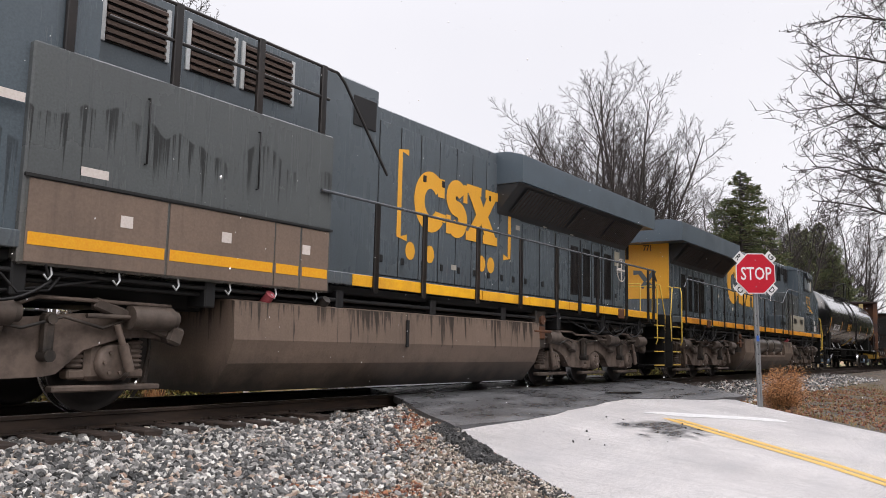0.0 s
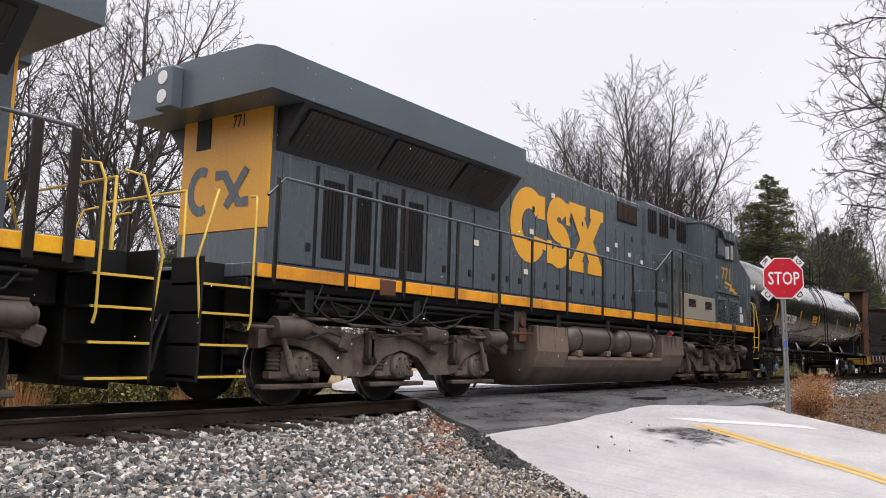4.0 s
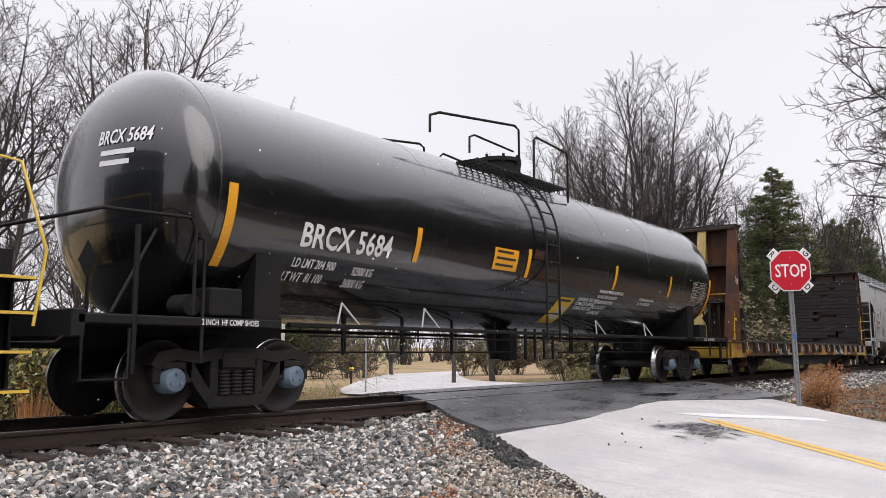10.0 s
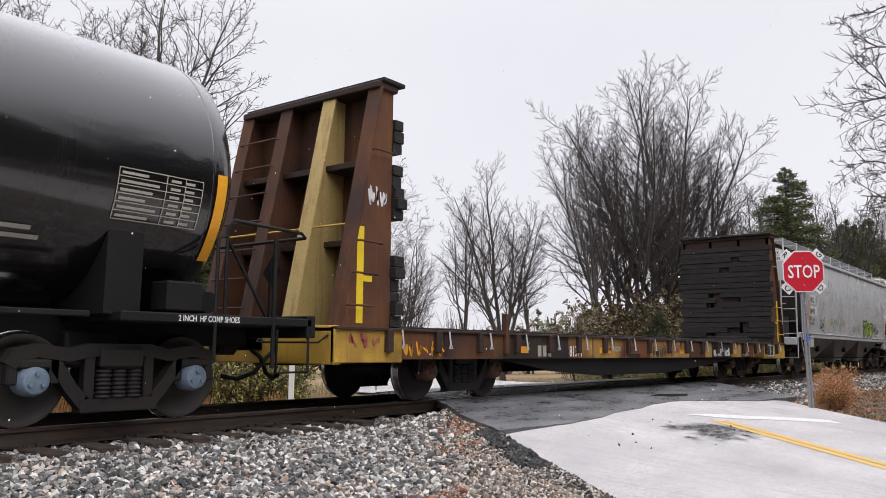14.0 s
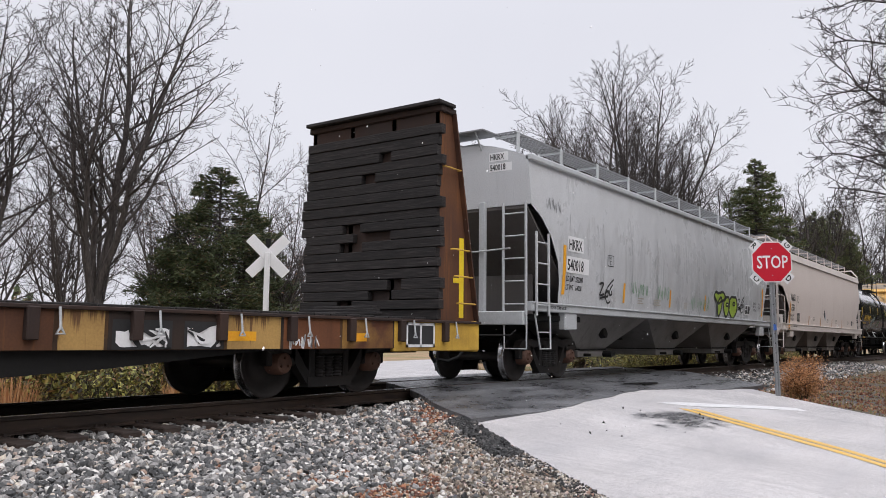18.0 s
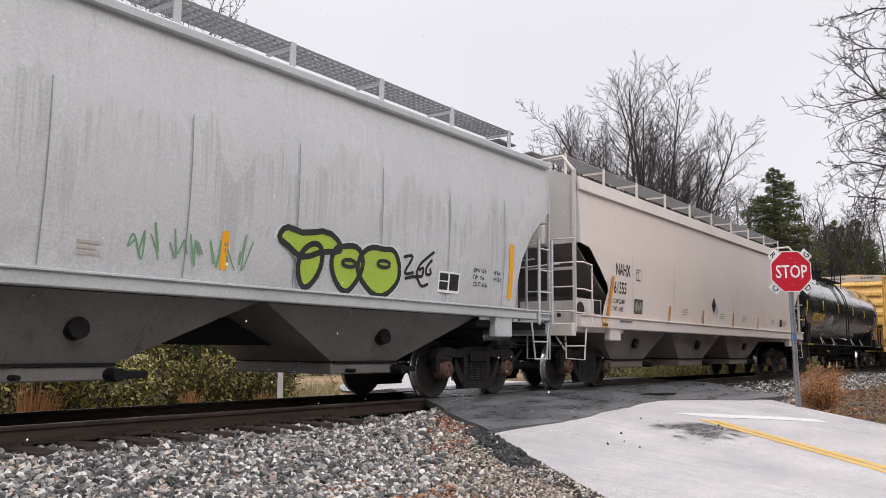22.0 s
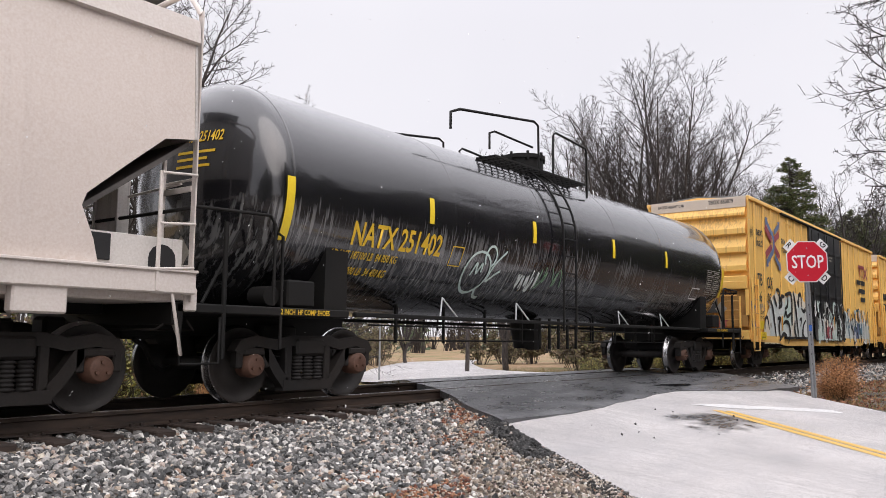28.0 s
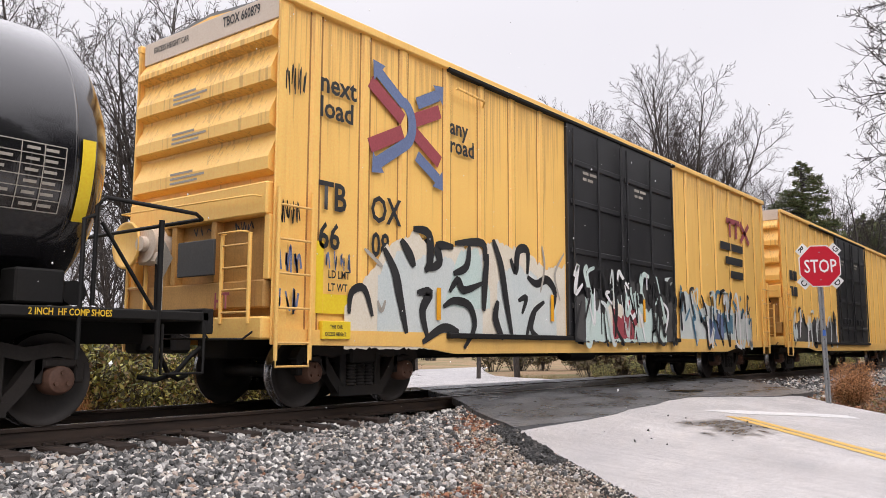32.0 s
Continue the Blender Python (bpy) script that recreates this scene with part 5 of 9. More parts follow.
        rod(car, "hand_rail", [(x - s * 0.1, 1.35, 1.2), (x - s * 0.1, 1.35, 3.9)], 0.02, trim)
        part("roof_platform", M().box(min(x - s * 0.25, x + s * 0.35), max(x - s * 0.25, x + s * 0.35), -0.7, 0.7, 4.70, 4.73, 0.004), GRATE, car)
        for y in (-0.5, 0.5):
            rod(car, "bracket", [(x - s * 0.2, y, 4.7), (x + s * 0.02, y, 4.38)], 0.018, trim)
        coupler(car, e - s * 0.14, -s)
        if not grey:
            rod(car, "corner_rail", [(x - s * 0.04, -1.5, 4.28), (x - s * 0.03, -1.25, 4.6), (x - s * 0.03, -0.2, 4.55)], 0.035, trim)
    # running boards of grating on posts
    for sgn in (-1, 1):
        m = M()
        y0, y1 = sgn * 1.02, sgn * 0.52
        for k in range(6):
            y = y0 + (y1 - y0) * k / 5
            m.box(0.35, L - 0.35, y - 0.006, y + 0.006, 4.735, 4.775)
        n = int((L - 0.7) / 0.13)
        for k in range(n + 1):
            x = 0.35 + (L - 0.7) * k / n
            m.box(x - 0.005, x + 0.005, min(y0, y1), max(y0, y1), 4.745, 4.77)
        rb = part("running_board", m, GRATE, car, "steel grating walkway along the roof")
        for k in range(10):
            x = 0.5 + (L - 1.0) * k / 9
            part("board_bracket", M().box(x - 0.05, x + 0.05, y0 - 0.012, y0 + 0.012, 4.3, 4.79, 0.003).box(x - 0.03, x + 0.03, min(y0, y1), max(y0, y1), 4.70, 4.735), trim, rb)
    # hopper bottoms
    under = worn("hopper_bottom_" + style, (0.20, 0.19, 0.18) if grey else (0.19, 0.165, 0.145), (0.045, 0.038, 0.034), 0.9, 0.55, 0.6)
    for c in ((3.75, 8.25, 12.8) if grey else (3.05, 7.02, 11.05)):
        w, bw, by = (2.20, 0.60, 0.95) if grey else (1.93, 0.82, 1.16)
        a, b = [(c - w, -1.38), (c + w, -1.38), (c + w, 1.38), (c - w, 1.38)], [(c - bw, -by), (c + bw, -by), (c + bw, by), (c - bw, by)]
        v = [(x, y, 1.30) for x, y in a] + [(x, y, 0.56) for x, y in b]
        hb = part("hopper_bottom", M().add(v, [(i, (i + 1) % 4, 4 + (i + 1) % 4, 4 + i) for i in range(4)] + [(7, 6, 5, 4)]), under, car)
        part("outlet_gate", M().box(c - bw - 0.10, c + bw + 0.10, -by - 0.04, by + 0.04, 0.42, 0.57, 0.015), under, hb)
        part("gate_flange", M().box(c - bw - 0.06, c + bw + 0.06, -by - 0.07, by + 0.07, 0.57, 0.60), FRAME, hb)
        part("hand_hole", M().cyl((c + 0.1, -by - 0.20, 0.93), (c + 0.1, -by - (0.32 if grey else 0.13), 0.95), 0.11, n=14), FRAME, hb)
        part("gate_capstan", M().cyl((c + bw, -by - 0.25, 0.48), (c + bw, -by - 0.03, 0.48), 0.07, n=10).box(c + bw, c + bw + 0.38, -by - 0.17, -by - 0.09, 0.44, 0.52, 0.01), FRAME, hb)
        rod(hb, "gate_shaft", [(c - 0.4, -1.15, 0.47), (c - 0.4, 1.15, 0.47)], 0.03, FRAME)
    part("centre_sill", M().box(0.2, L - 0.2, -0.28, 0.28, 0.80 if grey else 1.02, 1.14 if grey else 1.24, 0.02), FRAME, car)
    freight_bogie(car, 1.62 if grey else 1.33)
    freight_bogie(car, L - 1.55)
    # print
    pw = lambda d: (lambda x, z: (x, -wide(z) - d, z))
    if grey:
        plate(car, "number_plate", 1.42, 2.10, 2.52, 2.82, LETTER_WHITE, pw(0.004), "white board with black reporting mark")
        lettering(car, "HKRX", 1.45, 2.56, 0.21, LETTER_BLACK, pw(0.008), 0.74)
        plate(car, "number_plate", 1.36, 2.36, 2.10, 2.42, LETTER_WHITE, pw(0.004), "white board with black number")
        lettering(car, "540018", 1.40, 2.15, 0.22, LETTER_BLACK, pw(0.008), 0.78)
        lettering(car, "LD LMT 222000", 1.38, 1.93, 0.11, LETTER_BLACK, pw(0.004), 0.72)
        lettering(car, "LT WT   64000", 1.38, 1.76, 0.11, LETTER_BLACK, pw(0.004), 0.72)
        for z0, z1, t in ((4.13, 4.30, "HKRX"), (3.93, 4.09, "540018")):
            w = 0.42 if t == "HKRX" else 0.50
            plate(car, "number_plate", 0.68, 0.68 + w, z0, z1, LETTER_WHITE, end_put(-0.004))
            lettering(car, t, 0.70, z0 + 0.03, 0.115, LETTER_BLACK, end_put(-0.008), 0.72)
        plate(car, "reflector", 1.22, 1.34, 1.66, 2.62, TAPE, pw(0.005))
        for x in (4.15, 7.02, 9.75):
            plate(car, "reflector", x, x + 0.10, 1.62, 2.05, TAPE, pw(0.005))
        plate(car, "reflector", 15.66, 15.78, 1.62, 2.54, TAPE, pw(0.005))
        for pts in ([(2.90, 1.96), (3.10, 1.98), (2.95, 1.74), (3.15, 1.76)], [(3.60, 2.10), (3.30, 1.90), (3.22, 1.74), (3.34, 1.72), (3.36, 1.84), (3.26, 1.80)], [(3.56, 1.98), (3.44, 1.86), (3.44, 1.76), (3.54, 1.77), (3.52, 1.85)], [(2.96, 1.66), (3.2, 1.70), (3.35, 1.58), (3.5, 1.62)]):
            for dx, dz in ((0.0, 0.0), (9.98, 0.10)):
                m = M()
                ribbon(m, smooth([(u + dx, v + dz) for u, v in pts]), 0.045, pw(0.005))
                part("graffiti_tag", m, INK, car, "black sprayed graffiti tag")
        m = M()
        ribbon(m, [(3.28, 2.37), (3.58, 2.37), (3.58, 2.60), (3.28, 2.60), (3.28, 2.37)], 0.02, pw(0.004))
        part("stencil_frame", m, LETTER_BLACK, car)
        lettering(car, "PLATE", 3.31, 2.52, 0.05, LETTER_BLACK, pw(0.004), 0.8)
        lettering(car, "C", 3.39, 2.40, 0.09, LETTER_BLACK, pw(0.004), 0.8)
        tag_scrawl(car, 4.55, 5.6, 1.75, 2.15, pw(0.005), 13, GREEN_SPRAY, 5, 0.022)
        tag_scrawl(car, 6.2, 7.0, 1.75, 2.15, pw(0.005), 14, GREEN_SPRAY, 4, 0.022)
        tag_scrawl(car, 8.6, 10.2, 1.62, 2.05, pw(0.005), 15, GREEN_SPRAY, 7, 0.022)
        for x, w in ((5.0, 0.35), (6.0, 0.45), (8.1, 0.25), (11.0, 0.3)):
            bars(car, x, 1.74, [[w], [w * 0.8], [w]], LETTER_DIM, pw(0.0045), 0.03, 0.055)
        tag_scrawl(car, 0.55, 1.15, 3.2, 3.5, pw(0.005), 61, GREY_SEAM, 5, 0.014)
        plate(car, "stencil_panel", 13.72, 14.26, 1.62, 1.94, LETTER_WHITE, pw(0.004))
        for a_, b_, c_, d_ in ((13.75, 13.96, 1.80, 1.91), (13.75, 13.96, 1.66, 1.78), (14.0, 14.23, 1.66, 1.91)):
            plate(car, "stencil_panel", a_, b_, c_, d_, LETTER_BLACK, pw(0.007))
        for i, t in enumerate(("EXW 10-8", "EW   9-6", "CU FT 5161")):
            lettering(car, t, 14.62, 1.99 - 0.11 * i, 0.07, LETTER_BLACK, pw(0.004), 0.85)
        for i, t in enumerate(("H 9-6", "H 15-0")):
            lettering(car, t, 15.2, 1.99 - 0.11 * i, 0.07, LETTER_BLACK, pw(0.004), 0.85)
        # lime bubble graffiti
        fill, line, halo = M(), M(), M()
        blobs = (arc(11.05, 2.06, 0.52, 0.15, 0, 360, 22), arc(11.12, 1.80, 0.17, 0.27, 0, 360, 22), arc(11.75, 1.83, 0.34, 0.29, 0, 360, 26), arc(12.40, 1.84, 0.42, 0.32, 0, 360, 26))
        for k, b in enumerate(blobs):
            cx, cz = sum(q[0] for q in b) / len(b), sum(q[1] for q in b) / len(b)
            wob = [(q[0] + 0.05 * math.sin(5 * q[0] + 3 * q[1] + k), q[1] + 0.04 * math.sin(9 * q[0])) for q in b]
            fill.add([pw(0.007 + 0.0008 * k)(*q) for q in wob], [tuple(range(len(wob)))])
            halo.add([pw(0.004)(cx + (q[0] - cx) * 1.16, cz + (q[1] - cz) * 1.22) for q in wob], [tuple(range(len(wob)))])
            ribbon(line, wob, 0.075, pw(0.011 + 0.0008 * k))
        for cx, cz in ((11.78, 1.87), (12.46, 1.92)):
            ribbon(line, arc(cx, cz, 0.13, 0.045, 0, 360, 14), 0.05, pw(0.016))
        part("graffiti_halo", halo, PALE_SPRAY, car)
        part("graffiti_fill", fill, LIME, car, "lime green bubble graffiti")
        part("graffiti_outline", line, LETTER_BLACK, car)
    else:
        lettering(car, "NAHX", 1.57, 2.36, 0.25, LETTER_BLACK, pw(0.004), 0.72)
        lettering(car, "61555", 1.49, 1.97, 0.25, LETTER_BLACK, pw(0.004), 0.72)
        lettering(car, "LD LMT 221800", 1.45, 1.76, 0.095, LETTER_BLACK, pw(0.004), 0.66)
        lettering(car, "LT WT   64200", 1.42, 1.60, 0.095, LETTER_BLACK, pw(0.004), 0.66)
        for t, z in (("NAHX", 3.72), ("61555", 3.42)):
            lettering(car, t, 0.23, z, 0.16, LETTER_BLACK, end_put(-0.006), 0.62)
        bars(car, 0.23, 3.2, [[0.3], [0.25], [0.3], [0.35], [0.3]], LETTER_DIM, end_put(-0.006), 0.03, 0.07)
        flat(car, "reflector", [(1.16, 1.47), (1.28, 1.47), (1.46, 2.30), (1.34, 2.30)], TAPE_RUST, pw(0.03))
        for x in (4.5, 6.80, 9.25, 11.65):
            flat(car, "reflector", [(x, 1.48), (x + 0.09, 1.48), (x + 0.13, 1.84), (x + 0.04, 1.84)], TAPE_RUST, pw(0.02))
        m = M()
        ribbon(m, [(2.60, 2.31), (2.87, 2.31), (2.87, 2.54), (2.60, 2.54), (2.60, 2.31)], 0.02, pw(0.004))
        part("stencil_frame", m, LETTER_BLACK, car)
        lettering(car, "PLATE", 2.63, 2.46, 0.045, LETTER_BLACK, pw(0.004), 0.8)
        lettering(car, "C", 2.69, 2.34, 0.09, LETTER_BLACK, pw(0.004), 0.8)
        plate(car, "stencil_panel", 2.54, 2.98, 1.58, 1.90, PALE_DARK, pw(0.004), "flaking black stencil panel")
        tag_scrawl(car, 2.57, 2.95, 1.61, 1.87, pw(0.007), 71, LETTER_DIM, 7, 0.012)
        flat(car, "placard_diamond", [pq for pq in ((7.5, 2.0), (7.68, 2.22), (7.86, 2.0), (7.68, 1.78))], LETTER_BLACK, pw(0.006))
        flat(car, "placard_diamond", [pq for pq in ((7.75, 1.86), (7.9, 2.02), (8.05, 1.86), (7.9, 1.7))], GREY_TRIM, pw(0.008))
        for x in (5.4, 8.2, 10.2, 13.2, 14.6):
            bars(car, x, 1.78, [[0.35], [0.4], [0.3]], LETTER_DIM, pw(0.004), 0.035, 0.06)
        plate(car, "stencil_panel", 14.2, 14.5, 1.62, 1.85, LETTER_BLACK, pw(0.004))
        plate(car, "label_holder", 0.84, 1.10, 1.25, 1.41, TAPE, lambda x, z: (x, -1.645, z), "small yellow-framed card holder")
        for a_, b_, c_, d_ in ((0.865, 0.955, 1.34, 1.39), (0.985, 1.075, 1.34, 1.39), (0.865, 1.075, 1.27, 1.32)):
            plate(car, "card", a_, b_, c_, d_, PALE_DARK if d_ < 1.33 else BEIGE_TRIM, lambda x, z: (x, -1.648, z))
        lettering(car, "2 INCH HF COMP SHOES", 1.7, 1.36, 0.05, LETTER_BLACK, lambda x, z: (x, -1.634, z), 0.8)
    if grey:
        lettering(car, "2 INCH HF COMP SHOES", 0.55, 1.36, 0.06, LETTER_BLACK, lambda x, z: (x, -1.634, z), 0.8)
    return car


# ---- tank cars ----
def tank_car(x0, L, r, zc, style):
    """L: over the heads."""
    brx = style == "plain"
    skin = BLACK_TANK if brx else STREAK_TANK
    car = vehicle("tank_car", "glossy black tank car with white lettering, wet with rain" if brx else "black tank car with yellow lettering and grey runs", "tank car", x0)
    hd = r * 0.5
    prof = [(hd * (1 - math.sqrt(max(0, 1 - (k / 10) ** 2))), r * k / 10) for k in range(10)] + [(hd * 0.72, r * 0.975), (hd, r)]
    prof = [(max(0.0, t), max(0.001, q)) for t, q in prof]
    full = prof + [(hd + (L - 2 * hd) * k / 24, r) for k in range(1, 24)] + [(L - t, q) for t, q in prof[::-1]]
    part("tank_shell", M().lathe(full, (0, 0, zc), "x", 64), skin, car)
    for x in ([hd, L * 0.27, L * 0.42, L * 0.6, L * 0.75, L - hd] if brx else [hd, L * 0.243, L * 0.40, L * 0.58, L * 0.72, L - hd]):
        part("weld_seam", M().lathe([(x - 0.012, r), (x - 0.006, r + 0.004), (x + 0.006, r + 0.004), (x + 0.012, r)], (0, 0, zc), "x", 64), skin, car)
    # underframe, stubs and platforms
    zp = 1.16
    for e, s in ((0.0, 1), (L, -1)):
        part("stub_sill", M().box(min(e - s * 0.75, e + s * 2.8), max(e - s * 0.75, e + s * 2.8), -0.33, 0.33, 0.80, 1.2, 0.02), FRAME, car)
        part("end_platform", M().box(min(e - s * 0.8, e + s * 1.75), max(e - s * 0.8, e + s * 1.75), -1.48, 1.48, zp - 0.12, zp - 0.02, 0.012), FRAME, car)
        part("end_sill", M().box(min(e - s * 0.86, e - s * 0.72), max(e - s * 0.86, e - s * 0.72), -1.48, 1.48, zp - 0.25, zp + 0.02, 0.012), FRAME, car)
        sad = M().ext([(-1.32, zp - 0.05), (1.32, zp - 0.05), (1.34, zc - 0.45), (1.2, zc - 0.75), (0.6, zc - r + 0.12), (-0.6, zc - r + 0.12), (-1.2, zc - 0.75), (-1.34, zc - 0.45)], "x", min(e + s * 1.45, e + s * 1.85), max(e + s * 1.45, e + s * 1.85))
        part("saddle", sad, FRAME, car)
        # end railings
        rail = [(e + s * 0.5, -1.46, zp), (e + s * 0.5, -1.46, zp + 0.95), (e + s * 0.42, -1.46, zp + 1.05), (e - s * 0.6, -1.46, zp + 1.02), (e - s * 0.72, -1.40, zp + 0.98), (e - s * 0.74, 1.4, zp + 0.98)]
        rod(car, "end_railing", rail, 0.022, FRAME)
        rod(car, "railing_post", [(e - s * 0.2, -1.46, 0.55), (e - s * 0.2, -1.46, zp + 0.9)], 0.03, FRAME)
        rod(car, "railing_post", [(e + s * 0.62, -1.46, 0.65), (e + s * 0.62, -1.46, zp + 0.82), (e + s * 0.52, -1.46, zp + 0.86)], 0.022, FRAME)
        rod(car, "stirrup", [(e - s * 0.75, -1.47, 1.0), (e - s * 0.75, -1.47, 0.5), (e - s * 0.25, -1.47, 0.5), (e - s * 0.25, -1.47, 1.0)], 0.018, FRAME)
        rod(car, "end_brace", [(e - s * 0.3, -1.2, zp), (e + s * 0.25, -1.1, zc - 0.6)], 0.02, FRAME)
        coupler(car, e - s * 0.8, -s)
        part("brake_box", M().box(min(e + s * 0.75, e + s * 1.2), max(e + s * 0.75, e + s * 1.2), -1.42, -1.1, zp, zp + 0.32, 0.02).cyl((e + s * 0.6, -1.3, zp + 0.12), (e + s * 0.6, -1.0, zp + 0.12), 0.12, n=12), FRAME, car, "black valve box on the platform")
        part("placard_holder", M().add([(e - s * 0.50, -1.05, zp + 0.35), (e - s * 0.50, -0.88, zp + 0.55), (e - s * 0.50, -1.05, zp + 0.75), (e - s * 0.50, -1.22, zp + 0.55)], [(0, 1, 2, 3)]).box(min(e - s * 0.49, e - s * 0.47), max(e - s * 0.49, e - s * 0.47), -1.07, -1.03, zp, zp + 0.7), LETTER_DIM if not brx else FRAME, car, "diamond placard holder")
    for s in (-1, 1):
        part("side_pipe", M().box(2.0, L - 2.0, min(s * 1.28, s * 1.36), max(s * 1.28, s * 1.36), zp - 0.09, zp - 0.03, 0.01), FRAME, car)
        for x in ([3.3, 5.1, 10.9, 13.4] if brx else [4.3, 6.4, 10.4, 12.6]):
            part("side_brace", M().tube([(x, s * 1.32, zp - 0.05), (x - 0.22, s * 1.18, zp + 0.26)], 0.014, 5).tube([(x - 0.22, s * 1.18, zp + 0.26), (x - 0.45, s * 1.32, zp - 0.05)], 0.014, 5), GREY_TRIM if s < 0 else FRAME, car)
    # under the belly
    for a, b in ((2.9, L * 0.5 - 0.6), (L * 0.5 + 1.1, L - 2.9)):
        for z in (0.98, 0.76):
            rod(car, "brake_rod", [(a, -0.75, z), (b, -0.75, z)], 0.014, FRAME)
        for k in range(4):
            x = a + (b - a) * (k + 0.5) / 4
            part("pipe_hanger", M().box(x - 0.014, x + 0.014, -0.77, -0.73, 0.72, 1.3), FRAME, car)
            part("pipe_hanger", M().box(x + 0.2, x + 0.225, -0.60, -0.57, 0.74, 1.3), FRAME, car)
    part("bottom_outlet", M().cyl((L * 0.5, 0, zc - r + 0.05), (L * 0.5, 0, 0.62), 0.26, 0.16, 16).box(L * 0.5 - 0.5, L * 0.5 - 0.3, -0.6, -0.4, 0.6, 1.2), FRAME, car)
    for k in range(5):
        part("drain_pipe", M().cyl((L * 0.5 - 0.7 + 0.35 * k, -0.85, 0.62), (L * 0.5 - 0.7 + 0.35 * k, -0.85, 1.2), 0.03, n=8), FRAME, car)
    # manway, platform, rails, side ladder
    mx, mc = (7.78, 8.83) if brx else (7.03, 8.28)
    top = zc + r
    part("manway", M().cyl((mc, 0, top - 0.1), (mc, 0, top + 0.34), 0.42, n=24).cyl((mc, 0, top + 0.34), (mc, 0, top + 0.42), 0.46, n=24), FRAME, car, "black domed manway nozzle")
    for k in range(8):
        a = k * math.pi / 4
        part("eye_bolt", M().cyl((mc + 0.44 * math.cos(a), 0.44 * math.sin(a), top + 0.3), (mc + 0.44 * math.cos(a), 0.44 * math.sin(a), top + 0.47), 0.03, n=6), FRAME, car)
    part("top_valve", M().cyl((mc - 0.9, 0, top - 0.05), (mc - 0.9, 0, top + 0.22), 0.14, n=12), FRAME, car)
    for s in (-1, 1):
        m = M()
        for k in range(5):
            y = s * (0.78 + 0.095 * k)
            m.box(mx - 1.5, mx + 1.8, y - 0.012, y + 0.012, top - 0.22, top - 0.18)
        for k in range(17):
            m.box(mx - 1.5 + 0.2 * k, mx - 1.48 + 0.2 * k, min(s * 0.78, s * 1.16), max(s * 0.78, s * 1.16), top - 0.215, top - 0.185)
        part("top_platform", m, FRAME, car, "grated walkway beside the manway")
        zr = top + 0.70
        y = s * 1.12
        rod(car, "top_railing", [(mx - 2.7, y, top + 0.02), (mx - 2.7, y, top + 0.30), (mx - 2.45, y, top + 0.40), (mx - 0.15, y, zr), (mx + 0.0, y, zr - 0.05), (mx + 0.02, y, top - 0.2)], 0.024, FRAME)
        rod(car, "top_railing", [(mx + 0.55, y, top - 0.2), (mx + 0.55, y, zr - 0.12), (mx + 0.65, y, zr - 0.05), (mx + 1.85, y, zr - 0.12), (mx + 1.9, y, zr - 0.2), (mx + 1.9, y, top - 0.45)], 0.024, FRAME)
        rod(car, "top_railing", [(mx - 1.6, y, top - 0.10), (mx - 1.6, y, top + 0.18), (mx - 1.45, y, top + 0.24), (mx - 0.2, y, top + 0.2)], 0.02, FRAME)
        lx = mx + 0.05
        lad = M()
        for dx in (0.0, 0.46):
            lad.tube([(lx + dx, s * (0.06 + (r + 0.06) * math.sin(radians(a))), zc + (r + 0.06) * math.cos(radians(a))) for a in range(30, 96, 6)] + [(lx + dx, s * (r + 0.12), 0.95)], 0.022, 6)
        ld = part("ladder", lad, FRAME, car)
        for k in range(11):
            a = min(90, 33 + 11.5 * k)
            yy, zz = s * (0.06 + (r + 0.06) * math.sin(radians(a))), zc + (r + 0.06) * math.cos(radians(a)) - 0.31 * max(0, k - 5)
            rod(ld, "rung", [(lx, yy, zz), (lx + 0.46, yy, zz)], 0.014, FRAME)
    # print and reflectors
    p, q = onto(0.011, (zc, r)), onto(0.013, (zc, r))
    yel = TAPE if brx else TAPE_BRIGHT
    marks = (0.86, 4.28, 7.42, 11.0, 14.05, L - 0.72) if brx else (0.62, 3.35, 6.22, 9.3, 12.0, L - 0.70)
    for i, x in enumerate(marks):
        big = i in (0, len(marks) - 1)
        plate(car, "reflector", x, x + (0.13 if big else 0.11), zc - (0.95 if big else 0.62) + (0 if brx else (0.28 if big else 0.46)), zc - (0.02 if big else 0.12) + (0 if brx else (0.12 if big else 0.34)), yel, p, n=8)
    if brx:
        lettering(car, "BRCX 5684", 2.05, 2.08, 0.30, LETTER_WHITE, p, 0.86)
        lettering(car, "LD LMT 204 900", 2.05, 1.83, 0.11, LETTER_WHITE, p, 0.72)
        lettering(car, "92900 KG", 3.15, 1.80, 0.11, LETTER_WHITE, p, 0.66)
        lettering(car, "LT WT  81 100", 1.98, 1.66, 0.11, LETTER_WHITE, p, 0.72)
        lettering(car, "36800 KG", 3.08, 1.64, 0.11, LETTER_WHITE, p, 0.66)
        plate(car, "notice_plate", 6.35, 7.1, 2.14, 2.50, TAPE, q, "yellow notice with small print")
        bars(car, 6.42, 2.42, [[0.5], [0.6], [0.55]], LETTER_BLACK, onto(0.017, (zc, r)), 0.04, 0.11)
        plate(car, "notice_plate", 8.98, 9.60, 1.34, 1.82, LETTER_YELLOW, q, "pale yellow notice on the belly")
        plate(car, "notice_label", 9.22, 9.52, 1.42, 1.66, BEIGE_TRIM, onto(0.017, (zc, r)))
        bars(car, 9.06, 1.74, [[0.45]], LETTER_BLACK, onto(0.017, (zc, r)), 0.045)
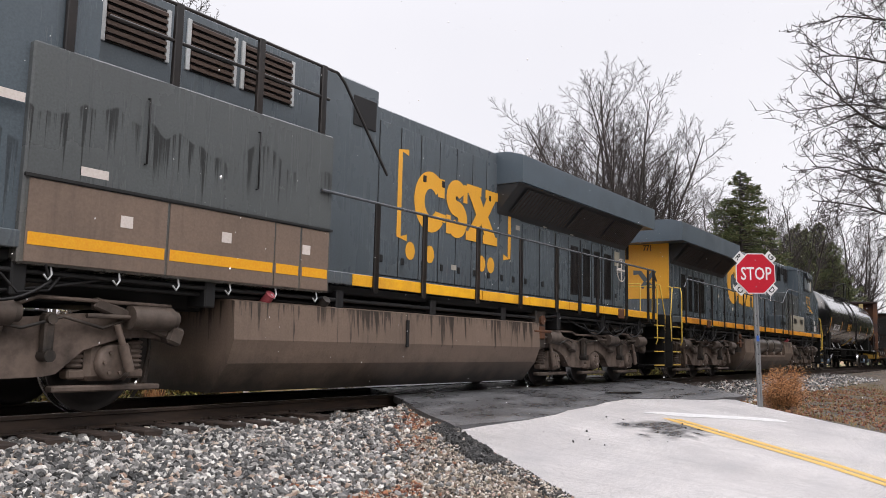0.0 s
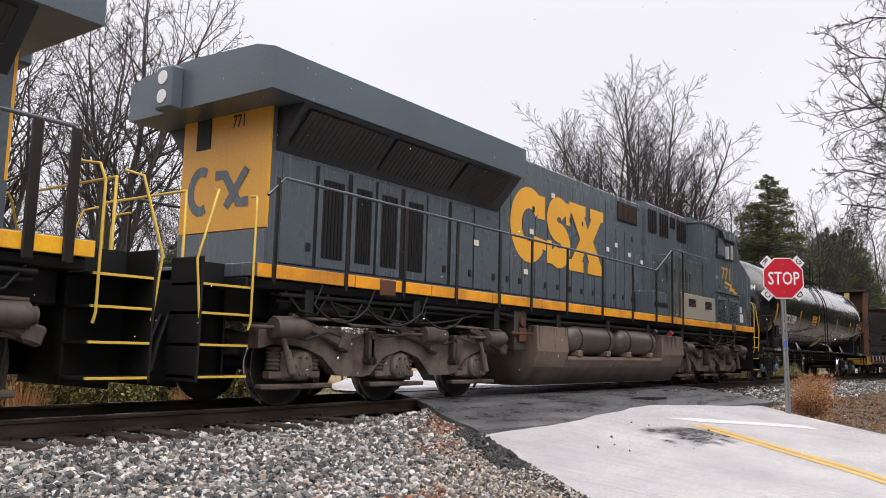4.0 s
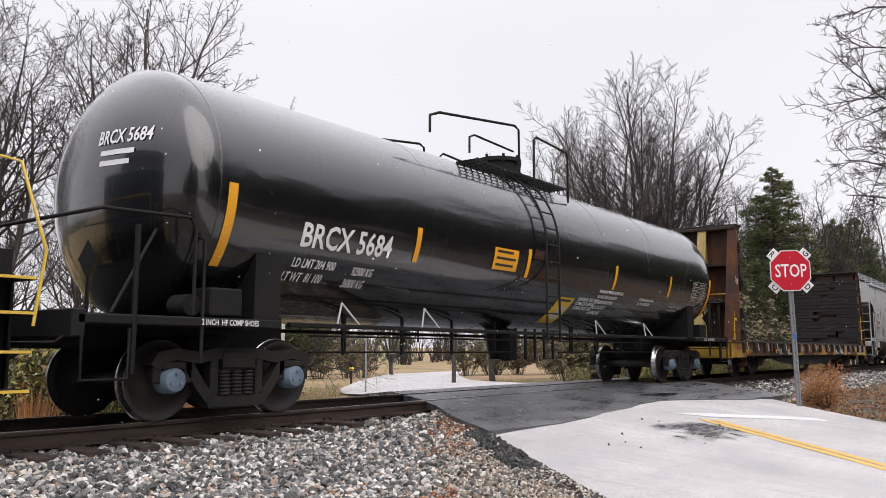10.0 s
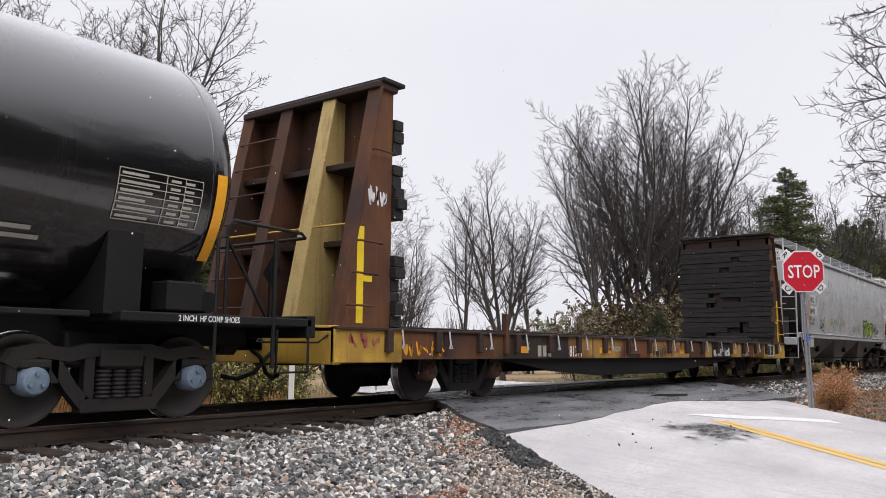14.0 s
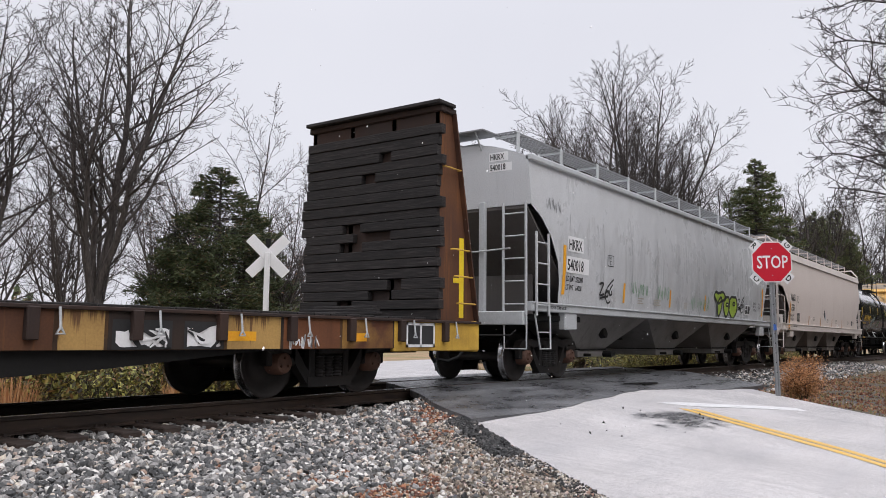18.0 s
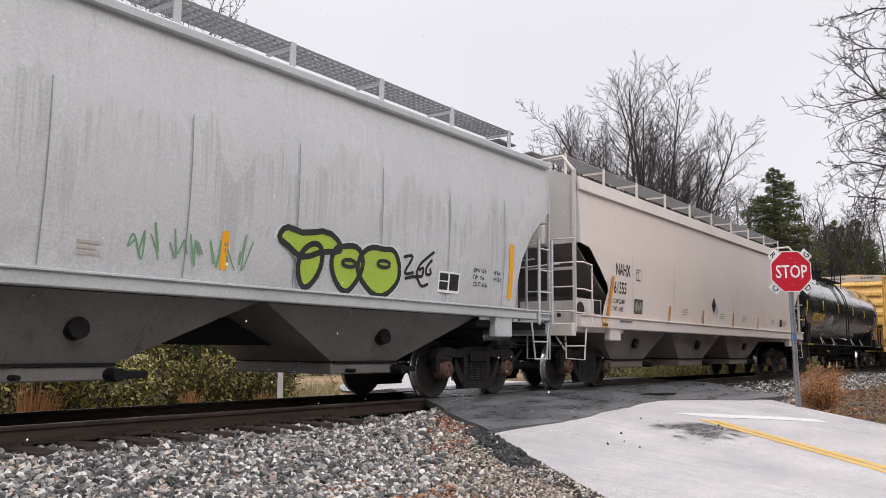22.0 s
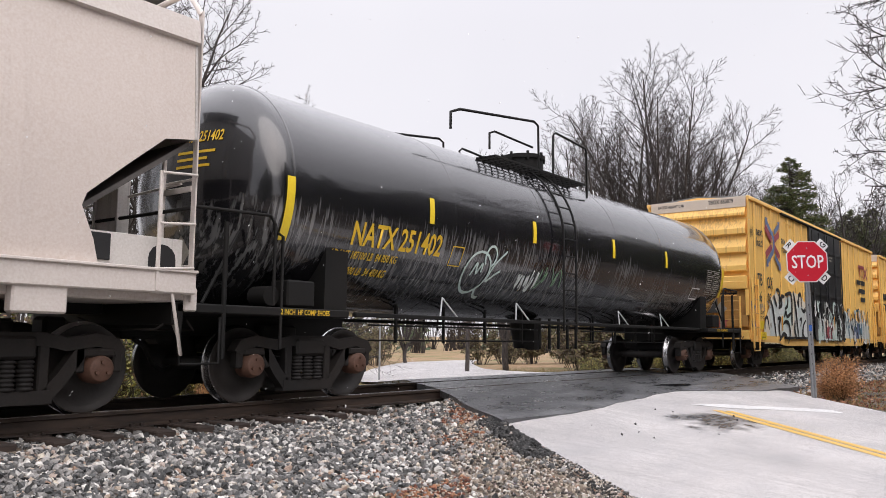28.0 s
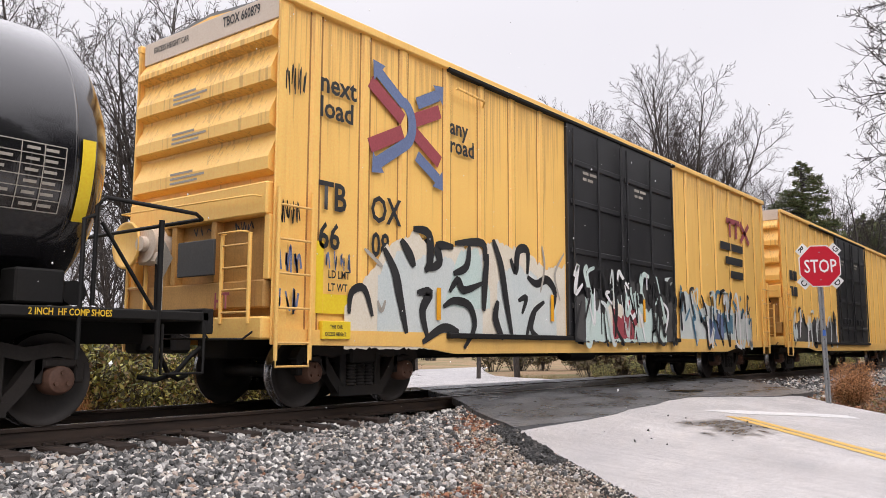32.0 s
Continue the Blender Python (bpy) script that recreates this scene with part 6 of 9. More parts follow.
        for i, t in enumerate(("REMOVE ALL RESIDUAL", "COMMODITY BEFORE", "CLOSING TANK CAR")):
            lettering(car, t, 9.77, 1.79 - 0.085 * i, 0.065, LETTER_WHITE, p, 0.9)
        for i, t in enumerate(("MAXIMUM OPERATING PRESSURE", "FOR HEATER COILS 150 PSI", "EXTERIOR HEATER PIPES", "INLET OR OUTLET", "CAPS REQUIRED")):
            lettering(car, t, 10.52, 1.98 - 0.105 * i, 0.065, LETTER_WHITE, p, 0.85)
        lettering(car, '4" FIBERGLASS INSULATION', 12.6, 1.92, 0.055, LETTER_WHITE, p, 0.85)
        lettering(car, "DO NOT EXCEED 300°F", 12.6, 1.83, 0.055, LETTER_WHITE, p, 0.85)
        bars(car, 14.4, 1.85, [[0.5], [0.6]], LETTER_DIM, p, 0.04, 0.08)
        data_table(car, 15.62, 16.6, 2.05, 2.55, LETTER_DIM, p)
        head = lambda a, z: (hd * (1 - math.sqrt(max(0.02, 1 - (math.hypot(a, z - zc) / r) ** 2))) - 0.012, -a, z)
        lettering(car, "BRCX 5684", 0.22, zc + 0.42, 0.17, LETTER_WHITE, head, 0.68)
        bars(car, 0.3, zc + 0.28, [[0.5], [0.45]], LETTER_WHITE, head, 0.06, 0.12)
    else:
        lettering(car, "NATX 251402", 1.82, 2.02, 0.31, LETTER_YELLOW, p, 0.74)
        lettering(car, "LD LMT 187100 LB  84 850 KG", 1.55, 1.84, 0.10, LETTER_YELLOW, p, 0.72)
        lettering(car, "LT WT   75900 LB  34 450 KG", 1.48, 1.64, 0.10, LETTER_YELLOW, p, 0.72)
        m = M()
        ribbon(m, arc(4.15, 2.05, 0.2, 0.2, 45, 405, 4), 0.02, p)
        part("stencil_frame", m, LETTER_YELLOW, car)
        for pts in (arc(4.80, 1.86, 0.34, 0.32, 20, 400, 20), arc(5.06, 2.12, 0.15, 0.17, -60, 230, 12), [(4.66, 1.80), (4.74, 2.0), (4.80, 1.84), (4.88, 2.0), (4.92, 1.86)], [(5.48, 2.24), (5.22, 2.0), (5.16, 1.74), (5.30, 1.84), (5.44, 1.92)], [(5.0, 1.62), (5.1, 1.5), (5.25, 1.48)]):
            m = M()
            ribbon(m, pts if len(pts) > 6 else smooth(pts), 0.04, q)
            part("graffiti_stroke", m, MINT_SPRAY, car, "pale mint sprayed loop")
        for k in range(5):
            tag_scrawl(car, 6.02 + 0.14 * k, 6.14 + 0.14 * k, 1.62, 2.0, q, 80 + k, PALE_SPRAY, 1, 0.03)
        data_table(car, L - 1.75, L - 0.85, 2.0, 2.6, LETTER_DIM, p)
        m = M()
        ribbon(m, [(L - 2.6, 1.85), (L - 2.1, 1.85), (L - 2.1, 2.1), (L - 2.6, 2.1), (L - 2.6, 1.85)], 0.03, p)
        part("stencil_frame", m, LETTER_WHITE, car)
        tag_scrawl(car, 6.6, 7.5, 1.7, 2.1, q, 27, GREEN_SPRAY, 2, 0.03)
        head = lambda a, z: (hd * (1 - math.sqrt(max(0.02, 1 - (math.hypot(a, z - zc) / r) ** 2))) - 0.012, -a, z)
        lettering(car, "NATX 251402", 0.1, zc + 0.55, 0.14, LETTER_YELLOW, head, 0.62)
        bars(car, 0.15, zc + 0.4, [[0.6], [0.5], [0.55]], LETTER_YELLOW, head, 0.035, 0.09)
    for x in (0.6, L - 1.1):
        lettering(car, "2 INCH  HF COMP SHOES", x, zp - 0.10, 0.065, LETTER_WHITE if brx else LETTER_YELLOW, onto(-1.485), 0.78)
    freight_bogie(car, 1.45, CAP_B if brx else CAP_R)
    freight_bogie(car, L - 1.47, CAP_B if brx else CAP_R)
    return car


# ---- bulkhead flat car ----
def bulkhead_flat(x0, L):
    car = vehicle("bulkhead_flat_car", "empty rusty bulkhead flat car with timber-lined headboards", "flat car", x0)
    deck = part("deck", M().box(0.0, L, -1.42, 1.42, 1.0, 1.06, 0.01), RUST_DARK, car, "worn timber and steel deck")
    plank = M().box(0.0, 0.285, -1.40, 1.40, 1.062, 1.10, 0.008).mesh("plank")
    plank.materials.append(TIMBER)
    n = int((L - 2.6) / 0.30)
    rng = random.Random(3)
    for i in range(n):
        part("plank", plank, None, deck, at=pose(1.3 + i * 0.30, 0, rng.uniform(-0.006, 0.008)))
    for s in (-1, 1):
        y0, y1 = sorted((s * 1.40, s * 1.47))
        part("side_sill", M().box(1.3, L - 2.2, y0, y1, 0.64, 1.06, 0.008), SILL_RUST, car, "soot-black rusted side sill")
        part("belly_sill", M().ext([(3.9, 0.64), (L - 4.4, 0.64), (L - 6.6, 0.46), (L - 9.5, 0.30), (7.5, 0.30), (5.6, 0.42)], "y", min(s * 1.30, s * 1.38), max(s * 1.30, s * 1.38)), FRAME, car)
        part("sill_flange", M().box(0.0, L, min(s * 1.40, s * 1.52), max(s * 1.40, s * 1.52), 1.03, 1.07, 0.006), RUST_DARK, car)
        for a, b in ((0.0, 1.32), (L - 2.22, L)):
            part("end_side_sill", M().box(a, b, y0 - 0.006, y1 + 0.006, 0.60, 1.06, 0.012), RUST_YELLOW, car, "yellow painted sill end with rust showing through")
        # old paint and rust, bay by bay between the pockets
        bays = ((1.30, 2.25, RUST_ORANGE), (2.30, 3.6, RUST), (3.95, 5.0, SILL_SOOT), (5.05, 6.0, SILL_SOOT), (6.05, 7.0, SILL_PATCH), (7.05, 8.4, SILL_PATCH), (8.45, 9.70, SILL_BROWN),
                (9.75, 10.95, SILL_TAN), (11.0, 12.05, SILL_TAN), (12.15, 13.10, RUST_ORANGE), (13.15, 13.62, SILL_TAN), (13.66, 15.1, SILL_SOOT), (15.14, 15.95, SILL_TAN), (16.0, 17.0, SILL_BROWN), (17.05, 18.1, SILL_PATCH))
        if s < 0:
            for a, b, paint in bays:
                part("sill_panel", M().box(a, b, -1.4765, -1.40, 0.645, 1.03, 0.004), paint, car)
        for i in range(18):
            x = 1.0 + (L - 2.0) * i / 17
            part("stake_pocket", M().box(x - 0.06, x + 0.06, min(s * 1.46, s * 1.55), max(s * 1.46, s * 1.55), 0.74, 1.05, 0.01), RUST_DARK, car)
            if s < 0:
                rod(car, "chain_hook", [(x + 0.25, -1.53, 1.05), (x + 0.25, -1.56, 0.86), (x + 0.21, -1.56, 0.80), (x + 0.29, -1.56, 0.80), (x + 0.25, -1.56, 0.86)], 0.014, GREY_TRIM, "pale hanging lashing hook")
    part("stake", M().box(3.86, 3.96, -1.54, -1.44, 0.72, 1.38, 0.01), RUST, car)
    for x in (0.0, L - 0.14):
        part("end_sill", M().box(x, x + 0.14, -1.46, 1.46, 0.58, 1.08, 0.015), RUST_YELLOW, car)
    part("centre_sill", M().box(0.2, L - 0.2, -0.35, 0.35, 0.55, 1.0, 0.02), FRAME, car)
    # bulkheads: x of the load face, direction of the braces
    for face, s in ((1.12, -1), (L - 1.05, 1)):
        lean = 0.42
        for k, y in enumerate((-1.36, -0.46, 0.46, 1.36)):
            # tapered brace columns
            prof = [(face, 1.06), (face + s * 1.0, 1.06), (face + s * (0.30 if k in (0, 3) else 0.25), 4.42), (face, 4.42)]
            m = M().ext(prof, "y", y - 0.045, y + 0.045)
            col = part("brace_column", m, RUST_ORANGE if k == 0 else (RUST if k != 1 else FADED), car, "tapered rusty steel brace" if k != 1 else "brace with faded yellow paint")
            part("brace_flange", M().ext([(face + s * 1.002, 1.06), (face + s * 1.03, 1.06), (face + s * 0.33, 4.42), (face + s * 0.302, 4.42)], "y", y - 0.13, y + 0.13), RUST if k != 1 else FADED, col)
            if k == 0:
                plate(col, "yellow_stripe", face + s * 0.55, face + s * 0.68, 1.12, 2.42, TAPE_BRIGHT, onto(y - 0.050))
                plate(col, "yellow_stripe", face + s * 0.38, face + s * 0.55, 1.68, 1.76, TAPE_BRIGHT, onto(y - 0.050))
        part("back_plate", M().box(min(face, face + s * 0.05), max(face, face + s * 0.05), -1.40, 1.40, 1.06, 4.42, 0.01), RUST_DARK if s > 0 else RUST, car)
        part("top_beam", M().box(min(face - s * 0.05, face + s * 0.38), max(face - s * 0.05, face + s * 0.38), -1.46, 1.46, 4.40, 4.50, 0.015), RUST_DARK, car)
        for z in (2.2, 3.3):
            part("cross_beam", M().box(min(face + s * 0.05, face + s * 0.42), max(face + s * 0.05, face + s * 0.42), -1.36, 1.36, z, z + 0.09, 0.01), RUST_DARK, car)
        for i in range(7):
            z = 1.35 + 0.43 * i
            o = face + s * (1.06 - 0.70 * (z - 1.06) / 3.36)
            rod(car, "rung", [(o, 0.5, z), (o + s * 0.05, 0.5, z), (o + s * 0.05, 1.32, z), (o, 1.32, z)], 0.014, RUST)
            if i in (0, 1, 2, 5):
                rod(car, "rung", [(o - s * 0.55, -1.44, z), (o - s * 0.55, -1.50, z), (o - s * 0.1, -1.50, z), (o - s * 0.1, -1.44, z)], 0.014, RUST if s < 0 else RUST_YELLOW)
        rod(car, "hand_rail", [(face + s * 0.72, -1.40, 2.45), (face + s * 0.72, 1.40, 2.45)], 0.014, RUST_YELLOW)
        # timber lining
        z, i = 1.08, 0
        hurt = {1: 0.35, 2: 0.5, 3: 0.3, 7: 0.5, 8: 0.8, 9: 0.4, 14: 0.3, 16: 0.25} if s > 0 else {}
        lost = ((2.05, 2.50), (3.32, 3.52), (3.98, 4.35)) if s < 0 else ()
        while z < 4.32:
            h = 0.15 + 0.03 * rng.random()
            x0_, x1_ = sorted((face, face - s * ((0.085 if s > 0 else 0.17) + 0.02 * rng.random())))
            a, b = -1.40 - rng.uniform(0, 0.14), 1.40 + rng.uniform(0, 0.14)
            runs = [(a, b)]
            if i in hurt and s > 0:
                g = rng.uniform(-0.6, 0.6)
                runs = [(a, g - hurt[i] / 2), (g + hurt[i] / 2, b)]
            elif i == 19:
                runs = []
            if any(lo < z + h / 2 < hi for lo, hi in lost):
                runs = []
            for u, v in runs:
                part("board", M().box(x0_ - rng.uniform(0, 0.02), x1_ + rng.uniform(0, 0.02), u, v, z + rng.uniform(0.001, 0.008), z + h - rng.uniform(0.001, 0.008), 0.008), TIMBER, car)
            z += h
            i += 1
        part("cap_board", M().box(min(face - s * 0.16, face + s * 0.3), max(face - s * 0.16, face + s * 0.3), -1.5, 1.45, 4.50, 4.56, 0.01), TIMBER, car)
    # loose timber lying at the far headboard
    for k in range(5):
        part("broken_board", M().box(L - 2.3 + 0.12 * k, L - 2.15 + 0.12 * k, -1.2 + 0.15 * k, 0.7 - 0.2 * k, 1.12 + 0.05 * (k % 3), 1.17 + 0.05 * (k % 3), 0.01), TIMBER, car)
    p = onto(-1.4795)
    for x, w in ((4.18, 0.46), (7.3, 0.5), (11.43, 0.45), (15.1, 0.46), (17.23, 0.3)):
        plate(car, "reflector", x, x + w, 0.74, 0.85, TAPE, p)
    lettering(car, "81371", 6.08, 0.68, 0.20, LETTER_WHITE, p, 0.75)
    bars(car, 4.95, 0.68, [[0.12, 0.12, 0.12]], LETTER_DIM, p, 0.19, 0.2)
    lettering(car, "LT WT 81000", 8.62, 0.78, 0.10, LETTER_BLACK, p, 0.62)
    lettering(car, "LD LMT 182000", 7.5, 0.78, 0.10, LETTER_DIM, p, 0.8)
    plate(car, "stencil_panel", 8.6, 9.21, 0.648, 0.73, LETTER_BLACK, p)
    tag_scrawl(car, 1.30, 2.25, 0.68, 0.92, p, 41, TAPE, 6, 0.03)
    tag_scrawl(car, 9.88, 10.62, 0.64, 0.95, p, 42, LETTER_BLACK, 6, 0.03)
    tag_scrawl(car, 10.72, 11.05, 0.66, 0.95, p, 40, RED_PAINT, 2, 0.03)
    tag_scrawl(car, 11.05, 11.85, 0.74, 0.95, p, 43, RED_PAINT, 6, 0.022)
    for a_, b_ in ((13.7, 14.4), (14.55, 15.08)):
        plate(car, "graffiti_ground", a_, b_, 0.648, 0.95, INK, onto(-1.4800))
        wild(car, a_ + 0.04, b_ - 0.04, 0.67, 0.93, -1.4815, 44 + int(a_), [LETTER_WHITE], [INK, LETTER_WHITE, INK], 5, 0.04)
    tag_scrawl(car, 16.08, 16.6, 0.64, 0.82, p, 45, LETTER_WHITE, 5, 0.022)
    tag_scrawl(car, 0.15, 0.9, 0.80, 1.0, onto(-1.484), 46, RED_PAINT, 3, 0.025)
    tag_scrawl(car, 0.62, 1.0, 2.7, 3.05, onto(-1.412), 47, LETTER_WHITE, 3, 0.03)
    m = M()
    for a, b, c, d in ((L - 1.95, L - 1.25, 0.66, 0.70), (L - 1.95, L - 1.25, 0.98, 1.02), (L - 1.95, L - 1.91, 0.66, 1.02), (L - 1.29, L - 1.25, 0.66, 1.02), (L - 1.62, L - 1.58, 0.66, 1.02)):
        m.add([(x, -1.486, z) for x, z in ((a, c), (b, c), (b, d), (a, d))], [(0, 1, 2, 3)])
    part("stencil_frame", m, LETTER_WHITE, car)
    plate(car, "stencil_panel", L - 1.93, L - 1.27, 0.68, 1.0, LETTER_BLACK, onto(-1.4845))
    for a, s in ((0.0, -1), (L, 1)):
        coupler(car, a, s)
    freight_bogie(car, 3.33)
    freight_bogie(car, L - 3.1)
    return car


tank_car(44.5, 17.5, 1.53, 2.69, "plain")
bulkhead_flat(63.2, 20.35)
hopper(85.1, 17.05, "grey")
hopper(103.32, 17.05, "beige")
tank_car(121.1, 16.45, 1.50, 2.62, "runs")
boxcar(139.15, True)
boxcar(158.95, False)


# ---- locomotives ----
LOCO = worn("dark_blue_locomotive_paint", (0.100, 0.120, 0.136), (0.046, 0.052, 0.058), 0.6, 0.26, 0.8, low=(1.6, 0.9, (0.10, 0.088, 0.076), 0.5))
LOCO_WET = worn("rain_streaked_blue_grey_paint", (0.105, 0.115, 0.118), (0.05, 0.05, 0.05), 0.5, 0.26, 0.8, low=(1.9, 0.9, (0.15, 0.125, 0.10), 0.6), drip=(3.45, 1.1, (0.016, 0.016, 0.016), 0.75, 0.9))
LOCO_ROOF = worn("dark_blue_roof_paint", (0.092, 0.120, 0.145), (0.062, 0.074, 0.084), 0.5, 0.28, 0.3)
LOCO_CAB = worn("cab_paint_with_dark_runs", (0.096, 0.120, 0.140), (0.040, 0.047, 0.052), 0.7, 0.24, 0.85, low=(1.55, 0.7, (0.07, 0.06, 0.052), 0.6), drip=(3.6, 1.4, (0.022, 0.023, 0.024), 0.55, 2.0))
GOLD = worn("gold_locomotive_paint", (0.80, 0.40, 0.045), (0.50, 0.24, 0.05), 0.4, 0.35, 0.6)
SILL_GOLD = worn("sooty_gold_sill", (0.86, 0.36, 0.022), (0.22, 0.07, 0.022), 0.75, 0.4, 0.35, blot_scale=1.6)
SILL_YELLOW = worn("sooty_yellow_sill", (0.90, 0.47, 0.02), (0.42, 0.14, 0.03), 0.7, 0.4, 0.35, blot_scale=1.4)
# low: the wet dark bottom, also deepening the lower facets' shade in colour
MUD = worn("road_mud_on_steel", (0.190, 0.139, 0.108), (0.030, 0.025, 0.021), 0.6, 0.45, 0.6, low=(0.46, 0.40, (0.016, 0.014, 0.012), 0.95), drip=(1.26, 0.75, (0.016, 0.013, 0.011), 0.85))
RESERVOIR = worn("wet_brown_reservoir", (0.085, 0.068, 0.056), (0.028, 0.023, 0.020), 0.7, 0.3, 0.5, drip=(1.5, 0.5, (0.012, 0.010, 0.009), 0.8))
MUD_FRAME = worn("mud_caked_casting", (0.150, 0.113, 0.092), (0.020, 0.014, 0.012), 0.9, 0.6, 0.15, grain=22.0, low=(0.2, 0.5, (0.05, 0.04, 0.033), 0.7), blot_scale=3.2)
GREASE = worn("greasy_black_casting", (0.022, 0.019, 0.017), (0.075, 0.058, 0.046), 0.9, 0.45, 0.1, blot_scale=5.0)
SCREEN = worn("sooty_wire_screen", (0.026, 0.028, 0.030), (0.012, 0.012, 0.012), 0.6, 0.5)
LOUVER = worn("brown_louver", (0.055, 0.032, 0.022), (0.02, 0.015, 0.013), 0.6, 0.6)
# near black for real black fittings, and for shade painted into hollows and underneath
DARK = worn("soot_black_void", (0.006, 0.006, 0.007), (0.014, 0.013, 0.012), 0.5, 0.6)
RAIL_BLACK = worn("black_handrail", (0.014, 0.013, 0.013), (0.055, 0.036, 0.026), 0.6, 0.28)
RAIL_WET = worn("wet_steel_handrail", (0.13, 0.14, 0.155), (0.05, 0.05, 0.05), 0.6, 0.2, metal=0.5)
RAIL_YELLOW = worn("yellow_handrail", (0.70, 0.47, 0.07), (0.30, 0.19, 0.05), 0.5, 0.45)
PALE_PANEL = worn("pale_patch_panel", (0.36, 0.33, 0.26), (0.16, 0.135, 0.10), 0.7, 0.5, 0.8)
GLASS = Mat("cab_window_glass", 0.05).done((0.10, 0.11, 0.115))


def loco_frame_mesh():
    m, y0, y1 = M(), -1.20, -1.02
    top = [(-2.75, 0.98), (-2.45, 1.06), (-2.05, 1.05), (-1.55, 1.02), (-1.0, 0.96), (-0.5, 0.98), (0.0, 1.0), (0.5, 0.98), (1.0, 0.96), (1.55, 1.02), (2.05, 1.05), (2.45, 1.06), (2.75, 0.98)]
    low = [(-2.75, 0.74), (-2.45, 0.80), (-2.05, 0.78), (-1.66, 0.66), (-1.35, 0.40), (-0.72, 0.38), (-0.40, 0.66), (0.0, 0.76), (0.40, 0.66), (0.72, 0.38), (1.35, 0.40), (1.66, 0.66), (2.05, 0.78), (2.45, 0.80), (2.75, 0.74)]
    us = [-2.75 + 5.5 * i / 40 for i in range(41)]
    return m.ext([(u, lerp_table(u, low)) for u in us] + [(u, lerp_table(u, top)) for u in us[::-1]], "y", y0, y1)


LOCO_FRAME = loco_frame_mesh().mesh("side_frame")
LOCO_FRAME.materials.append(MUD_FRAME)
LOCO_BOLSTER = M().box(-2.2, 2.2, -0.95, 0.95, 0.62, 0.95, 0.03).mesh("bogie_bolster")
LOCO_BOLSTER.materials.append(MUD_FRAME)


def shared(m, name, material):
    me = m.mesh(name)
    me.materials.append(material)
    return me


_jb = M().box(-0.27, 0.27, -1.14, -0.9, 0.34, 0.74, 0.05).lathe([(-1.14, 0.19), (-1.20, 0.185), (-1.22, 0.16), (-1.22, 0.0)], (0, 0, 0.53), "y", 20)
for _k in range(6):
    _jb.cyl((0.12 * math.cos(_k * 1.047), -1.22, 0.53 + 0.12 * math.sin(_k * 1.047)), (0.12 * math.cos(_k * 1.047), -1.245, 0.53 + 0.12 * math.sin(_k * 1.047)), 0.02, n=6)
_jb.box(-0.44, -0.24, -1.10, -0.94, 0.36, 0.46, 0.02).box(0.24, 0.44, -1.10, -0.94, 0.36, 0.46, 0.02)
JOURNAL = shared(_jb, "journal_box", MUD_FRAME)
_sp = M()
for _s in (0.0,):
    _sp.lathe([p for i in range(6) for p in ((0.47 + i * 0.05, 0.075), (0.485 + i * 0.05, 0.10), (0.502 + i * 0.05, 0.10), (0.517 + i * 0.05, 0.075))], (_s, -1.02, 0), "z", 12)
COIL = shared(_sp, "coil_spring", MUD_FRAME)
BRAKE_CYL = shared(M().cyl((-0.28, -1.32, 0), (0.22, -1.32, 0), 0.125, n=16).cyl((0.22, -1.32, 0), (0.30, -1.32, 0), 0.09, n=12).cyl((-0.75, -1.30, 0.0), (-0.28, -1.32, 0), 0.025, n=8), "brake_cylinder", MUD_FRAME)
DAMPER = shared(M().cyl((0, -1.30, 0.92), (0.18, -1.30, 0.45), 0.035, n=8).cyl((0.08, -1.30, 0.72), (0.18, -1.30, 0.45), 0.052, n=10), "damper", MUD_FRAME)
BEAM_LINK = shared(M().box(-0.9, 0.1, -1.30, -1.20, -0.06, 0.06, 0.02).box(0.02, 0.22, -1.34, -1.18, -0.10, 0.10, 0.03), "brake_link", MUD_FRAME)


_bs = M()
_bs.ext([(0.54 + 0.0, 0.30), (0.66, 0.30), (0.68, 0.55), (0.64, 0.80), (0.52, 0.80), (0.56, 0.55)], "y", -0.86, -0.74)
BRAKE_SHOE = shared(_bs, "brake_shoe", GREASE)
TIE_BAR = shared(M().box(-0.62, 0.62, -1.16, -1.02, 0.235, 0.30, 0.015), "pedestal_tie_bar", MUD_FRAME)
SAND_PIPE = shared(M().tube([(0.50, -1.05, 1.0), (0.55, -1.02, 0.7), (0.60, -0.86, 0.35), (0.54, -0.78, 0.14)], 0.022, 6), "sand_pipe", GREASE)
HANGER = shared(M().box(-0.05, 0.05, -1.33, -1.21, 0.55, 1.02, 0.02).cyl((0, -1.36, 0.60), (0, -1.20, 0.60), 0.06, n=10).cyl((0, -1.36, 0.95), (0, -1.20, 0.95), 0.05, n=10), "brake_hanger", GREASE)
LEAD = [shared(M().tube([(-0.9, -1.24, 0.92 + 0.05 * k), (-0.55, -1.30, 0.86 + 0.04 * k), (-0.15, -1.31, 0.98), (0.3, -1.27, 0.88 + 0.06 * k), (0.85, -1.22, 1.06)], 0.017, 5), "brake_hose", GREASE) for k in (0, 2)]


